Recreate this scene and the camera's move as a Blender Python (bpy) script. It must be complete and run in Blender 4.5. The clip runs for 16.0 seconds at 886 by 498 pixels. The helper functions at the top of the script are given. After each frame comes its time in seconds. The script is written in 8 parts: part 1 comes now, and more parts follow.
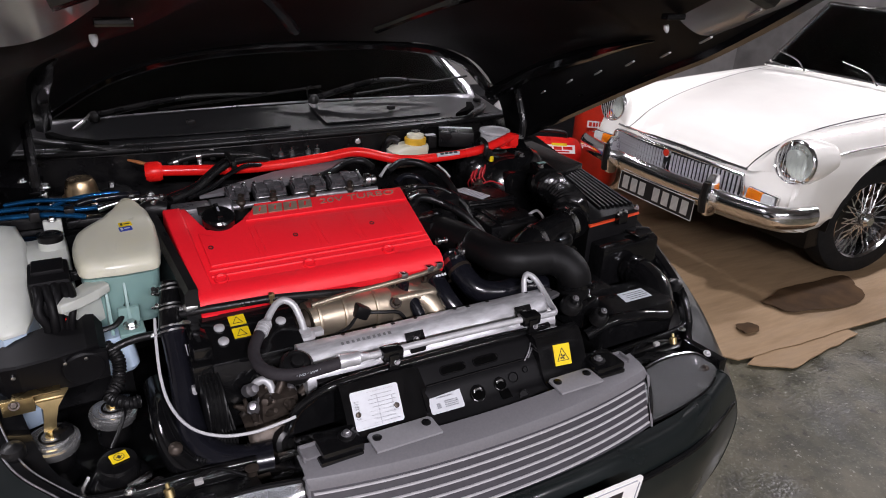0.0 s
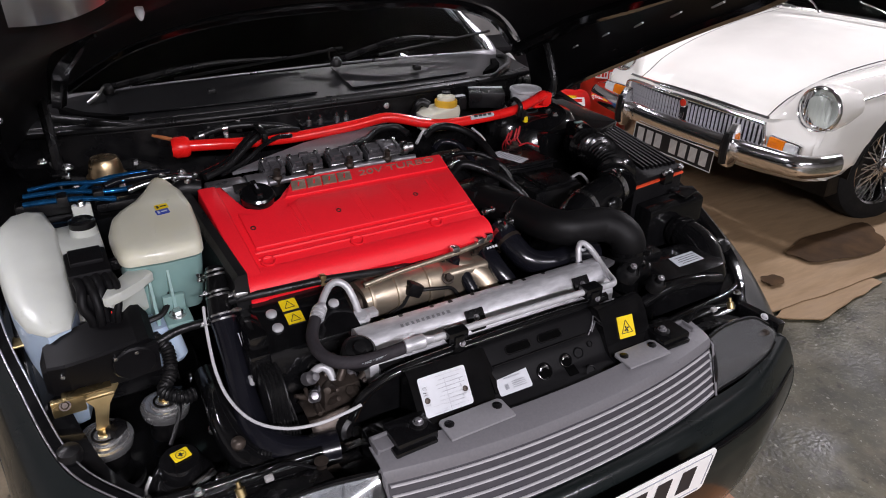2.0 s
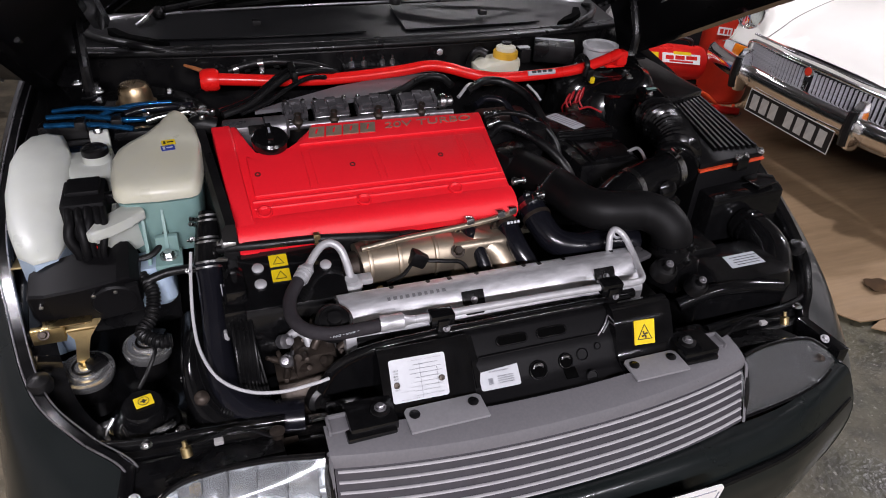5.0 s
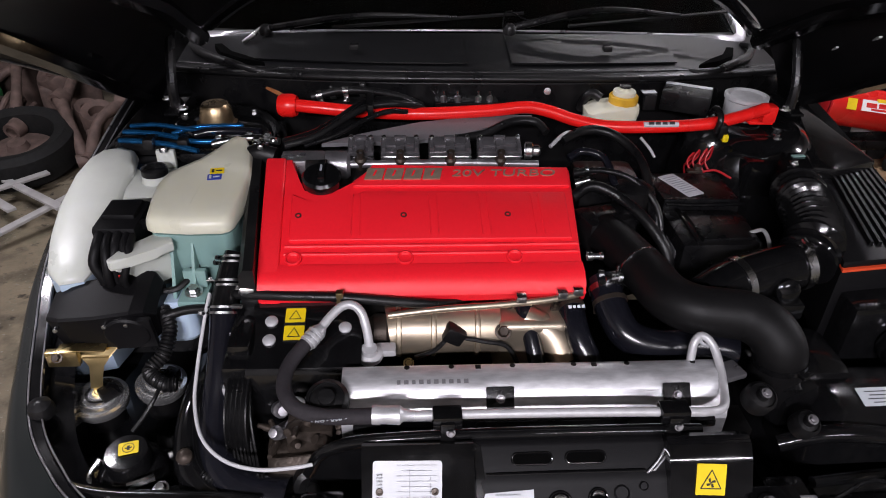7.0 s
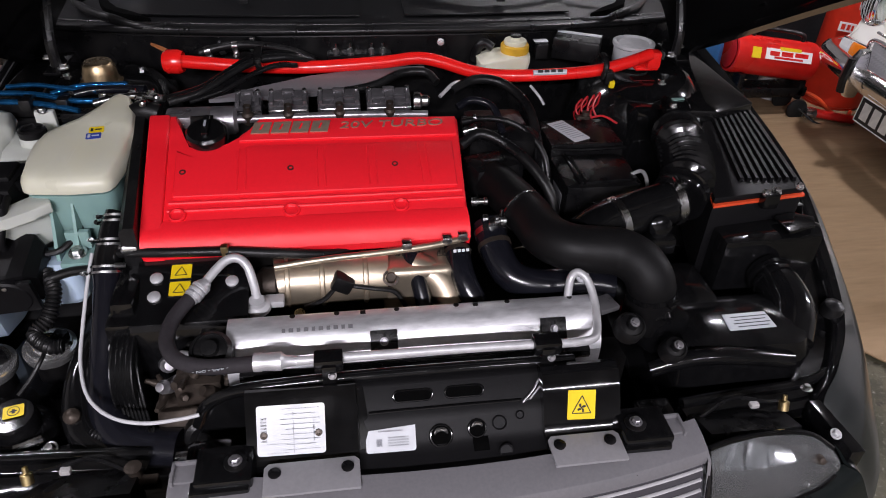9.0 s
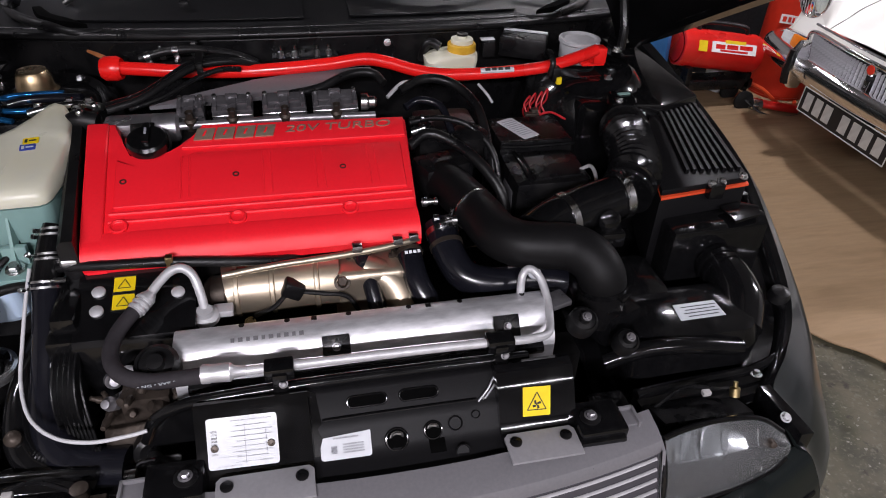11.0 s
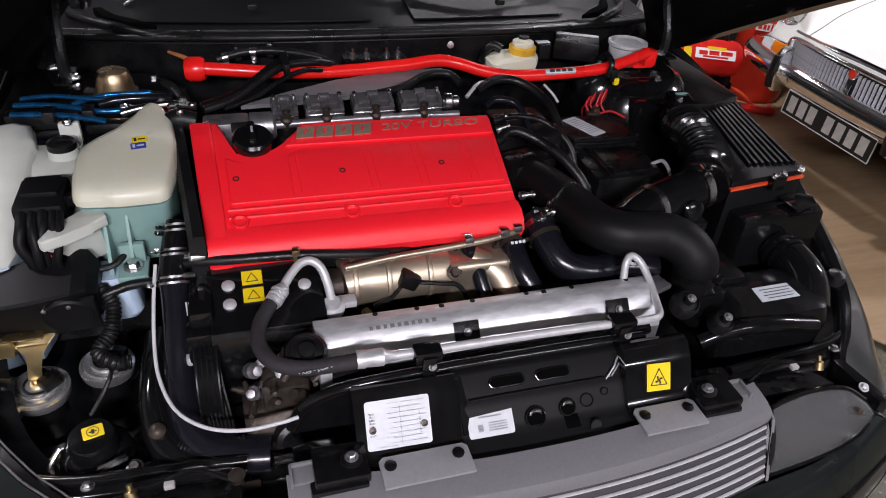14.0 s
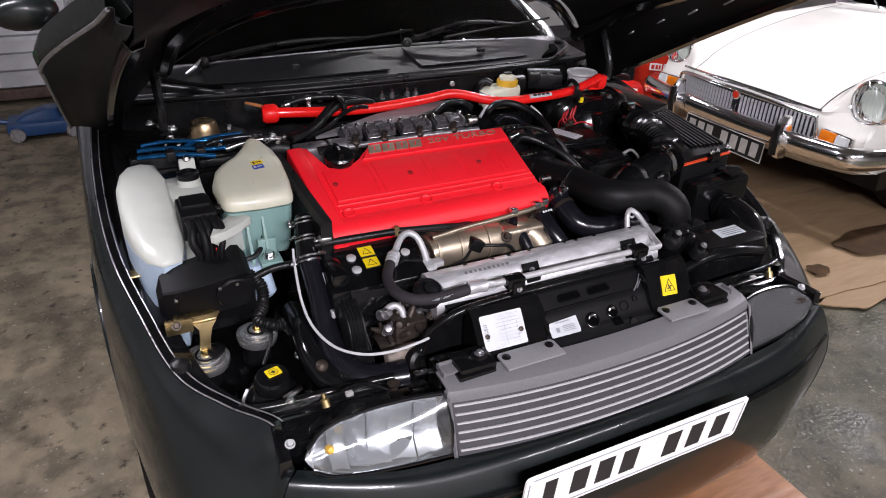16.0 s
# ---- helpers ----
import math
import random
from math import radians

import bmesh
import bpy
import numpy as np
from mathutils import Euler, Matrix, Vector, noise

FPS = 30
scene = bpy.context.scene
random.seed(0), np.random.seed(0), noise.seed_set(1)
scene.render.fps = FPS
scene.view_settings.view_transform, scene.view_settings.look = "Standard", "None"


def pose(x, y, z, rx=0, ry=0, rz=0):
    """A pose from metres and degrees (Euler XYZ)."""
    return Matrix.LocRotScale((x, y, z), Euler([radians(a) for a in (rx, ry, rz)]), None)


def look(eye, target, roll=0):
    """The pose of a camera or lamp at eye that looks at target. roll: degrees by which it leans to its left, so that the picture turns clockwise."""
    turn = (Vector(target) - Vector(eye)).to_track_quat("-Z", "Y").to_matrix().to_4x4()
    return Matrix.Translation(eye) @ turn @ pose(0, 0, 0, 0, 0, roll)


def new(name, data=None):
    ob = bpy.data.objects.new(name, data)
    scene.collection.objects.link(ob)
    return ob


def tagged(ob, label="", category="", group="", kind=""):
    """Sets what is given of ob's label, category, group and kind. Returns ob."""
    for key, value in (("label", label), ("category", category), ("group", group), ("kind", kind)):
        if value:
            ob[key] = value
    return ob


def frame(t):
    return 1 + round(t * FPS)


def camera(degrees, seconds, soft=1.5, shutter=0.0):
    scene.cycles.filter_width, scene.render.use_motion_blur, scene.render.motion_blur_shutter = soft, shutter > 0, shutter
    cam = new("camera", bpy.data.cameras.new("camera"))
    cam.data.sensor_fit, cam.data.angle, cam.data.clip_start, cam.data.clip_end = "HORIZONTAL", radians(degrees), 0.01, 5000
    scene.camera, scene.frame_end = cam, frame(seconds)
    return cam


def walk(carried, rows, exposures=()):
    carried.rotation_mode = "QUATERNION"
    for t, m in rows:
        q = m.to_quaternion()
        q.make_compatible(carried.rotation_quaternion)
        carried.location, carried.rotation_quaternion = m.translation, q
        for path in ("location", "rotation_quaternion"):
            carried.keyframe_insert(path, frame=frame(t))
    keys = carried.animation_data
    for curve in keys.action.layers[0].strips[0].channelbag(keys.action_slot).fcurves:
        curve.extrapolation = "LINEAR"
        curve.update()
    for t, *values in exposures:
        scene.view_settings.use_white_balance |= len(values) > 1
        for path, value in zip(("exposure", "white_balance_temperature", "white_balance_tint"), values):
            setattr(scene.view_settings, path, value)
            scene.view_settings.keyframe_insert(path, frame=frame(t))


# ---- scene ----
cam = camera(64.9, 16.0, soft=1.0)
PATH = [
    (0, (-0.608, -1.354, 1.509), (0.305, 0.224, 0.685), 3.1),
    (0.5, (-0.655, -1.271, 1.529), (0.268, 0.264, 0.639), 2.6),
    (1, (-0.687, -1.225, 1.519), (0.263, 0.287, 0.619), 2.7),
    (1.5, (-0.685, -1.222, 1.516), (0.263, 0.29, 0.613), 1.6),
    (2, (-0.681, -1.222, 1.511), (0.232, 0.287, 0.568), 1.6),
    (2.5, (-0.68, -1.226, 1.513), (0.246, 0.271, 0.564), 1.9),
    (3, (-0.68, -1.224, 1.515), (0.25, 0.274, 0.572), 2.0),
    (3.5, (-0.681, -1.222, 1.511), (0.255, 0.272, 0.566), 2.4),
    (3.7, (-0.681, -1.224, 1.508), (0.241, 0.271, 0.552), 2.2),
    (5.8, (-0.302, -1.095, 1.51), (0.147, 0.481, 0.363), 4.8),
    (6, (-0.289, -1.062, 1.507), (0.158, 0.538, 0.393), 5.0),
    (6.5, (-0.27, -1.023, 1.502), (0.124, 0.594, 0.393), 5.0),
    (7, (-0.203, -1.033, 1.5), (-0.078, 0.642, 0.414), 1.7),
    (7.5, (-0.159, -1.042, 1.505), (-0.087, 0.621, 0.396), 1.9),
    (8, (-0.134, -1.051, 1.5), (0.022, 0.611, 0.398), 1.8),
    (8.5, (-0.119, -1.068, 1.499), (0.114, 0.567, 0.372), 1.9),
    (9, (-0.112, -1.074, 1.496), (0.168, 0.524, 0.326), 2.5),
    (9.2, (-0.107, -1.071, 1.497), (0.192, 0.52, 0.323), 2.5),
    (11.3, (-0.091, -1.071, 1.493), (0.293, 0.509, 0.329), 2.5),
    (11.5, (-0.098, -1.076, 1.493), (0.242, 0.516, 0.331), 2.2),
    (12, (-0.122, -1.082, 1.493), (0.158, 0.52, 0.328), 2.0),
    (12.5, (-0.171, -1.064, 1.497), (0.129, 0.538, 0.339), 2.5),
    (13, (-0.23, -1.059, 1.497), (0.087, 0.53, 0.325), 2.7),
    (13.5, (-0.305, -1.055, 1.492), (0.162, 0.505, 0.331), 3.6),
    (14, (-0.365, -1.063, 1.491), (0.168, 0.489, 0.347), 4.5),
    (14.5, (-0.448, -1.135, 1.483), (0.109, 0.436, 0.378), 2.0),
    (15, (-0.547, -1.224, 1.509), (0.016, 0.365, 0.434), 1.8),
    (15.5, (-0.649, -1.287, 1.525), (-0.019, 0.321, 0.516), 1.9),
    (16, (-0.797, -1.354, 1.513), (0.002, 0.208, 0.554), 1.8),
]
walk(cam, [(t, look(eye, target, roll)) for t, eye, target, roll in PATH], [(0, -0.05), (0.6, -0.12), (3.6, -0.12), (6, 0.0), (14, 0.05), (14.6, 0.15), (16, 0.22)])

# ---- lamps and surroundings ----
W = bpy.data.worlds.new("garage_dark")
scene.world = W
W.use_nodes = True
W.node_tree.nodes["Background"].inputs["Color"].default_value = (0.80, 0.85, 1.0, 1)
W.node_tree.nodes["Background"].inputs["Strength"].default_value = 0.006


def tube_light(x, y, z, length, power, turn=0.0):
    lamp = bpy.data.lights.new("fluorescent_light", "AREA")
    lamp.shape, lamp.size, lamp.size_y, lamp.energy, lamp.color = "RECTANGLE", length, 0.10, power, (1.0, 0.955, 1.05)
    ob = new("fluorescent_light", lamp)
    ob.matrix_world = pose(x, y, z - 0.045, 0, 0, turn)
    return ob


# (x, y, length, watts, turn) of the ceiling tubes
ROOF = 2.75
LAMPS = [(-0.9, -3.4, 1.5, 265, 0), (1.5, -3.5, 1.5, 70, 0), (1.80, 1.42, 0.25, 40, 0), (4.8, 0.5, 1.5, 145, 0), (-1.85, 0.72, 1.2, 50, 0), (1.75, 3.55, 1.8, 9, 0)]
for lx, ly, ll, lw, lt in LAMPS:
    tube_light(lx, ly, ROOF - 0.05, ll, lw, lt)

# ---- materials ----
def material(name, base, rough=0.5, metal=0.0, var=0.12, scale=30.0, stain=0.0, stain_scale=4.0, stain_col=None, bump=0.0, bump_scale=400.0,
             rough_var=0.12, coat=0.0, trans=0.0, sss=0.0, ior=1.45, per_piece=0.0, spec=0.5, stretch=(1, 1, 1)):
    m = bpy.data.materials.new(name)
    m.use_nodes = True
    nt = m.node_tree
    N, L = nt.nodes, nt.links
    b = N["Principled BSDF"]
    tc = N.new("ShaderNodeTexCoord")
    mp = N.new("ShaderNodeMapping")
    mp.inputs["Scale"].default_value = stretch
    L.new(tc.outputs["Object"], mp.inputs["Vector"])

    def noise_node(s, detail=5.0):
        n = N.new("ShaderNodeTexNoise")
        n.inputs["Scale"].default_value, n.inputs["Detail"].default_value = s, detail
        L.new(mp.outputs["Vector"], n.inputs["Vector"])
        return n.outputs["Fac"]

    def mix(fac, a, c):
        n = N.new("ShaderNodeMix")
        n.data_type = "RGBA"
        if isinstance(fac, float):
            n.inputs["Factor"].default_value = fac
        else:
            L.new(fac, n.inputs["Factor"])
        for k, v in (("A", a), ("B", c)):
            sock = [i for i in n.inputs if i.name == k and i.type == "RGBA"][0]
            if isinstance(v, tuple):
                sock.default_value = (*v, 1)
            else:
                L.new(v, sock)
        return [o for o in n.outputs if o.type == "RGBA"][0]

    def ramp(fac, lo, hi, a, c):
        n = N.new("ShaderNodeMapRange")
        for key, v in (("From Min", lo), ("From Max", hi), ("To Min", a), ("To Max", c)):
            n.inputs[key].default_value = v
        L.new(fac, n.inputs["Value"])
        return n.outputs["Result"]

    fine, broad = noise_node(scale), noise_node(stain_scale, 8.0)
    dark, light = tuple(c * (1 - var) for c in base), tuple(min(1, c * (1 + var)) for c in base)
    col = mix(ramp(fine, 0.3, 0.7, 0, 1), dark, light)
    if stain:
        col = mix(ramp(broad, 0.50, 0.72, 0, stain), col, stain_col or tuple(c * 0.45 for c in base))
    if per_piece:
        oi = N.new("ShaderNodeObjectInfo")
        col = mix(ramp(oi.outputs["Random"], 0, 1, 0, per_piece), col, tuple(c * 0.6 for c in base))
    L.new(col, b.inputs["Base Color"])
    L.new(ramp(broad, 0.3, 0.7, max(0.02, rough - rough_var), min(1, rough + rough_var)), b.inputs["Roughness"])
    b.inputs["Metallic"].default_value, b.inputs["IOR"].default_value = metal, ior
    b.inputs["Coat Weight"].default_value, b.inputs["Coat Roughness"].default_value = coat, 0.06
    b.inputs["Transmission Weight"].default_value, b.inputs["Subsurface Weight"].default_value = trans, sss
    b.inputs["Subsurface Radius"].default_value = (0.02, 0.02, 0.015)
    b.inputs["Specular IOR Level"].default_value = spec
    if bump:
        bn = N.new("ShaderNodeBump")
        bn.inputs["Strength"].default_value, bn.inputs["Distance"].default_value = bump, 0.002
        L.new(noise_node(bump_scale, 3.0), bn.inputs["Height"])
        L.new(bn.outputs["Normal"], b.inputs["Normal"])
    return m


M = {}
M["red_wrinkle"] = material("red_wrinkle_paint", (0.90, 0.014, 0.026), 0.42, var=0.035, scale=240, bump=0.22, bump_scale=1100, stain=0.06, stain_scale=3, stain_col=(0.76, 0.009, 0.016))
M["red_gloss"] = material("red_powder_coat", (0.85, 0.014, 0.012), 0.22, var=0.06, coat=0.6)
M["black_paint"] = material("black_bay_paint", (0.0042, 0.0042, 0.0046), 0.11, var=0.3, scale=60, coat=0.3, bump=0.10, bump_scale=26, rough_var=0.07, stain=0.35, stain_scale=14, stain_col=(0.010, 0.0094, 0.0088), spec=0.5)
M["plastic"] = material("black_plastic", (0.0048, 0.0047, 0.0052), 0.30, var=0.25, scale=120, bump=0.22, bump_scale=500, stain=0.45, stain_scale=20, stain_col=(0.014, 0.0128, 0.012), spec=0.42)
M["plastic_gloss"] = material("glossy_black_plastic", (0.0046, 0.0046, 0.0050), 0.13, var=0.2, scale=60, bump=0.10, bump_scale=60, rough_var=0.08, stain=0.35, stain_scale=16, stain_col=(0.011, 0.0105, 0.010), spec=0.5)
M["rubber"] = material("black_rubber", (0.0065, 0.0064, 0.0068), 0.36, var=0.25, scale=80, bump=0.25, bump_scale=400, stain=0.4, stain_scale=18, stain_col=(0.018, 0.017, 0.016), spec=0.4)
M["matt_hose"] = material("matt_black_silicone", (0.0055, 0.0053, 0.0056), 0.45, var=0.15, scale=150, bump=0.15, bump_scale=600, spec=0.2)
M["silicone"] = material("glossy_dark_silicone", (0.0066, 0.0068, 0.0098), 0.18, var=0.2, scale=80, bump=0.06, bump_scale=70, rough_var=0.06, spec=0.6)
# Oily metal; its near-black also stands in for shade in holes and grooves.
M["void"] = material("oily_metal_and_recess_shade", (0.0036, 0.0034, 0.0034), 0.42, var=0.4, scale=25, bump=0.5, bump_scale=60, stain=0.55, stain_scale=9, stain_col=(0.012, 0.0100, 0.008), spec=0.3)
M["body"] = material("dark_green_grey_metallic_paint", (0.0068, 0.0092, 0.0092), 0.30, metal=0.05, var=0.12, scale=500, coat=0.6, stain=0.14, stain_scale=5, stain_col=(0.014, 0.017, 0.017), rough_var=0.08, spec=0.35)
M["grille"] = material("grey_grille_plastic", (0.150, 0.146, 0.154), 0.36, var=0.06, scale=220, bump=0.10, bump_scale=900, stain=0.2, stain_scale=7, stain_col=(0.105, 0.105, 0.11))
# Slat edges: the light their lips catch is put into the pale colour.
M["grille_edge"] = material("light_catching_slat_edge", (0.46, 0.45, 0.46), 0.26, var=0.06, scale=120, stain=0.2, stain_scale=9, stain_col=(0.32, 0.31, 0.32))
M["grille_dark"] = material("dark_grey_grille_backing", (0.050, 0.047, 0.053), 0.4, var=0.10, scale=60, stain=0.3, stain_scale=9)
M["matt_black"] = material("matt_black_moulding", (0.0052, 0.0050, 0.0056), 0.50, var=0.12, scale=160, bump=0.12, bump_scale=600, rough_var=0.04, spec=0.20)
# Lit copy of the grille plastic: light on upward tabs is in the colour.
M["grille_tab"] = material("lit_grey_tab_plastic", (0.24, 0.235, 0.245), 0.36, var=0.06, scale=160, bump=0.08, bump_scale=900, stain=0.2, stain_scale=9, stain_col=(0.17, 0.165, 0.175))
M["alu"] = material("brushed_aluminium", (0.70, 0.70, 0.72), 0.40, metal=0.65, var=0.20, scale=34, stretch=(1, 3, 3), bump=0.10, bump_scale=160, stain=0.35, stain_scale=14, stain_col=(0.44, 0.44, 0.46))
M["alu_matt"] = material("dull_grey_aluminium_pipe", (0.52, 0.52, 0.53), 0.48, metal=0.35, var=0.10, scale=60, bump=0.08, bump_scale=300, stain=0.2, stain_scale=12)
M["cast"] = material("grimy_cast_metal", (0.062, 0.049, 0.040), 0.45, metal=0.6, var=0.35, scale=45, stain=0.8, stain_scale=16, stain_col=(0.024, 0.016, 0.011), bump=0.5, bump_scale=120)
M["steel"] = material("bright_steel", (0.66, 0.66, 0.66), 0.25, metal=1.0, var=0.1, scale=50, stain=0.2, stain_scale=20)
M["chrome"] = material("chrome_plate", (0.86, 0.86, 0.87), 0.13, metal=1.0, var=0.03, rough_var=0.04)
M["shield"] = material("bronze_heat_shield", (0.56, 0.48, 0.37), 0.40, metal=0.9, var=0.12, scale=22, stain=0.5, stain_scale=10, stain_col=(0.40, 0.31, 0.21), bump=0.2, bump_scale=40)
M["zinc"] = material("yellow_zinc_plate", (0.62, 0.48, 0.24), 0.32, metal=1.0, var=0.15, scale=40, stain=0.3, stain_scale=14)
M["brass"] = material("dull_gold_plate", (0.56, 0.42, 0.25), 0.30, metal=1.0, var=0.12, scale=30, stain=0.3, stain_scale=12, stain_col=(0.36, 0.26, 0.15))
M["tank"] = material("aged_cream_plastic", (0.63, 0.62, 0.50), 0.36, var=0.05, scale=18, sss=0.25, stain=0.45, stain_scale=9, stain_col=(0.55, 0.51, 0.35), bump=0.06, bump_scale=60)
M["coolant"] = material("translucent_plastic_over_green_coolant", (0.23, 0.36, 0.335), 0.34, var=0.08, scale=14, sss=0.2, stain=0.5, stain_scale=6, stain_col=(0.13, 0.25, 0.24))
M["washer"] = material("white_bottle_plastic", (0.57, 0.59, 0.54), 0.36, var=0.05, scale=14, sss=0.2, stain=0.35, stain_scale=9, stain_col=(0.47, 0.48, 0.42))
M["washer_blue"] = material("translucent_plastic_over_blue_fluid", (0.44, 0.55, 0.68), 0.4, var=0.06, scale=12, sss=0.2, stain=0.3, stain_scale=7, stain_col=(0.52, 0.62, 0.70))
M["amber_cap"] = material("yellow_reservoir_plastic", (0.62, 0.36, 0.03), 0.42, var=0.1, scale=40)
M["blue"] = material("blue_anodised_pipe", (0.016, 0.13, 0.32), 0.14, metal=0.75, var=0.25, scale=40, stain=0.6, stain_scale=30, stain_col=(0.004, 0.03, 0.08))
M["yellow"] = material("yellow_label", (0.80, 0.58, 0.01), 0.45, var=0.05, scale=60)
M["blue_label"] = material("blue_label", (0.03, 0.06, 0.36), 0.45, var=0.05)
M["white_label"] = material("white_label", (0.56, 0.575, 0.60), 0.4, var=0.04, scale=70, stain=0.15, stain_scale=30, stain_col=(0.55, 0.55, 0.54))
M["grey_label"] = material("silver_label", (0.42, 0.45, 0.48), 0.4, var=0.05, scale=70)
M["ink"] = material("printed_ink", (0.02, 0.02, 0.022), 0.5, var=0.1)
M["grey_ink"] = material("faint_print", (0.30, 0.31, 0.34), 0.5, var=0.1)
M["badge"] = material("tan_metal_lettering", (0.50, 0.40, 0.30), 0.38, metal=0.7, var=0.12, scale=90)
M["red_wire"] = material("red_wire_insulation", (0.42, 0.014, 0.02), 0.4)
M["orange_trim"] = material("orange_red_seal", (0.70, 0.07, 0.02), 0.5)
M["copper"] = material("copper_fitting", (0.70, 0.26, 0.10), 0.4, metal=0.6)
M["old_white"] = material("old_white_car_paint", (0.84, 0.825, 0.765), 0.20, var=0.025, scale=6, coat=0.7, stain=0.06, stain_scale=3, stain_col=(0.70, 0.67, 0.58), rough_var=0.06)
M["tyre"] = material("tyre_rubber", (0.010, 0.010, 0.010), 0.72, var=0.25, scale=60, bump=0.5, bump_scale=150, stain=0.3, stain_scale=10, stain_col=(0.022, 0.019, 0.017), spec=0.2)
M["amber"] = material("amber_lens", (0.85, 0.22, 0.01), 0.15, var=0.06, trans=0.2)
M["lens_white"] = material("clear_lamp_lens", (0.78, 0.80, 0.80), 0.12, var=0.04, trans=0.35)
M["reflector"] = material("lamp_reflector", (0.80, 0.80, 0.80), 0.26, metal=0.85, var=0.03)
M["head_bowl"] = material("silvered_lamp_bowl", (0.68, 0.69, 0.70), 0.26, metal=0.8, var=0.06, scale=12, rough_var=0.08, stain=0.5, stain_scale=7, stain_col=(0.36, 0.37, 0.38))
M["plate_black"] = material("black_plate_enamel", (0.012, 0.012, 0.013), 0.35, var=0.1)
M["plate_silver"] = material("pressed_aluminium_characters", (0.62, 0.62, 0.60), 0.4, metal=0.5, var=0.1)
M["plate_white"] = material("white_reflective_plate", (0.82, 0.82, 0.80), 0.3, var=0.03)
M["concrete"] = None
M["horn_plate"] = material("bright_zinc_horn_plate", (0.86, 0.86, 0.85), 0.20, metal=0.9, var=0.08, scale=40, rough_var=0.06)
M["green_bag"] = material("green_plastic_sack", (0.03, 0.16, 0.05), 0.5, var=0.15, scale=12, bump=0.5, bump_scale=30)
M["pressure_hose"] = material("grey_black_pressure_hose", (0.028, 0.025, 0.028), 0.62, var=0.15, scale=160, bump=0.2, bump_scale=500, spec=0.25)
M["white_hose"] = material("pale_vacuum_hose", (0.52, 0.52, 0.53), 0.45, var=0.06, scale=60)
# Dull black for closed pieces that stand in for the shade inside openings.
M["hole"] = material("black_hole_shade", (0.002, 0.002, 0.002), 0.95, var=0.1, spec=0.02)
M["coil"] = material("grey_coil_plastic", (0.13, 0.125, 0.132), 0.26, metal=0.5, var=0.15, scale=60, bump=0.15, bump_scale=200, stain=0.6, stain_scale=26, stain_col=(0.03, 0.028, 0.03), spec=0.8)
M["rail"] = material("dull_cast_fuel_rail", (0.40, 0.39, 0.41), 0.34, metal=0.85, var=0.2, scale=40, stain=0.5, stain_scale=18, stain_col=(0.12, 0.12, 0.12), bump=0.3, bump_scale=150)
M["scuttle"] = material("satin_black_scuttle", (0.0042, 0.0043, 0.0048), 0.32, var=0.08, scale=200, bump=0.03, bump_scale=900, rough_var=0.04, spec=0.5)
M["lamp_cover"] = material("smoky_clear_lamp_cover", (0.40, 0.41, 0.43), 0.20, metal=0.5, var=0.08, scale=12, stain=0.3, stain_scale=5, stain_col=(0.22, 0.225, 0.24))
M["card"] = material("oil_stained_cardboard", (0.255, 0.170, 0.092), 0.8, var=0.09, scale=9, stretch=(1, 6, 1), stain=0.6, stain_scale=2.4, stain_col=(0.18, 0.115, 0.060), bump=0.3, bump_scale=160)
M["card_stain"] = material("oil_soaked_cardboard", (0.050, 0.028, 0.013), 0.85, var=0.25, scale=14, stain=0.6, stain_scale=6, stain_col=(0.10, 0.060, 0.030), spec=0.15)
M["board"] = material("orange_brown_board", (0.27, 0.115, 0.042), 0.45, var=0.15, scale=12, stretch=(1, 8, 1), stain=0.4, stain_scale=5)
M["gas_red"] = material("red_gas_bottle_paint", (0.62, 0.035, 0.015), 0.38, var=0.08, scale=20, stain=0.3, stain_scale=6, stain_col=(0.42, 0.025, 0.012), bump=0.1, bump_scale=60)
M["heater_red"] = material("red_heater_enamel", (0.60, 0.015, 0.012), 0.3, var=0.06, coat=0.3)
M["blue_bag"] = material("blue_plastic_sack", (0.02, 0.10, 0.26), 0.4, var=0.15, scale=14, bump=0.5, bump_scale=30)
M["jack_blue"] = material("worn_blue_jack_paint", (0.012, 0.045, 0.13), 0.4, var=0.2, scale=14, stain=0.4, stain_scale=9, stain_col=(0.02, 0.03, 0.05))
M["wall"] = material("dim_painted_block_wall", (0.26, 0.25, 0.24), 0.85, var=0.2, scale=5, stain=0.5, stain_scale=1.5, bump=0.4, bump_scale=40)
# Unseen ceiling, made pale so that it lifts the blacks with bounced light.
M["roof"] = material("pale_bounce_roof", (0.20, 0.20, 0.20), 0.8, var=0.2, scale=5, stain=0.4, stain_scale=1.5)
M["shutter"] = material("pale_grey_shutter", (0.55, 0.55, 0.57), 0.5, var=0.08, scale=8, stain=0.5, stain_scale=3, stain_col=(0.25, 0.25, 0.26), bump=0.1, bump_scale=40)
M["rust"] = material("rusty_scrap_steel", (0.10, 0.066, 0.055), 0.75, metal=0.1, var=0.35, scale=25, stain=0.7, stain_scale=8, stain_col=(0.05, 0.035, 0.03), bump=0.5, bump_scale=90)
M["pale"] = material("dusty_pale_paint", (0.34, 0.33, 0.32), 0.6, var=0.12, scale=15, stain=0.4, stain_scale=6)
M["seat"] = material("dark_seat_cloth", (0.012, 0.012, 0.013), 0.85, var=0.3, scale=90, bump=0.4, bump_scale=300, spec=0.2)
M["seat_red"] = material("red_leather", (0.62, 0.022, 0.022), 0.5, var=0.1, scale=60, bump=0.2, bump_scale=200)


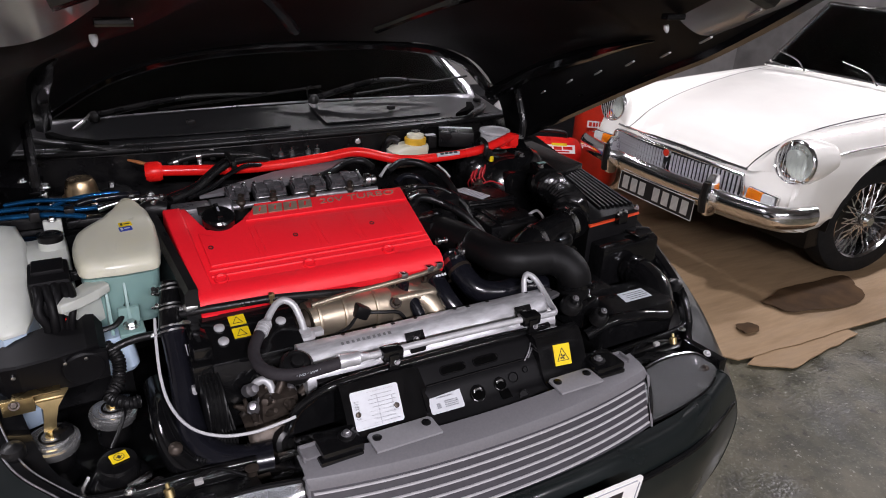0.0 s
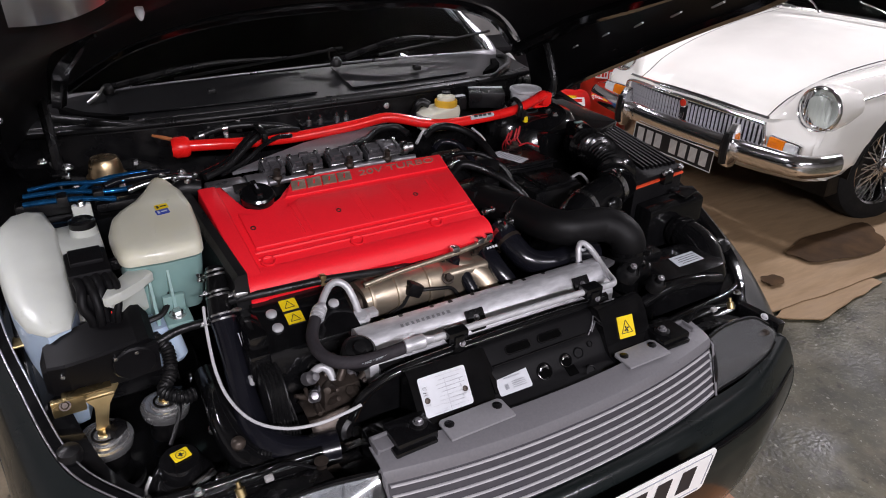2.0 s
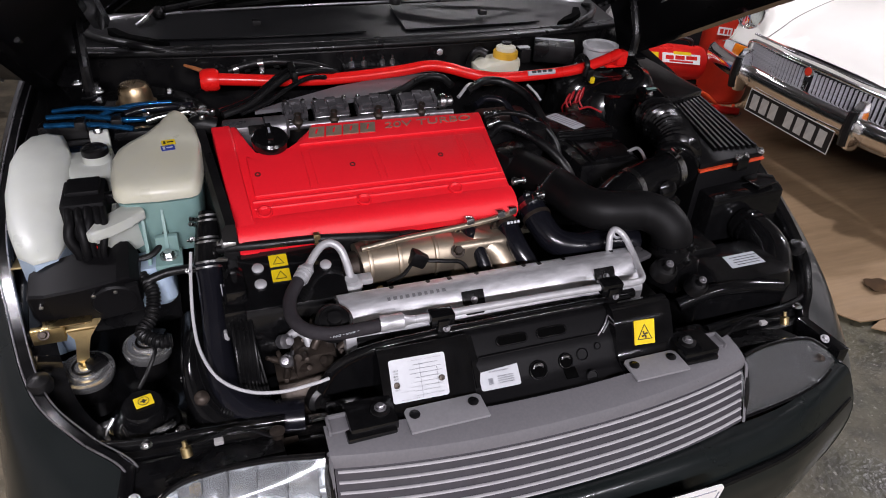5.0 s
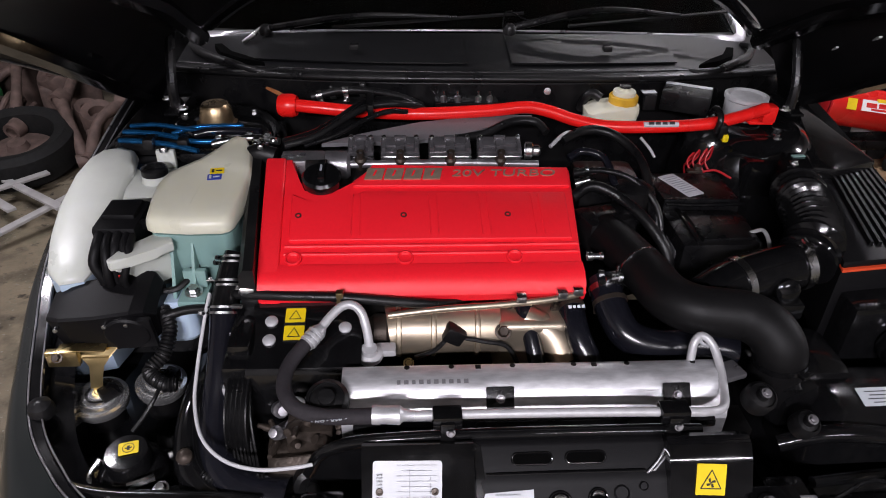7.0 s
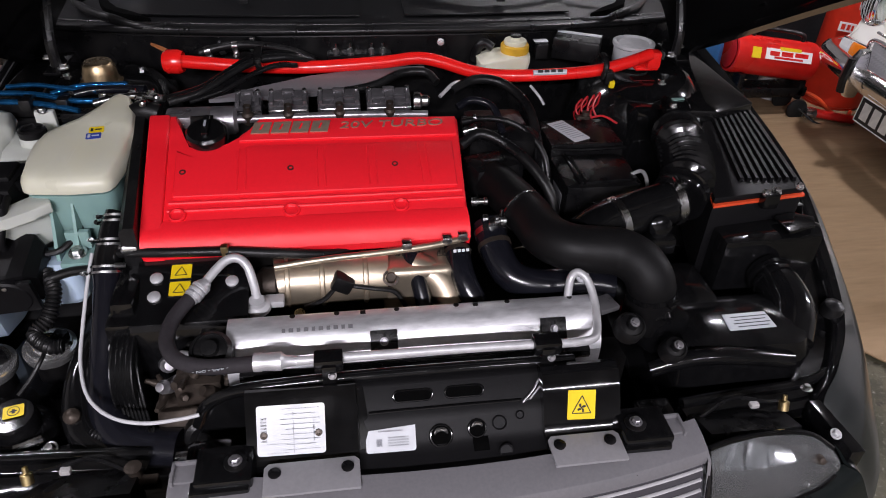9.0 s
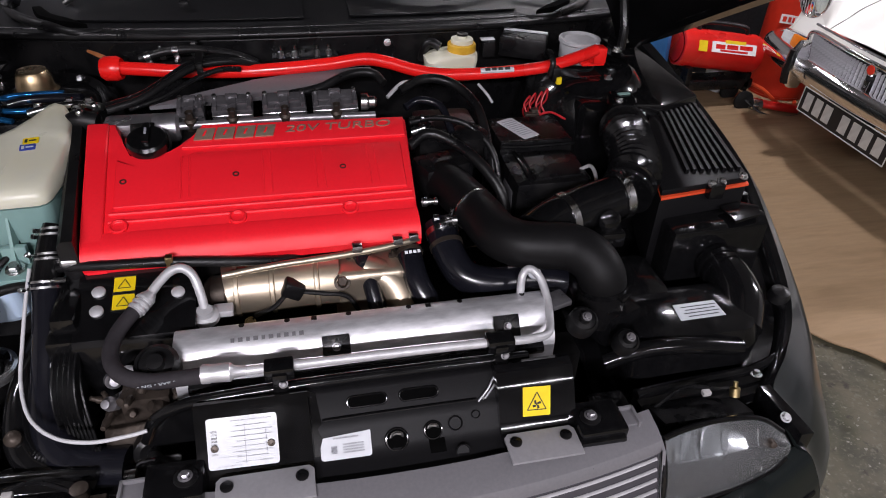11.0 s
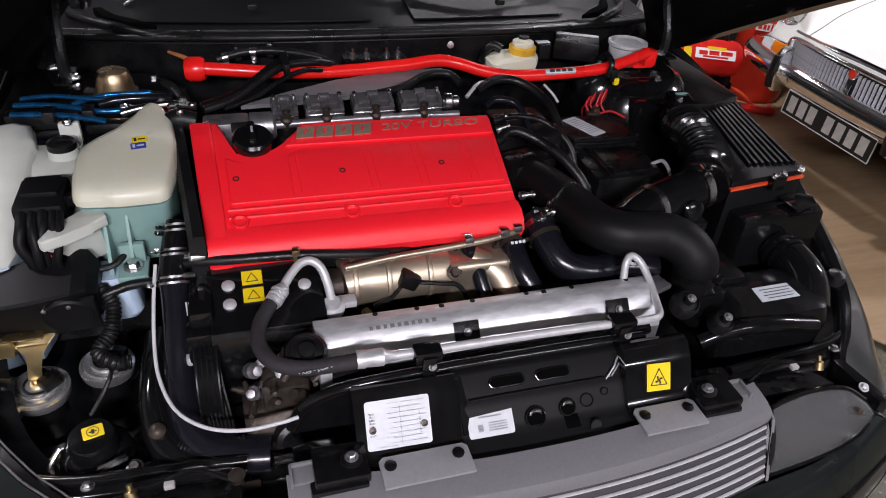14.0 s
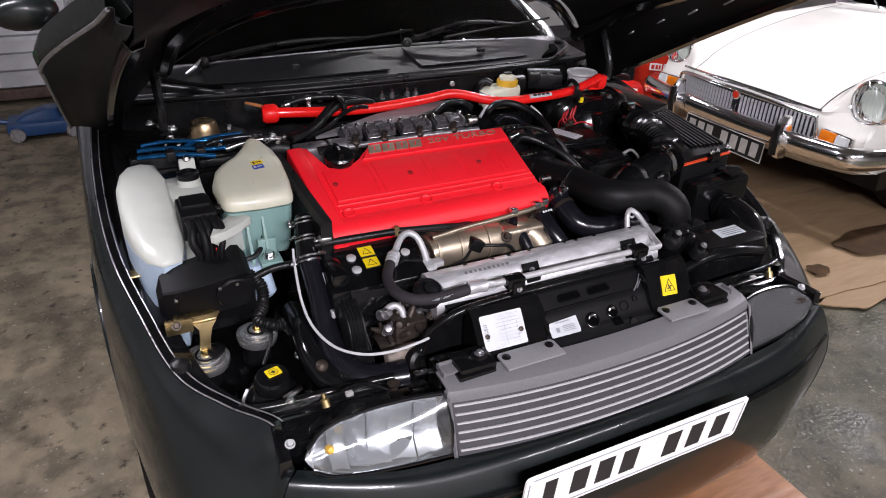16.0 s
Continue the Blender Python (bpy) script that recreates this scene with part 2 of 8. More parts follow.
def concrete():
    """Dry brown slab that turns damp and dark towards the east side."""
    m = material("damp_oily_concrete", (0.195, 0.160, 0.110), 0.62, var=0.20, scale=7, stain=0.6, stain_scale=1.9, stain_col=(0.112, 0.096, 0.072), bump=1.1, bump_scale=70, rough_var=0.10, spec=0.28)
    nt = m.node_tree
    N, L = nt.nodes, nt.links
    b = N["Principled BSDF"]
    tc = N.new("ShaderNodeTexCoord")

    def noise_fac(scale, detail):
        n = N.new("ShaderNodeTexNoise")
        n.inputs["Scale"].default_value, n.inputs["Detail"].default_value = scale, detail
        L.new(tc.outputs["Object"], n.inputs["Vector"])
        return n.outputs["Fac"]

    def ranged(value, lo, hi, a=0.0, c=1.0):
        n = N.new("ShaderNodeMapRange")
        for key, v in (("From Min", lo), ("From Max", hi), ("To Min", a), ("To Max", c)):
            n.inputs[key].default_value = v
        L.new(value, n.inputs["Value"])
        return n.outputs["Result"]

    def mixed(fac, colour):
        n = N.new("ShaderNodeMix")
        n.data_type = "RGBA"
        L.new(fac, n.inputs["Factor"])
        ca, cb = [k for k in n.inputs if k.type == "RGBA"]
        L.new(b.inputs["Base Color"].links[0].from_socket, ca)
        cb.default_value = (*colour, 1)
        L.new([o for o in n.outputs if o.type == "RGBA"][0], b.inputs["Base Color"])

    sep = N.new("ShaderNodeSeparateXYZ")
    L.new(tc.outputs["Object"], sep.inputs["Vector"])
    wob = N.new("ShaderNodeMath")
    wob.operation = "MULTIPLY_ADD"
    L.new(noise_fac(1.6, 6.0), wob.inputs[0])
    wob.inputs[1].default_value = 2.4
    L.new(sep.outputs["X"], wob.inputs[2])
    damp = ranged(wob.outputs["Value"], -0.6, 0.9)
    patch = N.new("ShaderNodeMath")
    patch.operation = "MULTIPLY"
    L.new(damp, patch.inputs[0])
    L.new(ranged(noise_fac(4.5, 6.0), 0.34, 0.64, 0.62, 1.0), patch.inputs[1])
    mixed(patch.outputs["Value"], (0.047, 0.047, 0.028))
    mixed(ranged(noise_fac(9.0, 8.0), 0.46, 0.62, 0.0, 0.6), (0.030, 0.027, 0.019))
    mixed(ranged(noise_fac(7.0, 9.0), 0.56, 0.68, 0.0, 0.5), (0.096, 0.092, 0.060))
    mixed(ranged(noise_fac(3.2, 9.0), 0.52, 0.66, 0.0, 0.5), (0.030, 0.028, 0.021))
    mixed(ranged(noise_fac(24.0, 8.0), 0.60, 0.72), (0.030, 0.024, 0.018))
    mixed(ranged(noise_fac(85.0, 5.0), 0.56, 0.68, 0.0, 0.45), (0.140, 0.137, 0.100))
    mixed(ranged(noise_fac(60.0, 4.0), 0.66, 0.72, 0.0, 0.7), (0.26, 0.25, 0.21))
    wet = N.new("ShaderNodeMath")
    wet.operation = "MULTIPLY"
    L.new(patch.outputs["Value"], wet.inputs[0])
    L.new(ranged(noise_fac(1.3, 5.0), 0.45, 0.55, 0.10, 1.0), wet.inputs[1])
    rough = N.new("ShaderNodeMath")
    rough.operation = "MULTIPLY_ADD"
    L.new(wet.outputs["Value"], rough.inputs[0])
    rough.inputs[1].default_value = -0.38
    L.new(b.inputs["Roughness"].links[0].from_socket, rough.inputs[2])
    L.new(rough.outputs["Value"], b.inputs["Roughness"])
    return m


M["concrete"] = concrete()


def glass(name, tint=(1, 1, 1), rough=0.0, haze=0.0):
    m = bpy.data.materials.new(name)
    m.use_nodes = True
    nt = m.node_tree
    N, L = nt.nodes, nt.links
    N.remove(N["Principled BSDF"])
    out = N["Material Output"]
    tr, gl, mx, fr = N.new("ShaderNodeBsdfTransparent"), N.new("ShaderNodeBsdfGlossy"), N.new("ShaderNodeMixShader"), N.new("ShaderNodeFresnel")
    tr.inputs["Color"].default_value = (*tint, 1)
    gl.inputs["Roughness"].default_value = rough
    fr.inputs["IOR"].default_value = 1.5
    L.new(fr.outputs["Fac"], mx.inputs["Fac"])
    L.new(tr.outputs["BSDF"], mx.inputs[1])
    L.new(gl.outputs["BSDF"], mx.inputs[2])
    last = mx
    if haze:
        df, hz = N.new("ShaderNodeBsdfDiffuse"), N.new("ShaderNodeMixShader")
        df.inputs["Color"].default_value = (0.7, 0.7, 0.7, 1)
        hz.inputs["Fac"].default_value = haze
        L.new(mx.outputs["Shader"], hz.inputs[1])
        L.new(df.outputs["BSDF"], hz.inputs[2])
        last = hz
    L.new(last.outputs["Shader"], out.inputs["Surface"])
    return m


M["glass"] = glass("window_glass", (0.75, 0.82, 0.80), 0.01)
M["head_glass"] = glass("aged_headlamp_lens", (0.80, 0.82, 0.83), 0.08, 0.03)


# ---- mesh helpers ----
def finish(bm, name, mat, smooth=True, angle=38):
    bmesh.ops.recalc_face_normals(bm, faces=bm.faces)
    mats = mat if isinstance(mat, (list, tuple)) else [mat]
    if smooth:
        lim = radians(angle)
        for f in bm.faces:
            f.smooth = True
        for e in bm.edges:
            if len(e.link_faces) == 2 and e.calc_face_angle(0.0) > lim:
                e.smooth = False
    vs = [v.co for v in bm.verts]
    lo = Vector([min(v[i] for v in vs) for i in range(3)])
    hi = Vector([max(v[i] for v in vs) for i in range(3)])
    c = (lo + hi) / 2
    bmesh.ops.translate(bm, verts=bm.verts, vec=-c)
    me = bpy.data.meshes.new(name)
    bm.to_mesh(me)
    bm.free()
    for m in mats:
        me.materials.append(M[m])
    return me, c


def part(name, bm, mat, parent, label="", smooth=True, angle=38):
    me, c = finish(bm, name, mat, smooth, angle)
    ob = new(name, me)
    ob.location = c
    if parent is not None:
        ob.parent = parent
        ob.matrix_parent_inverse = Matrix.Translation(-world_of(parent))
    if label:
        ob["label"] = label
    return ob


def world_of(ob):
    return ob.location.copy()


def thing(name, at, label, category, group="", kind=""):
    ob = new(name)
    ob.location = at
    ob.empty_display_size = 0.1
    return tagged(ob, label, category, group, kind)


def solo(name, bm, mat, label, category, group="", kind="", smooth=True, angle=38):
    return tagged(part(name, bm, mat, None, "", smooth, angle), label, category, group, kind)


def join(*bms):
    out = bms[0]
    for b in bms[1:]:
        me = bpy.data.meshes.new("tmp")
        b.to_mesh(me)
        b.free()
        out.from_mesh(me)
        bpy.data.meshes.remove(me)
    return out


def move(bm, m):
    bmesh.ops.transform(bm, matrix=m, verts=bm.verts)
    return bm


def box(x0, x1, y0, y1, z0, z1, bevel=0.0, seg=2):
    bm = bmesh.new()
    bmesh.ops.create_cube(bm, size=1)
    bmesh.ops.scale(bm, vec=(x1 - x0, y1 - y0, z1 - z0), verts=bm.verts)
    bmesh.ops.translate(bm, vec=((x0 + x1) / 2, (y0 + y1) / 2, (z0 + z1) / 2), verts=bm.verts)
    if bevel:
        bmesh.ops.bevel(bm, geom=list(bm.edges), offset=bevel, segments=seg, affect="EDGES", profile=0.6)
    return bm


def cbox(size, bevel, m, seg=2):
    a, b, c = size
    return move(box(-a / 2, a / 2, -b / 2, b / 2, -c / 2, c / 2, bevel, seg), m)


def lathe(profile, m=None, seg=28, cap=False):
    """A turned body round z: profile of (radius, height)."""
    bm = bmesh.new()
    rings = []
    for r, h in profile:
        if r < 1e-5:
            rings.append([bm.verts.new((0, 0, h))])
        else:
            rings.append([bm.verts.new((r * math.cos(2 * math.pi * i / seg), r * math.sin(2 * math.pi * i / seg), h)) for i in range(seg)])
    for a, b in zip(rings, rings[1:]):
        for i in range(seg):
            q = [a[i % len(a)], a[(i + 1) % len(a)], b[(i + 1) % len(b)], b[i % len(b)]]
            q = [v for k, v in enumerate(q) if v not in q[:k]]
            if len(q) > 2:
                bm.faces.new(q)
    for ring, (r, h) in ((rings[0], profile[0]), (rings[-1], profile[-1])):
        if cap and len(ring) > 2:
            bm.faces.new(ring)
    return move(bm, m) if m else bm


def aim(at, way, roll=0.0):
    """A pose at a point whose z axis goes the given way."""
    return Matrix.Translation(at) @ Vector(way).to_track_quat("Z", "Y").to_matrix().to_4x4() @ Matrix.Rotation(roll, 4, "Z")


def smooth_line(pts, n=6):
    p = [Vector(q) for q in pts]
    if len(p) < 3:
        return p
    p = [p[0] * 2 - p[1]] + p + [p[-1] * 2 - p[-2]]
    out = []
    for i in range(1, len(p) - 2):
        for k in range(n):
            t = k / n
            a, b, c, d = p[i - 1], p[i], p[i + 1], p[i + 2]
            out.append(0.5 * ((2 * b) + (c - a) * t + (2 * a - 5 * b + 4 * c - d) * t * t + (3 * b - a - 3 * c + d) * t ** 3))
    out.append(p[-2])
    return out


def hose(pts, r, seg=12, n=6, ribs=0.0, pitch=0.0, straight=False):
    """A tube swept along a smooth line; r a radius or one a point; ribs: depth of corrugation every pitch metres."""
    line = [Vector(p) for p in pts] if straight else smooth_line(pts, n)
    if ribs:
        dense, acc = [], 0.0
        for a, b in zip(line, line[1:]):
            k = max(1, int((b - a).length / (pitch / 4)))
            dense += [a.lerp(b, i / k) for i in range(k)]
        line = dense + [line[-1]]
    radii = r if isinstance(r, (list, tuple)) else None
    bm = bmesh.new()
    rings, run = [], 0.0
    prev = (line[1] - line[0]).normalized()
    side = prev.orthogonal().normalized()
    for i, p in enumerate(line):
        t = (line[min(i + 1, len(line) - 1)] - line[max(i - 1, 0)]).normalized()
        side = (side - t * side.dot(t)).normalized()
        up = t.cross(side)
        if radii:
            f = i / (len(line) - 1) * (len(radii) - 1)
            k = min(int(f), len(radii) - 2)
            rad = radii[k] + (radii[k + 1] - radii[k]) * (f - k)
        else:
            rad = r
        if ribs:
            rad += ribs * math.cos(run / pitch * 2 * math.pi)
            run += (line[min(i + 1, len(line) - 1)] - p).length
        rings.append([bm.verts.new(p + (side * math.cos(2 * math.pi * k / seg) + up * math.sin(2 * math.pi * k / seg)) * rad) for k in range(seg)])
    for a, b in zip(rings, rings[1:]):
        for k in range(seg):
            bm.faces.new((a[k], a[(k + 1) % seg], b[(k + 1) % seg], b[k]))
    bm.faces.new(rings[0])
    bm.faces.new(rings[-1])
    return bm


def sheet(rows, thick=0.0, close=False):
    """A skin through rows of points, with thickness along its normals."""
    bm = bmesh.new()
    g = [[bm.verts.new(p) for p in row] for row in rows]
    n = len(g[0])
    for a, b in zip(g, g[1:]):
        for k in range(n - (0 if close else 1)):
            bm.faces.new((a[k], a[(k + 1) % n], b[(k + 1) % n], b[k]))
    if thick:
        bmesh.ops.recalc_face_normals(bm, faces=bm.faces)
        bm.normal_update()
        top = list(bm.faces)
        rim = [e for e in bm.edges if len(e.link_faces) == 1]
        low = {v: bm.verts.new(v.co - v.normal * thick) for v in list(bm.verts)}
        for f in top:
            bm.faces.new([low[v] for v in reversed(f.verts)])
        for e in rim:
            a, b = e.verts
            bm.faces.new((a, b, low[b], low[a]))
    return bm


def resample(rows, nu=4, nv=4):
    """Rows of points made smooth both ways."""
    a = [smooth_line(r, nv) for r in rows]
    cols = [smooth_line(c, nu) for c in zip(*a)]
    return [list(r) for r in zip(*cols)]


def prism(outline, z0, z1, bevel=0.0, m=None, seg=2):
    """An upright block over a plan outline."""
    bm = bmesh.new()
    lo = [bm.verts.new((x, y, z0)) for x, y in outline]
    hi = [bm.verts.new((x, y, z1)) for x, y in outline]
    n = len(outline)
    bm.faces.new(lo[::-1])
    bm.faces.new(hi)
    for i in range(n):
        bm.faces.new((lo[i], lo[(i + 1) % n], hi[(i + 1) % n], hi[i]))
    if bevel:
        bmesh.ops.bevel(bm, geom=list(bm.edges), offset=bevel, segments=seg, affect="EDGES", profile=0.6)
    return move(bm, m) if m else bm


def loft(sections, cap=True):
    """A body through closed rings of equal count."""
    bm = bmesh.new()
    g = [[bm.verts.new(p) for p in s] for s in sections]
    n = len(g[0])
    for a, b in zip(g, g[1:]):
        for k in range(n):
            bm.faces.new((a[k], a[(k + 1) % n], b[(k + 1) % n], b[k]))
    if cap:
        bm.faces.new(g[0])
        bm.faces.new(g[-1][::-1])
    return bm


def rounded(x0, x1, y0, y1, r, z, k=5):
    """A ring of points: a rectangle with round corners at height z."""
    out = []
    for cx, cy, a0 in ((x1 - r, y1 - r, 0), (x0 + r, y1 - r, 90), (x0 + r, y0 + r, 180), (x1 - r, y0 + r, 270)):
        for i in range(k):
            a = radians(a0 + 90 * i / (k - 1))
            out.append((cx + r * math.cos(a), cy + r * math.sin(a), z))
    return out


def bolt(at, way=(0, 0, 1), r=0.009, mat="steel", parent=None, name="bolt", label=""):
    bm = join(lathe([(r * 1.5, 0), (r * 1.5, r * 0.3), (r * 1.05, r * 0.35)], None, 14), lathe([(r, r * 0.3), (r, r * 1.05), (r * 0.8, r * 1.25), (0, r * 1.2)], None, 6))
    return part(name, move(bm, aim(at, way)), mat, parent, label)


def clamp(at, way, r, mat="steel", parent=None, w=0.012):
    """A worm-drive hose clip with its screw housing."""
    bm = join(lathe([(r, -w / 2), (r + 0.0016, -w / 2), (r + 0.0016, w / 2), (r, w / 2)], None, 24),
              cbox((0.016, 0.010, w * 0.9), 0.002, Matrix.Translation((r + 0.006, 0, 0))),
              lathe([(0.004, 0), (0.004, 0.016), (0, 0.017)], Matrix.Translation((r + 0.007, -0.016, 0)) @ Matrix.Rotation(radians(-90), 4, "X"), 8))
    return part("hose_clip", move(bm, aim(at, way, random.uniform(0, 6.2))), mat, parent)


def letters(text, size, m, depth=0.001, shear=0.0):
    cu = bpy.data.curves.new("text", "FONT")
    cu.body, cu.size, cu.extrude, cu.shear, cu.align_x, cu.align_y = text, size, depth, shear, "CENTER", "CENTER"
    ob = bpy.data.objects.new("text", cu)
    me = bpy.data.meshes.new_from_object(ob)
    bm = bmesh.new()
    bm.from_mesh(me)
    bpy.data.objects.remove(ob)
    bpy.data.curves.remove(cu)
    bpy.data.meshes.remove(me)
    return move(bm, m)


def decal(w, h, m, thick=0.0006, r=0.003):
    """A sticker or plate: lies in its own xy plane, z outwards."""
    return move(prism([(x, y) for x, y, _ in rounded(-w / 2, w / 2, -h / 2, h / 2, r, 0, 4)], 0.0002, 0.0002 + thick), m)


def bars(rects, m, thick=0.0006):
    """Plain print bars (x, y, w, h) in a sticker's plane."""
    bm = bmesh.new()
    for x, y, w, h in rects:
        bm = join(bm, box(x - w / 2, x + w / 2, y - h / 2, y + h / 2, 0.0009, 0.0009 + thick))
    return move(bm, m)


def basis(at, xdir, ydir):
    x = Vector(xdir).normalized()
    z = x.cross(Vector(ydir)).normalized()
    y = z.cross(x)
    m = Matrix((x, y, z)).transposed().to_4x4()
    m.translation = at
    return m


# ---- the garage ----
X0, X1, Y0, Y1 = -3.6, 6.6, -5.6, 4.4
tagged(part("floor", box(X0, X1, Y0, Y1, -0.15, 0.0), "concrete", None, "", False), "grey-brown concrete floor, oil-stained and damp", "floor", kind="structure")
tagged(part("ceiling", box(X0, X1, Y0, Y1, ROOF + 0.004, ROOF + 0.15), "roof", None, "", False), "unseen workshop ceiling, paled to bounce light", "ceiling", kind="structure")
for nm, b in (("wall_north", (X0, X1, Y1, Y1 + 0.2)), ("wall_south", (X0, X1, Y0 - 0.2, Y0)), ("wall_west", (X0 - 0.2, X0, Y0, Y1)), ("wall_east", (X1, X1 + 0.2, Y0, Y1))):
    tagged(part(nm, box(*b, 0, ROOF), "wall", None, "", False), "dim painted block wall of the workshop", "wall", kind="structure")

M["tube_glow"] = bpy.data.materials.new("lit_fluorescent_tube")
M["tube_glow"].use_nodes = True
M["tube_glow"].node_tree.nodes["Principled BSDF"].inputs["Emission Color"].default_value = (1.0, 0.98, 0.94, 1)
M["tube_glow"].node_tree.nodes["Principled BSDF"].inputs["Emission Strength"].default_value = 9.0


def ceiling_lamp(x, y, length, turn):
    t = thing("ceiling_light", (x, y, ROOF), "white batten fluorescent light fixed to the ceiling", "light", "ceiling lights")
    m = pose(x, y, ROOF, 0, 0, turn)
    part("housing", move(prism([(px, py) for px, py, _ in rounded(-length / 2 - 0.03, length / 2 + 0.03, -0.05, 0.05, 0.01, 0)], -0.022, 0.002, 0.004), m), "pale", t)
    for s in (-0.025, 0.025):
        part("tube", hose([m @ Vector((-length / 2, s, -0.034)), m @ Vector((length / 2, s, -0.034))], 0.009, 10, 1), "tube_glow", t)


for lx, ly, ll, lw, lt in LAMPS:
    ceiling_lamp(lx, ly, ll, lt)

sh = thing("roller_shutter", (-2.0, 4.22, 0), "pale grey steel roller shutter, closed and dusty", "shutter", kind="structure")
me = None
for i in range(22):
    z0 = 0.10 + i * 0.115
    if me is None:
        prof = [(-3.35, 4.20, z0), (-3.35, 4.165, z0 + 0.018), (-3.35, 4.165, z0 + 0.085), (-3.35, 4.20, z0 + 0.108)]
        slat = part("slat", sheet([prof, [(-0.35, y, z) for _, y, z in prof]], 0.004), "shutter", sh)
        me = slat
    else:
        o = me.copy()
        scene.collection.objects.link(o)
        o.location.z += i * 0.115
part("bottom_rail", box(-3.35, -0.35, 4.15, 4.22, 0.03, 0.10, 0.006), "rust", sh)
for xx in (-3.40, -0.30):
    part("guide_rail", box(xx - 0.05, xx + 0.05, 4.14, 4.40, 0, 2.7, 0.006), "rust", sh)


def card(name, corners, z, wave, label, mat="card"):
    """A limp sheet of corrugated card on the floor between four corners."""
    a, b, c, d = [Vector((*q, 0)) for q in corners]
    rows = []
    for i in range(25):
        row = []
        for j in range(25):
            p = a.lerp(b, j / 24).lerp(d.lerp(c, j / 24), i / 24)
            e = min(i, j, 24 - i, 24 - j)
            p.z = z + wave * (0.5 + 0.5 * noise.noise(Vector((p.x * 2.1, p.y * 2.3, z * 50)))) * (1.2 if e < 3 else 0.7)
            j2 = 0.012 * noise.noise(Vector((p.x * 9, p.y * 9, 4))) if e == 0 else 0
            row.append((p.x + j2, p.y + j2, p.z))
        rows.append(row)
    return solo(name, sheet(rows, 0.005), mat, label, "cardboard", "floor cardboard")


card("cardboard_sheet", [(1.02, 0.80), (1.62, 0.10), (3.35, 0.02), (3.30, 2.10)], 0.012, 0.012, "brown corrugated cardboard sheet laid on the concrete, oil-stained")
card("cardboard_sheet", [(0.98, 0.74), (1.74, 0.72), (3.30, 2.40), (1.00, 2.45)], 0.007, 0.003, "flattened brown cardboard lying beside the dark car")
card("cardboard_sheet", [(1.64, 0.07), (1.79, -0.025), (2.30, 0.03), (2.25, 0.30)], 0.006, 0.004, "torn brown cardboard corner under a larger sheet")


def puddle(cx, cy, rx, ry, seed, z, label, mat="card_stain"):
    pts = []
    for i in range(40):
        a = 2 * math.pi * i / 40
        k = 0.80 + 0.28 * noise.noise(Vector((math.cos(a) * 1.6 + seed, math.sin(a) * 1.6, seed)))
        pts.append((cx + rx * k * math.cos(a), cy + ry * k * math.sin(a)))
    return solo("oil_stain", prism(pts, z, z + 0.0012), mat, label, "stain", "oil stains")


puddle(2.45, 0.33, 0.42, 0.15, 3.1, 0.0285, "dark oil stain soaked into the cardboard")
puddle(1.86, 0.25, 0.07, 0.05, 7.7, 0.0285, "small round oil spot on the cardboard")

solo("wooden_board", box(-0.35, 0.74, -0.90, -0.05, 0.002, 0.020, 0.003), "board", "orange-brown hardboard sheet on the floor under the bumper", "board")


# ---- the dark coupe: outer body ----
car = thing("coupe_car", (0, 1.4, 0), "dark green-grey coupe with its bonnet raised over a red-covered engine", "car")

# stations round the nose, rear of one side to the middle: lip, shoulder, widest, low, bottom
HALF = [
    ((-0.800, 1.02, 0.955), (-0.860, 1.02, 0.880), (-0.893, 1.02, 0.560), (-0.880, 1.02, 0.330), (-0.840, 1.02, 0.200)),
    ((-0.832, 0.66, 0.905), (-0.872, 0.66, 0.835), (-0.897, 0.66, 0.550), (-0.880, 0.66, 0.330), (-0.840, 0.66, 0.200)),
    ((-0.850, 0.38, 0.850), (-0.878, 0.38, 0.790), (-0.896, 0.38, 0.520), (-0.880, 0.38, 0.330), (-0.840, 0.38, 0.200)),
    ((-0.845, 0.09, 0.793), (-0.872, 0.08, 0.738), (-0.889, 0.07, 0.500), (-0.870, 0.07, 0.330), (-0.830, 0.07, 0.200)),
    ((-0.812, -0.10, 0.738), (-0.846, -0.12, 0.685), (-0.868, -0.14, 0.500), (-0.850, -0.13, 0.330), (-0.800, -0.12, 0.200)),
    ((-0.772, -0.25, 0.688), (-0.806, -0.29, 0.635), (-0.838, -0.32, 0.490), (-0.820, -0.31, 0.320), (-0.770, -0.28, 0.190)),
    ((-0.705, -0.345, 0.668), (-0.742, -0.405, 0.612), (-0.785, -0.445, 0.490), (-0.760, -0.430, 0.320), (-0.710, -0.39, 0.190)),
    ((-0.638, -0.415, 0.653), (-0.668, -0.470, 0.606), (-0.715, -0.515, 0.490), (-0.695, -0.500, 0.320), (-0.650, -0.45, 0.190)),
    ((-0.625, -0.503, 0.632), (-0.650, -0.526, 0.612), (-0.692, -0.5405, 0.490), (-0.672, -0.526, 0.320), (-0.632, -0.47, 0.190)),
]
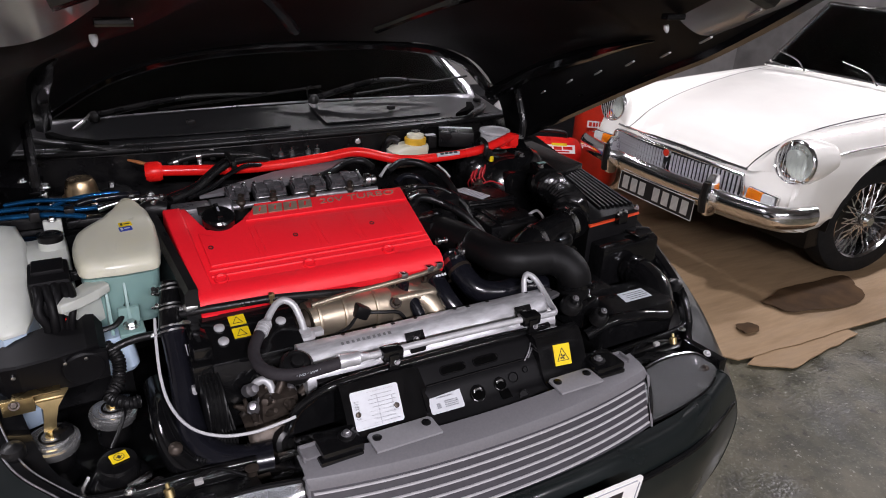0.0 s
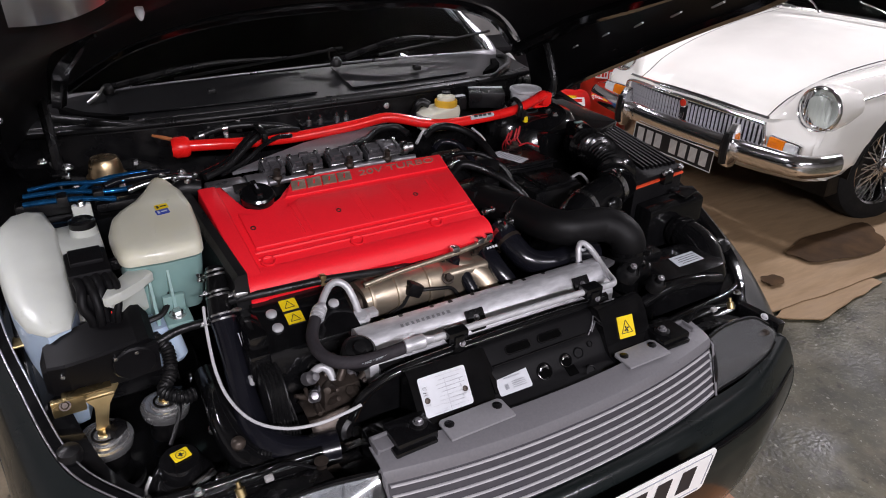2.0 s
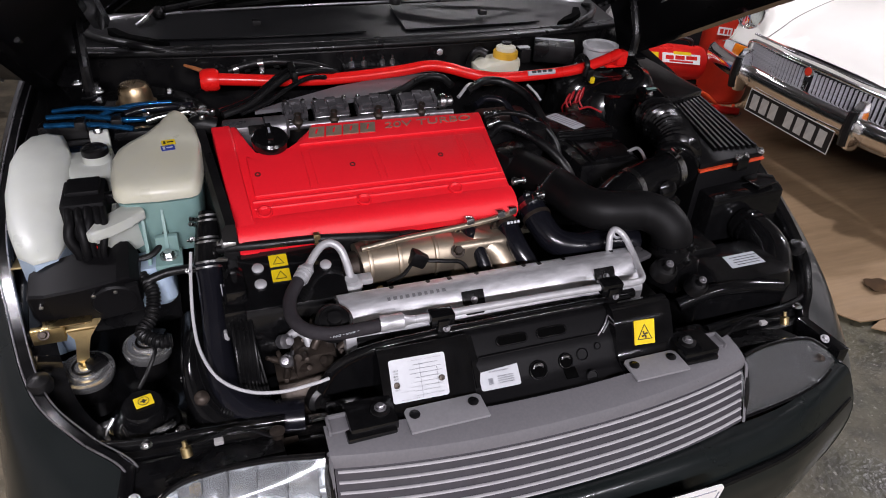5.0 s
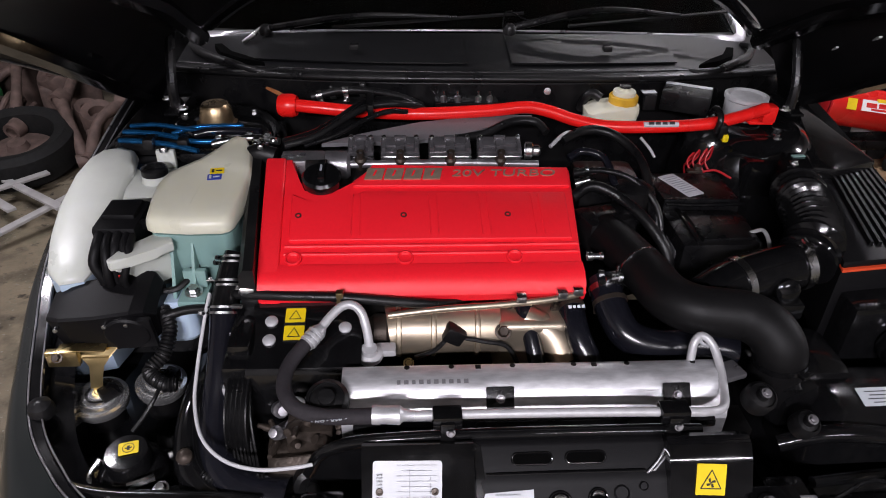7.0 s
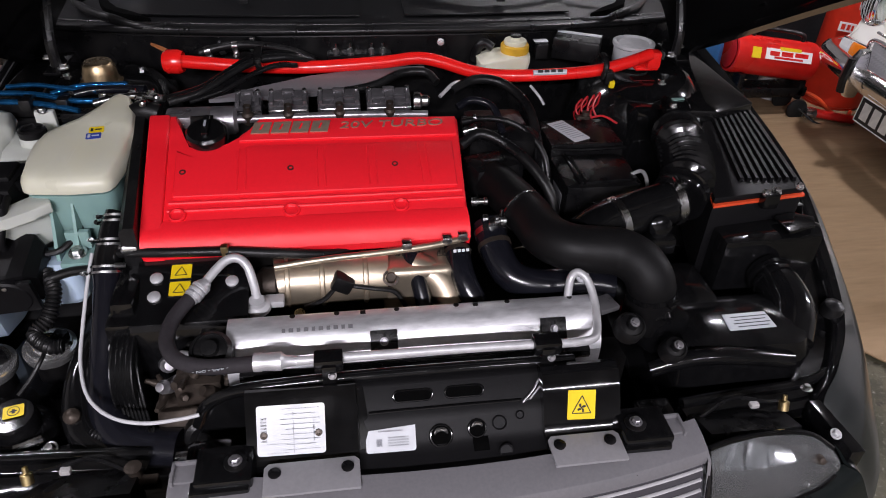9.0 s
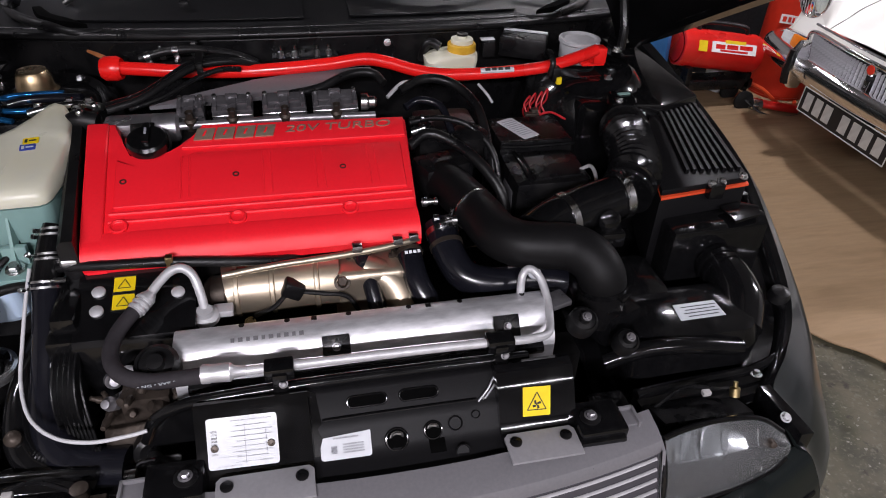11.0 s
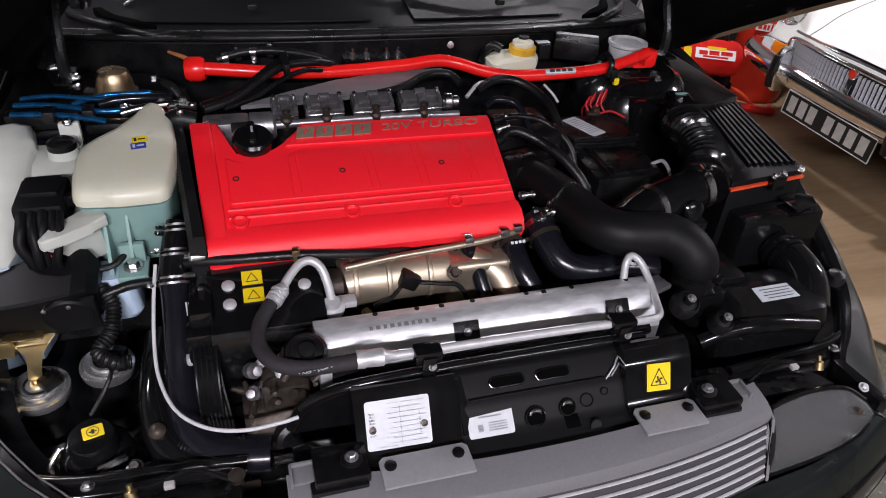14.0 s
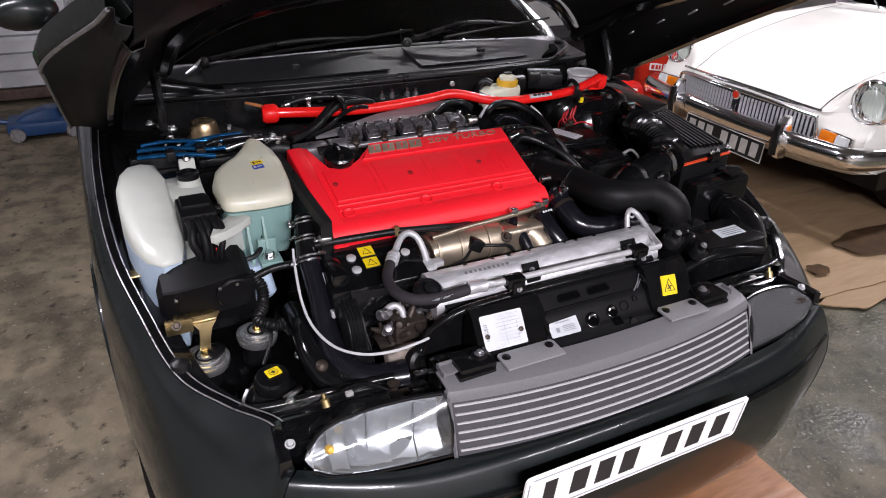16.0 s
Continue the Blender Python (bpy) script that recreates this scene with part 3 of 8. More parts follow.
NOSE = [
    ((-0.622, -0.506, 0.630), (-0.648, -0.528, 0.612), (-0.690, -0.540, 0.490), (-0.670, -0.525, 0.320), (-0.630, -0.47, 0.190)),
    ((-0.500, -0.550, 0.612), (-0.510, -0.578, 0.600), (-0.520, -0.608, 0.490), (-0.510, -0.590, 0.320), (-0.490, -0.53, 0.190)),
    ((-0.385, -0.564, 0.601), (-0.388, -0.600, 0.590), (-0.390, -0.632, 0.490), (-0.385, -0.612, 0.320), (-0.370, -0.55, 0.190)),
    ((-0.200, -0.580, 0.603), (-0.200, -0.618, 0.594), (-0.200, -0.648, 0.490), (-0.200, -0.628, 0.320), (-0.190, -0.56, 0.190)),
    ((0.000, -0.588, 0.605), (0.000, -0.624, 0.597), (0.000, -0.654, 0.490), (0.000, -0.634, 0.320), (0.000, -0.565, 0.190)),
]


def flip(row):
    return tuple((-x, y, z) for x, y, z in row)


def arch(p):
    """Lifts the skin out of the wheel opening."""
    d = abs(p[1] - 0.245) / 0.345
    return Vector((p[0], p[1], max(p[2], 0.315 + 0.345 * math.sqrt(1 - d * d)))) if d < 1 else Vector(p)


def wing(side):
    rows = [r if side < 0 else flip(r) for r in HALF]
    skin = [[arch(p) for p in r] for r in resample(rows, 8, 5)]
    part("front_wing", sheet(skin, 0.004), "body", car, "dark green-grey metallic front wing")
    lip = [r[0] for r in skin][:-8]
    inner = [[(p.x - side * d, p.y + e, p.z - f) for d, e, f in ((0.001, 0.000, 0.0006), (0.010, 0.000, 0.0006 if side < 0 else 0.004), (0.020, 0.000, 0.0006 if side < 0 else 0.007), (0.024, 0.002, 0.004 if side < 0 else 0.012), (0.024, 0.006, 0.028), (0.060, 0.01, 0.034), (0.066, 0.012, 0.12), (0.08, 0.02, 0.33))] for p in lip[2:]]
    part("inner_wing", sheet(inner), "black_paint", car, "gloss black inner wing panel")
    # Pale metal lines on the left imitate light caught by the painted lip.
    for off, rr in ((0.003, 0.0017), (0.020, 0.0014)) if side < 0 else ():
        part("wing_edge_trim", hose([(p.x - side * off, p.y + off * 0.3, p.z + 0.0012) for p in lip[4:]], rr, 8, 1, straight=True), "rail", car, "thin pale line standing in for light caught on the wing flange")
    s = lip[len(lip) - 18]
    part("rubber_stop", lathe([(0.018, 0), (0.020, 0.010), (0.017, 0.022), (0.006, 0.028), (0, 0.029)], aim((s.x - side * 0.02, s.y + 0.006, s.z - 0.012), (0, -0.1, 1)), 16), "rubber", car, "round rubber bonnet stop")
    b = lip[len(lip) - 31]
    plate = part("wing_bracket", cbox((0.045, 0.07, 0.004), 0.0015, Matrix.Translation((b.x - side * 0.048, b.y, b.z - 0.020)) @ Matrix.Rotation(radians(-14), 4, "X")), "zinc" if side < 0 else "steel", car, "plated bracket on the inner wing")
    bolt((b.x - side * 0.048, b.y + 0.01, b.z - 0.018), (0, 0.2, 1), 0.007, "steel", plate)


wing(-1)
wing(1)
CORNER = ((0.806, 0.34, 0.820), (0.806, 0.18, 0.782), (0.800, 0.02, 0.742), (0.793, -0.10, 0.708), (0.781, -0.19, 0.684), (0.757, -0.270, 0.666), (0.725, -0.317, 0.656), (0.690, -0.341, 0.652), (0.650, -0.356, 0.652), (0.600, -0.366, 0.655), (0.530, -0.375, 0.661), (0.450, -0.385, 0.666), (0.400, -0.392, 0.668))
for s in (-1, 1):
    part("corner_seal", hose([(s * x, y, z) for x, y, z in CORNER], 0.0085, 12, 6), "plastic_gloss", car, "rolled black rubber seal round the bay corner")
    part("corner_gutter", sheet(resample([[(s * x, y, z - 0.006), (s * (x + 0.006), y - 0.014, z - 0.014), (s * (x + 0.009), y - 0.026, z - 0.013), (s * (x + 0.010), y - 0.036, z - 0.016)] for x, y, z in CORNER[2:]], 3, 3), 0.002), "black_paint", car, "gloss black gutter outside the seal")
    part("corner_wall", sheet(resample([[(s * x, y, z - 0.004), (s * (x - 0.006), y + 0.006, z - 0.05), (s * (x - 0.010), y + 0.010, z - 0.16)] for x, y, z in CORNER], 3, 3), 0.002), "black_paint", car, "gloss black bay wall at the corner")
nose = NOSE + [flip(r) for r in NOSE[-2::-1]]
part("front_bumper", sheet([[Vector(p) for p in r] for r in resample(nose, 6, 5)], 0.004), "body", car, "dark green-grey smooth front bumper")
bow = [(x, y - 0.004, 0.552 - 0.0 * abs(x)) for x, y in ((-0.66, -0.535), (-0.5, -0.598), (-0.385, -0.622), (-0.2, -0.637), (0, -0.642), (0.2, -0.637), (0.385, -0.622), (0.5, -0.598), (0.66, -0.535))]
part("bumper_strip", hose(bow, 0.007, 8, 6), "plastic_gloss", car, "black rubbing strip along the bumper")

# number plate with plain bars for its characters
pl = basis((-0.016, -0.664, 0.558), (1, 0, 0), (0, -0.10, 1))
plate = part("number_plate", decal(0.52, 0.111, pl, 0.004, 0.010), "plate_white", car, "white front number plate with black characters")
part("plate_backing", move(box(-0.24, 0.24, -0.045, 0.030, -0.014, 0.0), pl), "plastic", plate)
chars = [(-0.205, 0.026), (-0.140, 0.036), (-0.084, 0.036), (-0.028, 0.036), (0.075, 0.036), (0.135, 0.036), (0.197, 0.036)]
for x, w in chars:
    part("plate_bar", bars([(x, 0.0, w, 0.062)], pl @ Matrix.Translation((0, 0, 0.0036))), "ink", plate)
part("plate_border", join(*[move(hose([(a, b, 0.0045), (c, d, 0.0045)], 0.0012, 6, 1), pl) for a, b, c, d in ((-0.245, 0.047, 0.245, 0.047), (-0.245, -0.047, 0.245, -0.047), (-0.252, -0.04, -0.252, 0.04), (0.252, -0.04, 0.252, 0.04))]), "grey_ink", plate)


# grille: a capping panel and six long slats
def gy(x):
    return -0.562 + 0.040 * (abs(x) / 0.37) ** 2.2


grille = part("grille", sheet([[(x, gy(x) + dy, z) for dy, z in ((0.055, 0.722), (0.022, 0.718), (0.006, 0.712), (0.000, 0.702), (0.0, 0.692))] for x in [(-0.352 + 0.726 * i / 36) for i in range(37)]], 0.004), "grille", car, "grey plastic grille with long horizontal slats")
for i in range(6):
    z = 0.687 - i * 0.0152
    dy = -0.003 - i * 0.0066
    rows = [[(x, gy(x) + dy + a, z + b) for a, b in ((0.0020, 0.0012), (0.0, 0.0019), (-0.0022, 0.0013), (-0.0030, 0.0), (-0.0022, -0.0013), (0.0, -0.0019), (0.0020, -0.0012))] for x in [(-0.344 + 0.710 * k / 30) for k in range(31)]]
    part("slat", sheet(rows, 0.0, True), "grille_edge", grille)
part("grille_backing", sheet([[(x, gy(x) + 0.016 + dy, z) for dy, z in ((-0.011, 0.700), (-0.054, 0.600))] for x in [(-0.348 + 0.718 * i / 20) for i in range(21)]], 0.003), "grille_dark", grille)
for s in (-1, 1):
    part("grille_end", sheet([[(s * ((0.372 if s > 0 else 0.350) + 0.004 * k), gy(0.372 if s > 0 else 0.350) + dy - 0.002 * k, z) for dy, z in ((0.016, 0.712), (-0.004, 0.702), (-0.022, 0.650), (-0.040, 0.598))] for k in (0, 1)], 0.006), "grille", grille)

for s, tabs in ((-1, ((-0.232, -0.108),)), (1, ((0.150, 0.252),))):
    for a, b in tabs:
        tab = part("grille_tab", prism([(a, -0.525), (b, -0.525), (b, -0.482), (b - 0.006, -0.476), (a + 0.006, -0.476), (a, -0.482)], 0.722, 0.7265, 0.001), "grille_tab", grille)
        for x in (a + 0.014, b - 0.016):
            part("screw_cap", lathe([(0.0085, 0), (0.0085, 0.002), (0.006, 0.003), (0, 0.0025)], Matrix.Translation((x, -0.492, 0.7262)), 16), "plastic", tab)
for s in (-1, 1):
    part("grille_lug", join(box(s * 0.330 - 0.016, s * 0.330 + 0.016, -0.492, -0.462, 0.722, 0.727, 0.002), box(s * 0.330 - 0.018, s * 0.330 - 0.014, -0.495, -0.462, 0.722, 0.733, 0.001), box(s * 0.330 + 0.014, s * 0.330 + 0.018, -0.495, -0.462, 0.722, 0.733, 0.001), box(s * 0.330 - 0.018, s * 0.330 + 0.018, -0.466, -0.462, 0.722, 0.733, 0.001)), "grille", grille)


# headlamps: bowl, clear lens, bulb and wiring at the back
def headlamp(s):
    low = [(0.380, -0.556, 0.606), (0.445, -0.552, 0.610), (0.512, -0.545, 0.615), (0.566, -0.534, 0.621), (0.597, -0.522, 0.632)]
    top = [(0.380, -0.514, 0.706), (0.430, -0.500, 0.702), (0.500, -0.488, 0.692), (0.562, -0.486, 0.678), (0.600, -0.500, 0.656)]
    if s < 0:
        low[0], top[0] = (0.358, -0.558, 0.605), (0.358, -0.518, 0.707)
    flipx = lambda p: (s * p[0], p[1], p[2])

    def row(f, out):
        k = out * math.sin(math.pi * f)
        return [(a[0] + (b[0] - a[0]) * f, a[1] + (b[1] - a[1]) * f - k * 0.75, a[2] + (b[2] - a[2]) * f + k * 0.66) for a, b in zip(low, top)]

    steps = (0, 0.16, 0.34, 0.5, 0.66, 0.84, 1.0)
    lens_rows = resample([[flipx(p) for p in row(f, 0.012)] for f in steps], 3, 6)
    back = [[flipx((p[0], p[1] + 0.004, p[2] - 0.002)) for p in row(f, -0.055)] for f in steps]
    bowl = "head_bowl"
    lamp = part("headlamp", sheet(resample(back, 3, 6), 0.002), bowl, car, "clear-lensed headlamp with a silvered bowl")
    part("lens", sheet(lens_rows, 0.003), "head_glass", lamp).visible_shadow = False
    dish = [[flipx((0.475 + 0.062 * k * math.cos(t), -0.505 + 0.034 * k * math.sin(t) + 0.020 * (1 - k * k), 0.648 + 0.030 * k * math.sin(t) - 0.006 * (1 - k * k))) for t in [2 * math.pi * i / 24 for i in range(24)]] for k in (1.0, 0.8, 0.5, 0.2)]
    part("reflector", sheet(dish, 0.0, True), "head_bowl" if s < 0 else "reflector", lamp, "silvered reflector")
    part("bulb" if s < 0 else "bulb_holder", lathe([(0.007, 0), (0.008, 0.014), (0.005, 0.022), (0, 0.023)], aim(flipx((0.566, -0.502, 0.652)), (0, -0.8, 0.5)), 12), "amber_cap" if s < 0 else "cast", lamp)
    inner = [row(f, -0.020) for f in (0.06, 0.35, 0.65, 0.94)]
    for k in range(5):
        def at(r, u, back):
            i = min(3, int(u * 4))
            a, b, g = r[i], r[i + 1], u * 4 - i
            return flipx((a[0] + (b[0] - a[0]) * g, a[1] + (b[1] - a[1]) * g + back, a[2] + (b[2] - a[2]) * g))
        u0, u1 = 0.04 + 0.145 * k, 0.175 + 0.145 * k
        # Added tilted strips that break the bowl's reflection into bright streaks.
        part("reflector_facet", sheet([[at(r, u0, 0.002), at(r, (u0 + u1) / 2, 0.009), at(r, u1, 0.003 + 0.007 * (k % 2))] for r in inner], 0.001), "head_bowl", lamp)
    if s > 0:
        part("turn_bowl", sheet([[flipx((x, -0.532 + 0.30 * (x - 0.55) + 0.036 * f, 0.626 + 0.05 * f - 0.35 * (x - 0.55) * f)) for x in (0.552, 0.568, 0.584, 0.594)] for f in (0.0, 0.4, 0.8)], 0.002), "cast", lamp, "brown outer end of the lamp bowl")
        part("bowl_edge", hose([flipx((0.548, -0.535 + 0.040 * f, 0.624 + 0.056 * f)) for f in (0.0, 0.5, 0.95)], 0.0014, 6, 4), "steel", lamp)
        part("bowl_edge", hose([flipx((0.396, -0.550 + 0.036 * f, 0.616 + 0.082 * f)) for f in (0.05, 0.5, 0.95)], 0.0022, 6, 4), "steel", lamp)
    edge = lens_rows[-1]
    part("top_frame", hose([(p.x, p.y + 0.005, p.z + 0.001) for p in edge], 0.0045, 8, 1, straight=True), "plastic_gloss", lamp)
    part("bottom_frame", hose([(p.x, p.y - 0.001, p.z - 0.002) for p in lens_rows[0]], 0.003, 8, 1, straight=True), "plastic_gloss", lamp)
    part("side_frame", hose([Vector(flipx(row(f, 0.010)[0])) + Vector((-s * 0.003, 0.003, 0.0)) for f in (0, 0.33, 0.66, 1)], 0.0045, 8, 5), "plastic_gloss", lamp)
    part("rear_shell", loft([[flipx(p) for p in ((0.40, y, z0), (0.60, y + 0.02, z0 + 0.01), (0.58, y + 0.02, z1 - 0.03), (0.50, y, z1), (0.41, y, z1))] for y, z0, z1 in ((-0.468, 0.58, 0.684), (-0.425, 0.59, 0.668), (-0.405, 0.60, 0.655))]), "plastic", lamp)
    part("adjuster", lathe([(0.008, 0), (0.008, 0.014), (0.004, 0.016), (0.004, 0.024), (0, 0.025)], aim(flipx((0.545, -0.435, 0.682)), (0.1 * s, 0.5, 1)), 12), "zinc", lamp)
    part("wire", hose([flipx(p) for p in ((0.42, -0.42, 0.665), (0.47, -0.41, 0.690), (0.52, -0.42, 0.688), (0.56, -0.41, 0.672))], 0.003, 8, 6), "plastic", lamp)
    part("connector", cbox((0.014, 0.010, 0.008), 0.002, Matrix.Translation(flipx((0.50, -0.425, 0.688)))), "pale", lamp)
    part("side_bracket", prism([(s * x, y) for x, y in ((0.620, -0.40), (0.640, -0.40), (0.650, -0.505), (0.628, -0.505))], 0.600, 0.655, 0.002), "black_paint", lamp)
    bolt(flipx((0.600, -0.405, 0.690)), (0, 0.2, 1), 0.006, "steel", lamp)
    bolt(flipx((0.622, -0.470, 0.656)), (0, -0.4, 1), 0.006, "alu_matt", lamp)


headlamp(-1)
headlamp(1)
for s in (-1, 1):
    part("lamp_platform", prism([(s * x, y) for x, y in ((0.36, -0.40), (0.65, -0.39), (0.66, -0.52), (0.36, -0.535))], 0.555, 0.580, 0.004), "black_paint", car, "black panel under the headlamp")


# bonnet, raised on its rear hinges
def bz(x, y):
    k = min(1.0, max(0.0, (y + 0.2) / 0.5))
    return 1.535 - 0.485 * (y + 0.25) - 0.255 * (abs(x) / 0.80) ** (1.1 + 3.4 * k)


def bw(y):
    f = (0.64 - y) / 1.26
    return 0.80 - 0.10 * f ** 2 - 0.06 * f ** 6


def lift(x, y):
    """The hollow over the headlamp covers."""
    a = min(1.0, max(0.0, (-x - 0.47) / 0.05)) * min(1.0, max(0.0, (-0.22 - y) / 0.05))
    return 0.075 * a


def by(f, u):
    """Along the bonnet from its curved rear edge, f = 0, to its nose, f = 1."""
    rear = 0.33 + 0.31 * abs(u) ** 2.2
    return rear + (-0.62 - rear) * f


ys = [0.64 - 1.26 * i / 28 for i in range(29)]
fs = [i / 28 for i in range(29)]
us = [-1 + 2 * i / 40 for i in range(41)]
bonnet = part("bonnet", sheet([[(u * bw(by(f, u)), by(f, u) - 0.05 * (1 - u * u) * f * f, bz(u * bw(by(f, u)), by(f, u)) + 0.030 + lift(u * bw(by(f, u)), by(f, u))) for u in us] for f in fs], 0.003), "body", car, "raised dark bonnet, black underside with pressed ribs")
part("inner_panel", sheet([[(u * (bw(by(f, u)) - 0.012), by(f, u), bz(u * bw(by(f, u)), by(f, u)) + lift(u * bw(by(f, u)), by(f, u)) + 0.004 + 0.010 * noise.noise(Vector((u * 3, by(f, u) * 3, 1)))) for u in us] for f in fs], 0.002), "matt_black", bonnet, "black inner bonnet panel")
for s in (-1, 1):
    edge = [(s * bw(y), y, bz(bw(y), y) + lift(s * bw(y), y)) for y in ys]
    part("side_flange", sheet([[(x - s * a, y, z + b) for a, b in ((0.0, 0.034), (0.004, 0.004), (0.014, -0.010), (0.034, -0.004), (0.040, 0.012))] for x, y, z in edge if y > -0.20 or s > 0], 0.002), "black_paint", bonnet)
    part("long_rib", hose([(s * (bw(y) - 0.16), y, bz(bw(y) - 0.16, y) - 0.010 + lift(s * (bw(y) - 0.16), y)) for y in ys[2:19]], [0.022, 0.022, 0.022, 0.002], 8, 1, straight=True), "black_paint", bonnet)
    part("diagonal_rib", hose([(s * (0.10 + 0.42 * f), 0.25 - 0.7 * f, bz(0.10 + 0.42 * f, 0.25 - 0.7 * f) + 0.002) for f in (0, 0.2, 0.4, 0.6, 0.8, 1)], 0.014, 8, 3), "black_paint", bonnet)
    for k in range(7 if s > 0 else 0):
        y = 0.36 - k * 0.125
        part("rib_slot", cbox((0.006, 0.050, 0.004), 0.001, aim((s * (bw(y) - 0.090), y, bz(bw(y) - 0.090, y) - 0.012), (0, -0.45, -1), 0.35 * s)), "alu_matt", bonnet)
    part("bump_stop", lathe([(0.0055, 0), (0.006, 0.007), (0.004, 0.013), (0.002, 0.016), (0, 0.017)], aim((s * 0.545, -0.245, bz(0.545, -0.245) - 0.008), (0, -0.4, -1)), 12), "white_label", bonnet, "small white rubber buffer")
    part("stop_bracket", cbox((0.05, 0.02, 0.012), 0.003, Matrix.Translation((s * 0.520, -0.285, bz(0.52, -0.285) - 0.014))), "black_paint", bonnet)
    cov = [[(s * (0.535 + 0.155 * u), y, bz(0.535 + 0.155 * u, y) + (0.024 if s < 0 else 0.012) - 0.018 * math.sin(math.pi * u)) for u in (0, 0.2, 0.4, 0.6, 0.8, 1)] for y in (-0.265, -0.35, -0.44, -0.53, -0.60)]
    part("lamp_cover", sheet(resample(cov, 4, 3), 0.003), "lamp_cover", bonnet, "silvery inside of the clear headlamp cover")
skirt, hem = [], []
for i in range(20):
    y = 0.62 - 0.045 * i
    k = min(1.0, max(0.0, (y + 0.24) / 0.26))
    k = k * k * (3 - 2 * k)
    w, z = bw(y), bz(bw(y), y)
    ow = w + 0.020 + (0.860 - w) * k
    oz = z + 0.034 + (1.196 - 0.482 * y - z - 0.034) * k
    skirt.append([(-w + 0.010, y, z + 0.010), (-w - 0.010, y, z + 0.016), (-(w + ow) / 2, y, (z + oz) / 2 + 0.018), (-ow + 0.003, y, oz + 0.004), (-ow, y, oz), (-ow - 0.003, y, oz + 0.006), (-ow + 0.004, y - 0.01, oz + 0.05), (-w + 0.010, y - 0.03, z + 0.034 + 0.075 * k)])
    hem.append((-ow, y, oz))
part("side_skirt", sheet(resample([r[4:] for r in skirt], 2, 2), 0.002), "body", bonnet, "deep wrap-over side of the bonnet")
part("skirt_lining", sheet(resample([r[:5] for r in skirt], 2, 2), 0.002), "matt_black", bonnet, "black lining inside the bonnet side")
part("hem", hose(hem, 0.0035, 8, 2), "rail", bonnet)
part("front_lip", hose([(u * bw(-0.62), -0.63 - 0.04 * (1 - u * u), bz(u * bw(-0.62), -0.62) + 0.008) for u in us[::4]], 0.016, 8, 4), "black_paint", bonnet)
part("cross_rib", hose([(u * 0.62, 0.36 + 0.19 * abs(u) ** 2.2, bz(u * 0.62, 0.36 + 0.19 * abs(u) ** 2.2) + 0.004) for u in us[::4]], 0.016, 8, 4), "black_paint", bonnet)
part("cross_rib", hose([(u * 0.60, -0.44, bz(u * 0.60, -0.44) - 0.010) for u in us[::4]], 0.024, 8, 4), "black_paint", bonnet)
part("latch_loop", hose([(-0.03, -0.56, 1.68), (-0.03, -0.57, 1.64), (0.03, -0.57, 1.64), (0.03, -0.56, 1.68)], 0.005, 8, 4), "steel", bonnet)
part("latch_plate", cbox((0.11, 0.05, 0.006), 0.002, aim((0.02, -0.54, 1.672), (0, -0.45, -1))), "steel", bonnet)

for s in (-1, 1):
    h = part("bonnet_hinge", hose([(s * 0.672, 0.40, 0.930), (s * 0.672, 0.405, 1.00), (s * 0.672, 0.47, 1.10), (s * 0.665, 0.50, bz(0.665, 0.50))], 0.011, 8, 5), "plastic", car, "black bonnet hinge arm")
    part("hinge_plate", cbox((0.03, 0.12, 0.006), 0.002, Matrix.Translation((s * 0.672, 0.42, 0.935))), "black_paint", h)
    bolt((s * 0.655, 0.387, 0.938), (0, 0, 1), 0.008, "steel", h)
    bolt((s * 0.700, 0.44, 0.940), (0, 0, 1), 0.007, "steel", h)
    g = part("gas_strut", hose([(s * 0.775, 0.600, 0.915), (s * 0.765, 0.42, 1.03)], 0.011, 10, 1), "plastic_gloss", car, "black gas strut holding the bonnet")
    part("rod", hose([(s * 0.765, 0.42, 1.03), (s * 0.745, 0.22, bz(0.745, 0.22) - 0.01)], 0.005, 8, 1), "plastic_gloss", g)

# scuttle, windscreen and cabin
part("scuttle_panel", sheet(resample([[(x, 0.415 + 0.20 * (abs(x) / 0.74) ** 2.2 + dy, z - 0.045 * (abs(x) / 0.74) ** 2) for dy, z in ((-0.004, 0.985), (0.004, 1.001), (0.05, 1.006), (0.13, 1.016), (0.225, 1.030))] for x in (-0.76, -0.62, -0.45, -0.25, 0, 0.25, 0.45, 0.62, 0.76)], 4, 3), 0.004), "scuttle", car, "satin black plastic scuttle panel")
part("scuttle_hatch", sheet([[(x, 0.415 + 0.20 * (abs(x) / 0.74) ** 2.2 + dy, z - 0.045 * (abs(x) / 0.74) ** 2 + 0.006) for dy, z in ((0.055, 1.007), (0.13, 1.016), (0.205, 1.028))] for x in [0.05 + 0.40 * i / 10 for i in range(11)]], 0.003), "scuttle", car, "removable cover in the scuttle panel")
part("scuttle_hatch", sheet([[(-x, 0.415 + 0.20 * (abs(x) / 0.74) ** 2.2 + dy, z - 0.045 * (abs(x) / 0.74) ** 2 + 0.006) for dy, z in ((0.055, 1.007), (0.13, 1.016), (0.195, 1.026))] for x in [0.05 + 0.48 * i / 10 for i in range(11)]], 0.003), "scuttle", car)
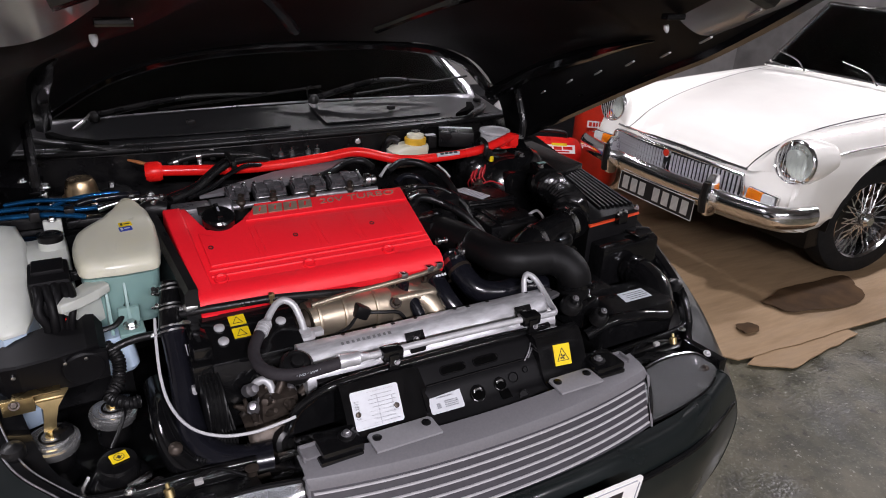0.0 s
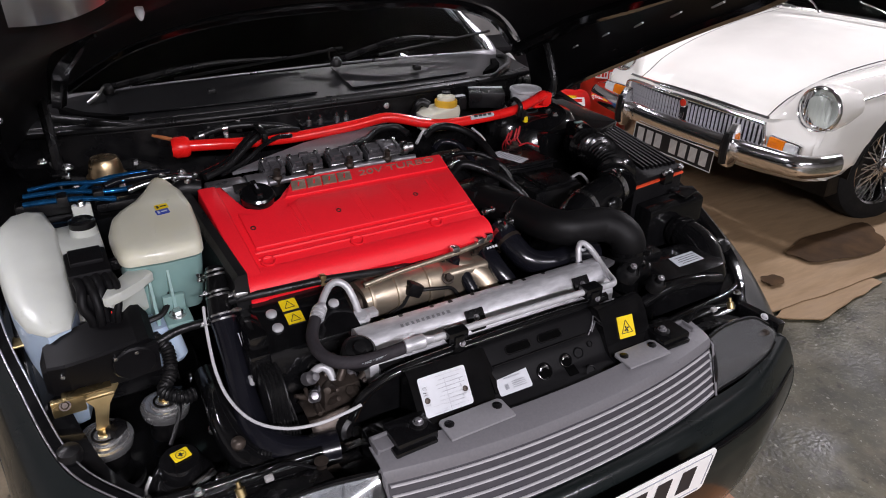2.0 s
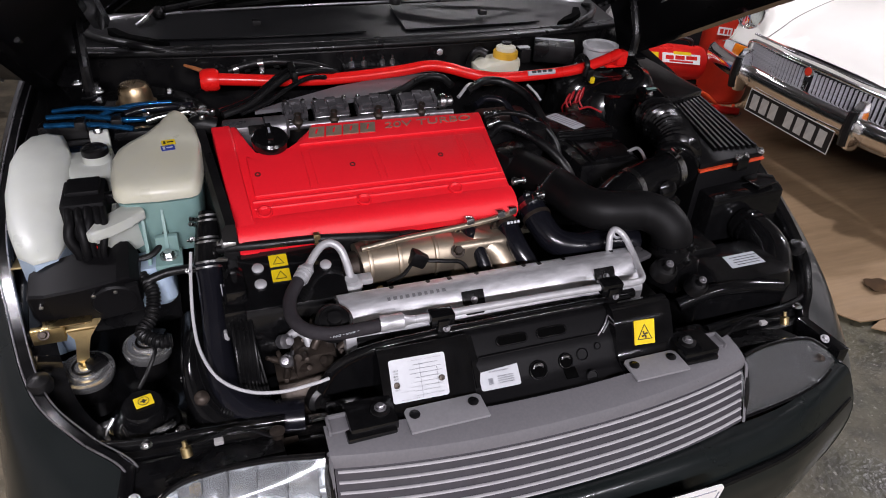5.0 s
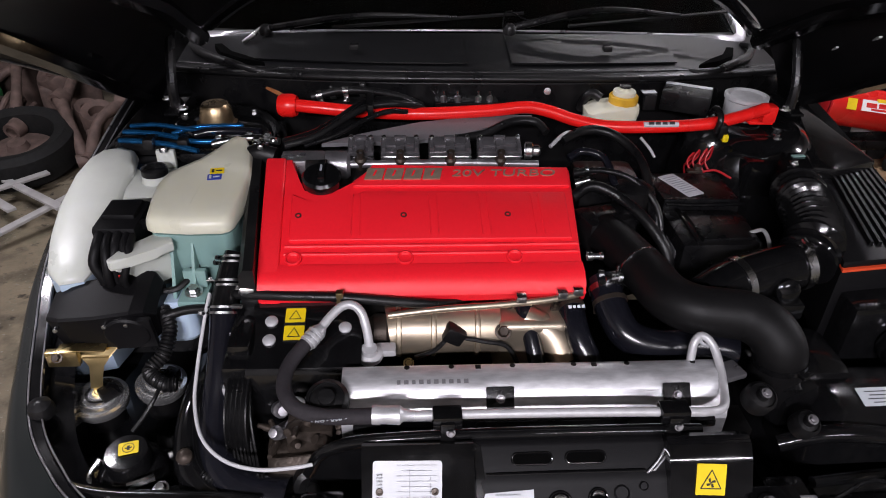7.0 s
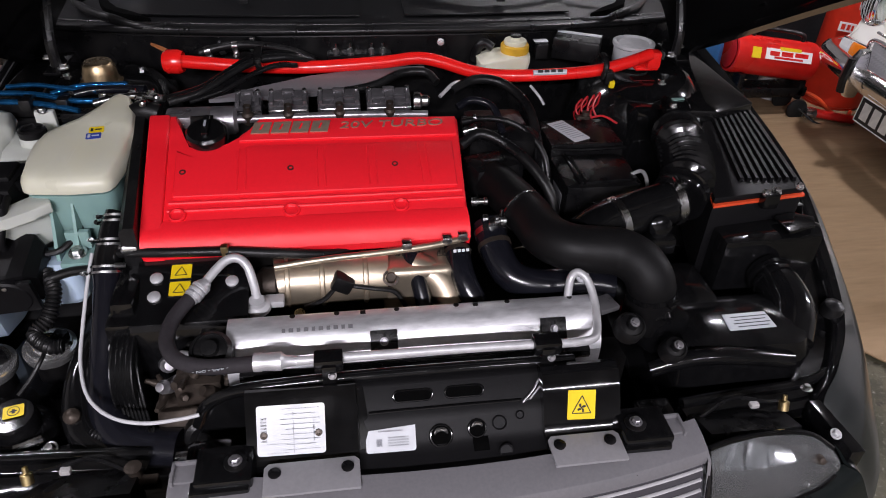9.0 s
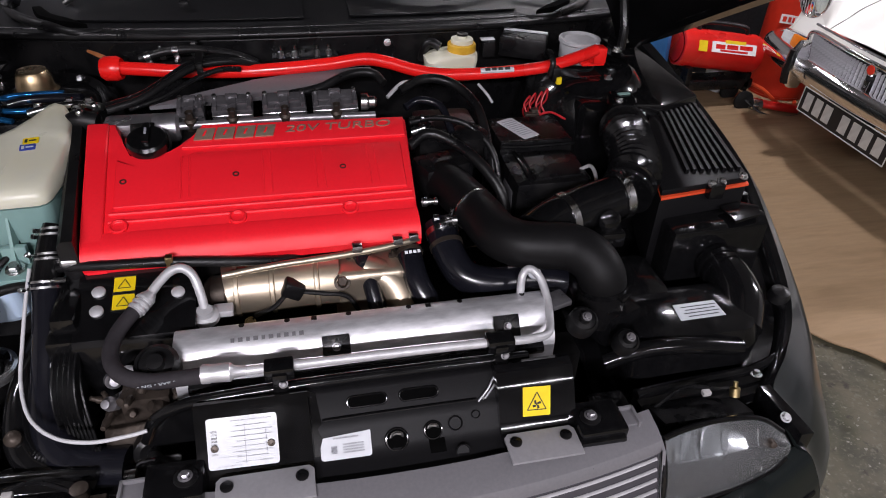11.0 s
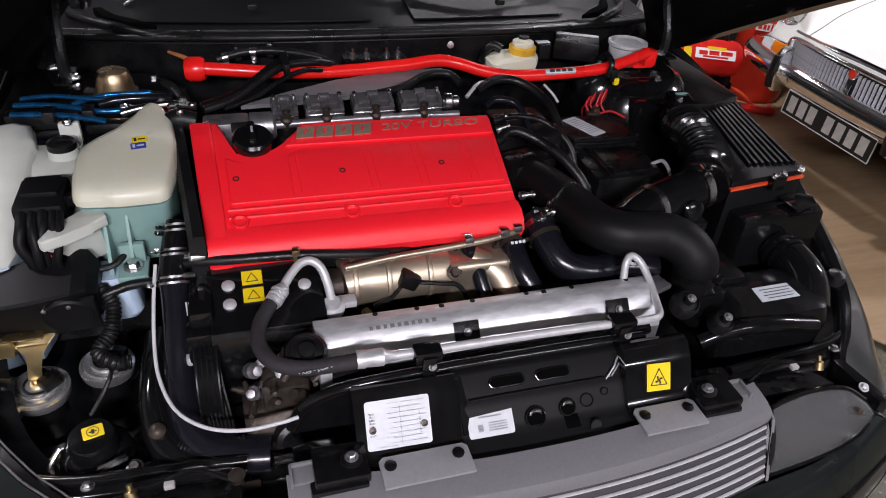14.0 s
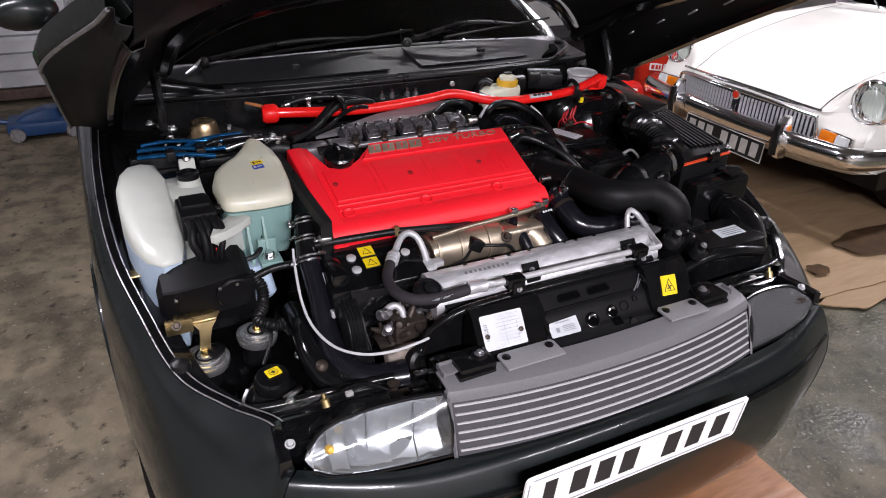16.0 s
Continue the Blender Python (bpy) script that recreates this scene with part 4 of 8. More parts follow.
for off, rr in ((-0.004, 0.008), (0.030, 0.004)):
    part("scuttle_seal", hose([(x, 0.407 + off + 0.20 * (abs(x) / 0.74) ** 2.2, 1.000 + 0.1 * off - 0.045 * (abs(x) / 0.74) ** 2) for x in [(-0.74 + 1.48 * i / 16) for i in range(17)]], rr, 10, 3), "rubber", car, "long rubber bulkhead seal")


def wsy(x, f):
    return 0.655 + 0.15 * (abs(x) / 0.74) ** 2 + 0.84 * f


glass_rows = [[(x * (1 - 0.22 * f), wsy(x, f), 1.028 - 0.055 * (abs(x) / 0.74) ** 2 + 0.36 * math.sin(f * 1.35) / 0.976) for x in [(-0.72 + 1.44 * i / 16) for i in range(17)]] for f in (0, 0.25, 0.5, 0.75, 1)]
ws = part("windscreen", sheet(glass_rows, 0.004), "glass", car, "raked windscreen with wipers parked")
ws.visible_shadow = False
part("screen_base_trim", hose([(x, y - 0.004, z + 0.005) for x, y, z in glass_rows[0]], 0.0032, 8, 3), "rail", car, "thin shiny edge along the windscreen base")
for s in (-1, 1):
    e = [r[-1 if s > 0 else 0] for r in glass_rows]
    part("a_pillar", sheet(resample([[(x + s * a, y + b, z + c) for a, b, c in ((-0.02, -0.004, 0.006), (0.012, 0.0, 0.010), (0.040, 0.03, -0.006), (0.050, 0.06, -0.03))] for x, y, z in e], 3, 3), 0.006), "body", car, "dark windscreen pillar")
    part("screen_trim", hose([(x - s * 0.012, y - 0.004, z + 0.006) for x, y, z in e], 0.006, 8, 4), "steel" if s > 0 else "alu_matt", car, "bright trim beside the windscreen")
    e = smooth_line([Vector(p) for p in ((s * 0.655, 1.06, 1.128), (s * 0.690, 0.92, 1.058), (s * 0.709, 0.842, 1.016), (s * 0.712, 0.806, 0.995), (s * 0.695, 0.778, 0.986), (s * 0.640, 0.758, 0.992), (s * 0.560, 0.738, 1.001))], 5)
    cn = Vector((s * 0.50, 0.90, 1.04))
    strip = []
    for k, p in enumerate(e):
        w = 0.016 * min(1.0, (len(e) - 1 - k) / 6) + 0.003
        o = (p - cn)
        o = (o - o.project(e[min(k + 1, len(e) - 1)] - e[max(k - 1, 0)])).normalized()
        strip.append([p - o * w * 0.6 + Vector((0, 0, -0.004)), p - o * w * 0.4 + Vector((0, 0, 0.004)), p + o * w * 0.4 + Vector((0, 0, 0.006)), p + o * w + Vector((0, 0, 0.0)), p + o * (w + 0.002) + Vector((0, 0, -0.010))])
    part("screen_corner", sheet(strip, 0.002), "rail", car, "grey windscreen corner moulding")
    part("scuttle_ear", hose([(s * x, y, z) for x, y, z in ((0.455, 0.520, 0.984), (0.514, 0.494, 0.985), (0.581, 0.548, 0.985), (0.655, 0.615, 0.985), (0.700, 0.690, 0.985), (0.690, 0.730, 0.982))], [0.004, 0.008, 0.010, 0.010, 0.009, 0.006], 12, 5), "rubber", car, "curled rubber end of the scuttle panel")
    # Solid black block drawn where only shade lies under the scuttle end.
    part("ear_gap", prism([(s * x, y) for x, y in ((0.500, 0.528), (0.560, 0.556), (0.612, 0.600), (0.640, 0.664), (0.622, 0.668), (0.590, 0.606), (0.545, 0.574))], 0.975, 0.9935, 0.002), "hole", car, "black block standing in for shade under the scuttle end")
    part("door_skin", sheet(resample([[(s * x, y, z) for x, z in ((0.80, 0.965), (0.868, 0.89), (0.895, 0.56), (0.88, 0.33), (0.84, 0.20))] for y in (1.02, 1.5, 2.0, 2.6, 3.2, 3.55)], 3, 4), 0.004), "body", car, "dark green-grey body side and door")
    mir = part("door_mirror", loft([[(s * (0.885 + a), 1.36 + b, 1.065 + c) for a, c in [(0.105 * k * math.cos(t) + 0.085, 0.062 * k * math.sin(t)) for t in [2 * math.pi * i / 20 for i in range(20)]]] for b, k in ((-0.055, 0.25), (-0.050, 0.55), (-0.035, 0.82), (0.0, 1.0), (0.045, 1.0), (0.06, 0.95))]), "body", car, "rounded door mirror")
    part("mirror_arm", hose([(s * 0.82, 1.37, 0.975), (s * 0.87, 1.37, 1.02), (s * 0.92, 1.37, 1.045)], 0.022, 10, 4), "plastic", mir)
    w = part("front_wheel", lathe([(0.20, -0.085), (0.285, -0.098), (0.300, -0.07), (0.305, 0.0), (0.300, 0.07), (0.285, 0.098), (0.20, 0.085)], aim((s * 0.775, 0.245, 0.305), (s, 0, 0)), 40), "tyre", car, "front wheel with black tyre")
    part("rim", lathe([(0.20, 0.085), (0.19, 0.07), (0.17, 0.02), (0.06, 0.045), (0.03, 0.06), (0, 0.06)], aim((s * 0.775, 0.245, 0.305), (s, 0, 0)), 30), "alu", w)
    part("arch_liner", sheet([[(s * x, 0.245 + 0.35 * math.cos(a), 0.315 + 0.35 * math.sin(a)) for x in (0.55, 0.86)] for a in [math.pi * i / 14 for i in range(15)]], 0.004), "plastic", car)
part("roof", sheet(resample([[(x * k, y, z - 0.05 * abs(x / 0.55) ** 2) for x in (-0.58, -0.3, 0, 0.3, 0.58)] for y, z, k in ((1.49, 1.345, 1.0), (1.9, 1.37, 1.02), (2.4, 1.33, 1.02), (2.9, 1.18, 1.08), (3.45, 0.98, 1.2))], 4, 3), 0.006), "body", car, "dark coupe roof")
part("tail", box(-0.80, 0.80, 3.40, 3.58, 0.25, 0.92, 0.04, 3), "body", car)
part("dashboard", loft([rounded(-0.70, 0.70, y0, y1, 0.05, z) for y0, y1, z in ((0.80, 1.30, 0.80), (0.78, 1.28, 0.93), (0.86, 1.24, 0.975))]), "seat", car, "dark dashboard")
for x in (-0.36, 0.36):
    st = part("seat", loft([rounded(x - 0.24, x + 0.24, y0, y1, 0.05, z) for y0, y1, z in ((1.72, 1.90, 0.45), (1.78, 1.96, 0.75), (1.86, 2.02, 1.02), (1.89, 2.00, 1.08))]), "seat_red" if x > 0 else "seat", car, "red leather seat behind the windscreen" if x > 0 else "dark seat behind the windscreen")
    part("headrest", loft([rounded(x - 0.13, x + 0.13, 1.90 - d, 1.99, 0.03, z) for d, z in ((0, 1.10), (0.02, 1.14), (0.02, 1.22), (0, 1.25))]), "seat_red" if x < 0 else "seat", st)


def wiper(px, py, pz, ex, ey, ez, bend):
    w = part("wiper", hose([(px, py, pz), ((px + ex) / 2, (py + ey) / 2 - 0.01, (pz + ez) / 2 + bend), (ex, ey, ez)], [0.009, 0.007, 0.004], 8, 6), "plastic", car, "black wiper arm and blade")
    d = Vector((ex - px, ey - py, ez - pz)).normalized()
    c = Vector((ex, ey, ez))
    part("blade", hose([c - d * 0.30 + Vector((0, 0, -0.006)), c + d * 0.16 + Vector((0, 0, 0.000))], 0.0045, 6, 2), "rubber", w)
    part("spindle", lathe([(0.016, 0), (0.016, 0.012), (0.010, 0.020), (0, 0.021)], aim((px, py, pz - 0.010), (0, -0.2, 1)), 14), "plastic", w)


wiper(0.06, 0.605, 1.052, 0.50, 0.700, 1.062, 0.030)
wiper(-0.52, 0.690, 1.022, -0.06, 0.660, 1.062, 0.020)
part("wiper_spring", hose([(0.044, 0.600, 1.050), (0.046, 0.615, 1.066), (0.052, 0.632, 1.080), (0.072, 0.640, 1.078), (0.105, 0.640, 1.062), (0.160, 0.650, 1.056), (0.260, 0.668, 1.062)], 0.0018, 8, 5), "plastic_gloss", car, "thin bent washer tube on the wiper")
part("wiper_cover", hose([(-0.572, 0.668, 0.996), (-0.548, 0.668, 1.012), (-0.530, 0.680, 1.028)], [0.005, 0.0065, 0.003], 10, 5), "steel", car, "bright curved piece at the left wiper's end")
# Added white card that imitates a bright reflection in the glass.
part("tax_paper", cbox((0.055, 0.050, 0.002), 0.0006, Matrix.Translation((0.49, 0.90, 0.985)) @ Matrix.Rotation(radians(-12), 4, "X")), "plate_white", car, "small white card standing in for a reflection in the windscreen")
for x in (-0.30, 0.28):
    part("washer_jet", box(x - 0.01, x + 0.01, 0.53, 0.55, 1.02, 1.032, 0.003), "plastic", car)


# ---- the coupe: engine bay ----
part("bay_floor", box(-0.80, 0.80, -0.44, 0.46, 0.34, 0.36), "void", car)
part("bulkhead", sheet([[(x, 0.432 + 0.20 * (abs(x) / 0.74) ** 2.2, z) for z in (0.36, 0.6, 0.8, 0.90, 0.985 - 0.045 * (abs(x) / 0.74) ** 2)] for x in [(-0.80 + 1.6 * i / 20) for i in range(21)]], 0.01), "plastic", car, "black bulkhead behind the engine")
for s in (-1, 1):
    tower = part("strut_tower", lathe([(0.165, 0.45), (0.155, 0.80), (0.135, 0.880), (0.112, 0.908), (0.085, 0.916), (0.0, 0.916)], Matrix.Translation((s * 0.580, 0.375, 0.0)), 36), "black_paint", car, "black painted suspension turret")
    for a in (0.7, 2.8, 4.9):
        bolt((s * 0.580 + 0.085 * math.cos(a), 0.375 + 0.085 * math.sin(a), 0.912), (0, 0, 1), 0.008, "steel", tower)
    part("inner_shelf", prism([(s * x, y) for x, y in ((0.45, 0.45), (0.80, 0.62), (0.80, 0.24), (0.70, 0.20), (0.52, 0.23))], 0.80, 0.885 - 0.0, 0.012), "black_paint", car)
    part("chassis_leg", box(s * 0.60 - 0.05, s * 0.60 + 0.05, -0.44, 0.40, 0.42, 0.56, 0.02), "black_paint", car)
    part("front_inner_panel", sheet([[(s * 0.80, -0.25, z), (s * 0.76, -0.36, z), (s * 0.68, -0.42, z), (s * 0.40, -0.43, z)] for z in (0.40, 0.52, 0.60)], 0.005), "black_paint", car)
part("gold_top_mount", lathe([(0.042, 0.0), (0.042, 0.004), (0.036, 0.007), (0.034, 0.024), (0.031, 0.038), (0.027, 0.044), (0.012, 0.045), (0.0, 0.043)], Matrix.Translation((-0.583, 0.372, 0.912)), 30), "brass", car, "bronze domed strut top cap")
can = part("silver_top_cap", lathe([(0.040, 0.0), (0.043, 0.006), (0.043, 0.040), (0.047, 0.043), (0.047, 0.050), (0.040, 0.052), (0.034, 0.048), (0.012, 0.050), (0.0, 0.050)], Matrix.Translation((0.560, 0.388, 0.922)), 30), "alu_matt", car, "bright silver strut top cap")

# strut brace
bar = [(-0.425, 0.335, 0.968), (-0.36, 0.325, 0.965), (-0.28, 0.318, 0.960), (-0.158, 0.314, 0.957), (-0.016, 0.314, 0.964), (0.060, 0.313, 0.972), (0.110, 0.306, 0.965), (0.160, 0.297, 0.951), (0.226, 0.288, 0.941), (0.330, 0.287, 0.940), (0.437, 0.290, 0.945), (0.510, 0.300, 0.957), (0.572, 0.318, 0.968)]
brace = part("strut_brace", hose(bar, 0.0130, 16, 5), "red_gloss", car, "red tubular strut brace across the bay")
part("end_plate", lathe([(0.020, -0.02), (0.024, -0.012), (0.024, 0.010), (0.019, 0.018), (0, 0.020)], aim((-0.428, 0.336, 0.966), (-1, 0.1, 0.0)), 22), "red_gloss", brace)
part("end_plate", join(cbox((0.030, 0.030, 0.036), 0.005, Matrix.Translation((0.580, 0.322, 0.957))), cbox((0.052, 0.05, 0.007), 0.002, Matrix.Translation((0.572, 0.345, 0.934)))), "red_gloss", brace)
part("maker_label", hose([(0.300, 0.2783, 0.9485), (0.335, 0.2778, 0.9485), (0.372, 0.2783, 0.9490)], 0.0058, 8, 4), "white_label", brace, "white maker's sticker with dark shapes")
part("label_print", bars([(-0.022, 0, 0.011, 0.006), (-0.008, 0, 0.010, 0.006), (0.006, 0, 0.010, 0.006), (0.021, 0, 0.011, 0.006)], basis((0.336, 0.2740, 0.9532), (1, 0, 0.01), (0, 0.6, 0.8))), "ink", brace)
part("tie", join(hose([(0.452, 0.27, 0.935), (0.455, 0.268, 0.965), (0.457, 0.30, 0.975), (0.457, 0.32, 0.96)], 0.0065, 8, 4), cbox((0.018, 0.024, 0.030), 0.005, Matrix.Translation((0.464, 0.272, 0.938)))), "plastic", brace, "cable tied to the brace")
part("tie_tag", cbox((0.012, 0.012, 0.016), 0.003, Matrix.Translation((0.470, 0.262, 0.926))), "yellow", brace)
part("copper_fitting", hose([(-0.475, 0.385, 0.985), (-0.455, 0.37, 0.982), (-0.435, 0.355, 0.978)], [0.003, 0.0045, 0.0045], 10, 4), "copper", car, "copper-coloured pipe fitting")

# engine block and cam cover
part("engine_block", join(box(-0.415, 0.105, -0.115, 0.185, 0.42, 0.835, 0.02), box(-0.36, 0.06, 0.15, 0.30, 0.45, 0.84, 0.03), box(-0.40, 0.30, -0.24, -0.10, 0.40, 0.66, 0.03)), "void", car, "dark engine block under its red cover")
CN = Vector((0, -0.305, 0.953))


def cover_pt(x, y, h=0.0):
    """A point on the cam cover's sloping top, h above it."""
    return Vector((x, y, 0.898 + 0.32 * y)) + CN * h


def slab(outline, h0, h1, bevel, seg=3):
    bm = bmesh.new()
    lo = [bm.verts.new(cover_pt(x, y, h0)) for x, y in outline]
    hi = [bm.verts.new(cover_pt(x, y, h1)) for x, y in outline]
    n = len(outline)
    bm.faces.new(lo[::-1])
    bm.faces.new(hi)
    for i in range(n):
        bm.faces.new((lo[i], lo[(i + 1) % n], hi[(i + 1) % n], hi[i]))
    if bevel:
        bmesh.ops.bevel(bm, geom=[e for e in bm.edges if all((v.co - cover_pt(v.co.x, v.co.y)).dot(CN) > (h0 + h1) / 2 - 0.02 for v in e.verts) or len(e.link_faces) == 2], offset=bevel, segments=seg, affect="EDGES", profile=0.5)
    return bm


body_out = [(-0.424, -0.118), (0.096, -0.124), (0.112, 0.112), (-0.245, 0.122), (-0.285, 0.085), (-0.300, 0.060), (-0.335, 0.045), (-0.372, 0.055), (-0.385, 0.085), (-0.392, 0.138), (-0.438, 0.138)]
cover = part("engine_cover", slab(body_out, -0.045, -0.001, 0.006), "red_wrinkle", car, "red crackle-finish engine cover with raised lettering")
part("front_roll", loft([[(x, y, z) for y, z in ((-0.100, 0.868), (-0.122, 0.864), (-0.138, 0.852), (-0.144, 0.836), (-0.138, 0.820), (-0.10, 0.815))] for x in (-0.426, -0.42, -0.16, 0.09, 0.0965)]), "red_wrinkle", cover)
part("side_strip", slab([(-0.428, -0.122), (-0.394, -0.122), (-0.406, 0.136), (-0.442, 0.136)], -0.05, 0.004, 0.004), "red_wrinkle", cover)
part("side_foot", box(-0.424, -0.392, -0.140, -0.090, 0.785, 0.845, 0.004), "red_wrinkle", cover)
part("field", slab([(-0.385, -0.052), (0.088, -0.052), (0.092, 0.050), (-0.262, 0.056), (-0.30, 0.030), (-0.36, 0.030), (-0.388, 0.050)], -0.004, 0.0035, 0.0025), "red_wrinkle", cover)
for yy in (-0.062, -0.078):
    part("ridge", hose([cover_pt(-0.390, yy, 0.0), cover_pt(-0.1, yy, 0.0), cover_pt(0.094, yy + 0.001, 0.0)], 0.0032, 8, 4), "red_wrinkle", cover)
part("letter_band", slab([(-0.285, 0.066), (0.104, 0.064), (0.107, 0.110), (-0.250, 0.118)], -0.006, 0.004, 0.0025), "red_wrinkle", cover)
for x in (-0.283, -0.150, -0.062, 0.030):
    for d in (0.0, 0.014):
        part("panel_groove", hose([cover_pt(x + d, -0.044, 0.003), cover_pt(x + d * 0.9, 0.046, 0.003)], 0.0018, 6, 2), "red_wrinkle", cover)
for x in (-0.373, -0.195, -0.016):
    part("cover_screw", lathe([(0.0055, 0), (0.0055, 0.0014), (0.0034, 0.0016), (0.003, 0.0004), (0, 0.0004)], aim(cover_pt(x, 0.0, 0.003), CN), 16), "cast", cover)
for x in (-0.374, -0.194, -0.014):
    part("cover_dimple", lathe([(0.014, -0.001), (0.014, 0.0035), (0.0115, 0.0045), (0.009, 0.001), (0, -0.001)], aim(cover_pt(x, -0.088, 0.0), CN), 20), "red_wrinkle", cover)
up = Vector((0, 0.953, 0.305))
for i in range(4):
    x = -0.2455 + i * 0.0345
    o = cover_pt(x, 0.0925, 0.0042)
    m = basis(o, (1, 0, 0), up)
    part("badge_block", move(prism([(-0.0185, -0.0138), (0.0125, -0.0138), (0.0185, 0.0138), (-0.0125, 0.0138)], 0, 0.003, 0.0006), m), "badge", cover, "slanted tan metal badge block")
    part("badge_inlay", move(prism([(-0.0040, -0.0060), (-0.0005, -0.0060), (0.0045, 0.0075), (0.0010, 0.0075)], 0.0005, 0.0034), m), "red_wrinkle", cover)
part("cover_letters", letters("20V TURBO", 0.030, basis(cover_pt(-0.014, 0.094, 0.0045), (1, 0, 0), up) @ Matrix.Diagonal((1.22, 0.80, 1, 1)), 0.0014, 0.15), "badge", cover, "raised tan metal letters 20V TURBO", False)

# oil filler and the intake gear behind the cover
cap = part("oil_cap", lathe([(0.028, -0.05), (0.029, 0.0), (0.034, 0.004), (0.035, 0.018), (0.031, 0.023), (0.018, 0.024), (0, 0.0235)], aim((-0.338, 0.078, 0.920), (0, -0.25, 1)), 30), "plastic_gloss", car, "black round oil filler cap")
part("grip", cbox((0.012, 0.050, 0.010), 0.003, aim((-0.338, 0.078, 0.947), (0, -0.25, 1))), "plastic_gloss", cap)
part("mark", bars([(0, 0, 0.004, 0.016)], basis((-0.338, 0.076, 0.9525), (1, 0, 0), (0, 0.97, 0.24))), "grey_ink", cap)
thr = part("throttle_body", join(box(-0.420, -0.338, 0.130, 0.180, 0.885, 0.940, 0.008), lathe([(0.026, 0), (0.026, 0.04), (0.021, 0.046), (0, 0.046)], aim((-0.338, 0.155, 0.920), (1, 0, 0)), 22), box(-0.36, -0.31, 0.105, 0.14, 0.89, 0.928, 0.006)), "rail", car, "black throttle housing with a silver tag")
part("tag", decal(0.040, 0.020, basis((-0.352, 0.126, 0.934), (1, 0, 0.02), (0, 0.8, 0.6)), 0.0012, 0.002), "steel", thr)
part("neck", hose([(-0.43, 0.16, 0.935), (-0.46, 0.165, 0.940), (-0.485, 0.17, 0.93)], [0.017, 0.018, 0.015], 12, 4), "rubber", thr)
for q in ((-0.435, 0.18, 0.955), (-0.455, 0.155, 0.955), (-0.47, 0.185, 0.945)):
    part("fastener", lathe([(0.006, 0), (0.006, 0.006), (0.003, 0.009), (0, 0.009)], aim(q, (0.2, -0.3, 1)), 10), "steel", thr)
rail = part("fuel_rail", hose([(-0.320, 0.143, 0.926), (-0.1, 0.145, 0.928), (0.060, 0.143, 0.926)], 0.0072, 14, 4), "rail", car, "grey cast fuel rail with injectors")
for x0, x1 in ((-0.297, -0.249), (-0.236, -0.163), (-0.146, -0.066), (-0.054, 0.030)):
    x, w = (x0 + x1) / 2, (x1 - x0) / 2
    inj = part("injector", lathe([(0.009, 0), (0.011, 0.012), (0.011, 0.022), (0.007, 0.026), (0.007, 0.04)], aim((x, 0.150, 0.915), (0, -0.25, 1)), 14), "cast", rail, "fuel injector with grey plug")
    tilt = Matrix.Translation((x, 0.176, 0.948)) @ Matrix.Rotation(radians(16), 4, "X")
    tray = part("coil_cap", move(join(box(-w, w, -0.020, 0.022, -0.020, 0.004, 0.003), box(-w + 0.003, w - 0.003, -0.008, 0.018, 0.003, 0.009, 0.0025), box(-w + 0.002, -w + 0.010, -0.020, 0.020, 0.002, 0.012, 0.002), box(w - 0.010, w - 0.002, -0.020, 0.020, 0.002, 0.012, 0.002)), tilt), "coil", inj, "grey moulded coil cap")
    part("clip_tab", move(join(box(-0.008, 0.008, -0.026, 0.010, 0.006, 0.014, 0.002), box(-0.006, 0.006, -0.027, -0.022, -0.012, 0.008, 0.0015), box(-0.011, 0.011, 0.004, 0.012, 0.006, 0.018, 0.002)), tilt), "coil", inj)
    part("spring_clip", move(hose([(-w + 0.006, -0.022, -0.008), (-w + 0.006, -0.028, -0.002), (w - 0.006, -0.028, -0.002), (w - 0.006, -0.022, -0.008)], 0.0016, 6, 3), tilt), "steel", inj)
    for q in (-w + 0.006, w - 0.006):
        part("cap_screw", move(lathe([(0.0042, 0.010), (0.0042, 0.0150), (0.002, 0.0155), (0, 0.0145)], Matrix.Translation((q, 0.012, 0)), 10), tilt), "steel", inj)
    part("runner", hose([(x, 0.13, 0.885), (x, 0.18, 0.905), (x, 0.235, 0.895), (x, 0.28, 0.84)], 0.023, 12, 4), "void", inj)
part("rail_end", lathe([(0.016, 0), (0.016, 0.012), (0.011, 0.016), (0.011, 0.026), (0.006, 0.030), (0, 0.030)], aim((0.036, 0.165, 0.945), (1, -0.1, 0)), 16), "steel", rail)
part("plenum_shield", loft([[(x, y, z + d) for x, y, z in ((-0.35, 0.212, 0.938), (-0.20, 0.216, 0.940), (-0.095, 0.232, 0.942), (-0.02, 0.268, 0.948), (0.060, 0.300, 0.952), (0.075, 0.318, 0.953), (-0.03, 0.318, 0.952), (-0.16, 0.292, 0.948), (-0.27, 0.252, 0.942))] for d in (-0.008, 0.0)]), "grille", car, "grey textured intake shield plate")
part("plenum_hose", hose([(-0.12, 0.205, 0.946), (-0.04, 0.222, 0.952), (0.02, 0.258, 0.962), (0.07, 0.262, 0.962), (0.09, 0.235, 0.95)], 0.0085, 10, 5), "rubber", car)
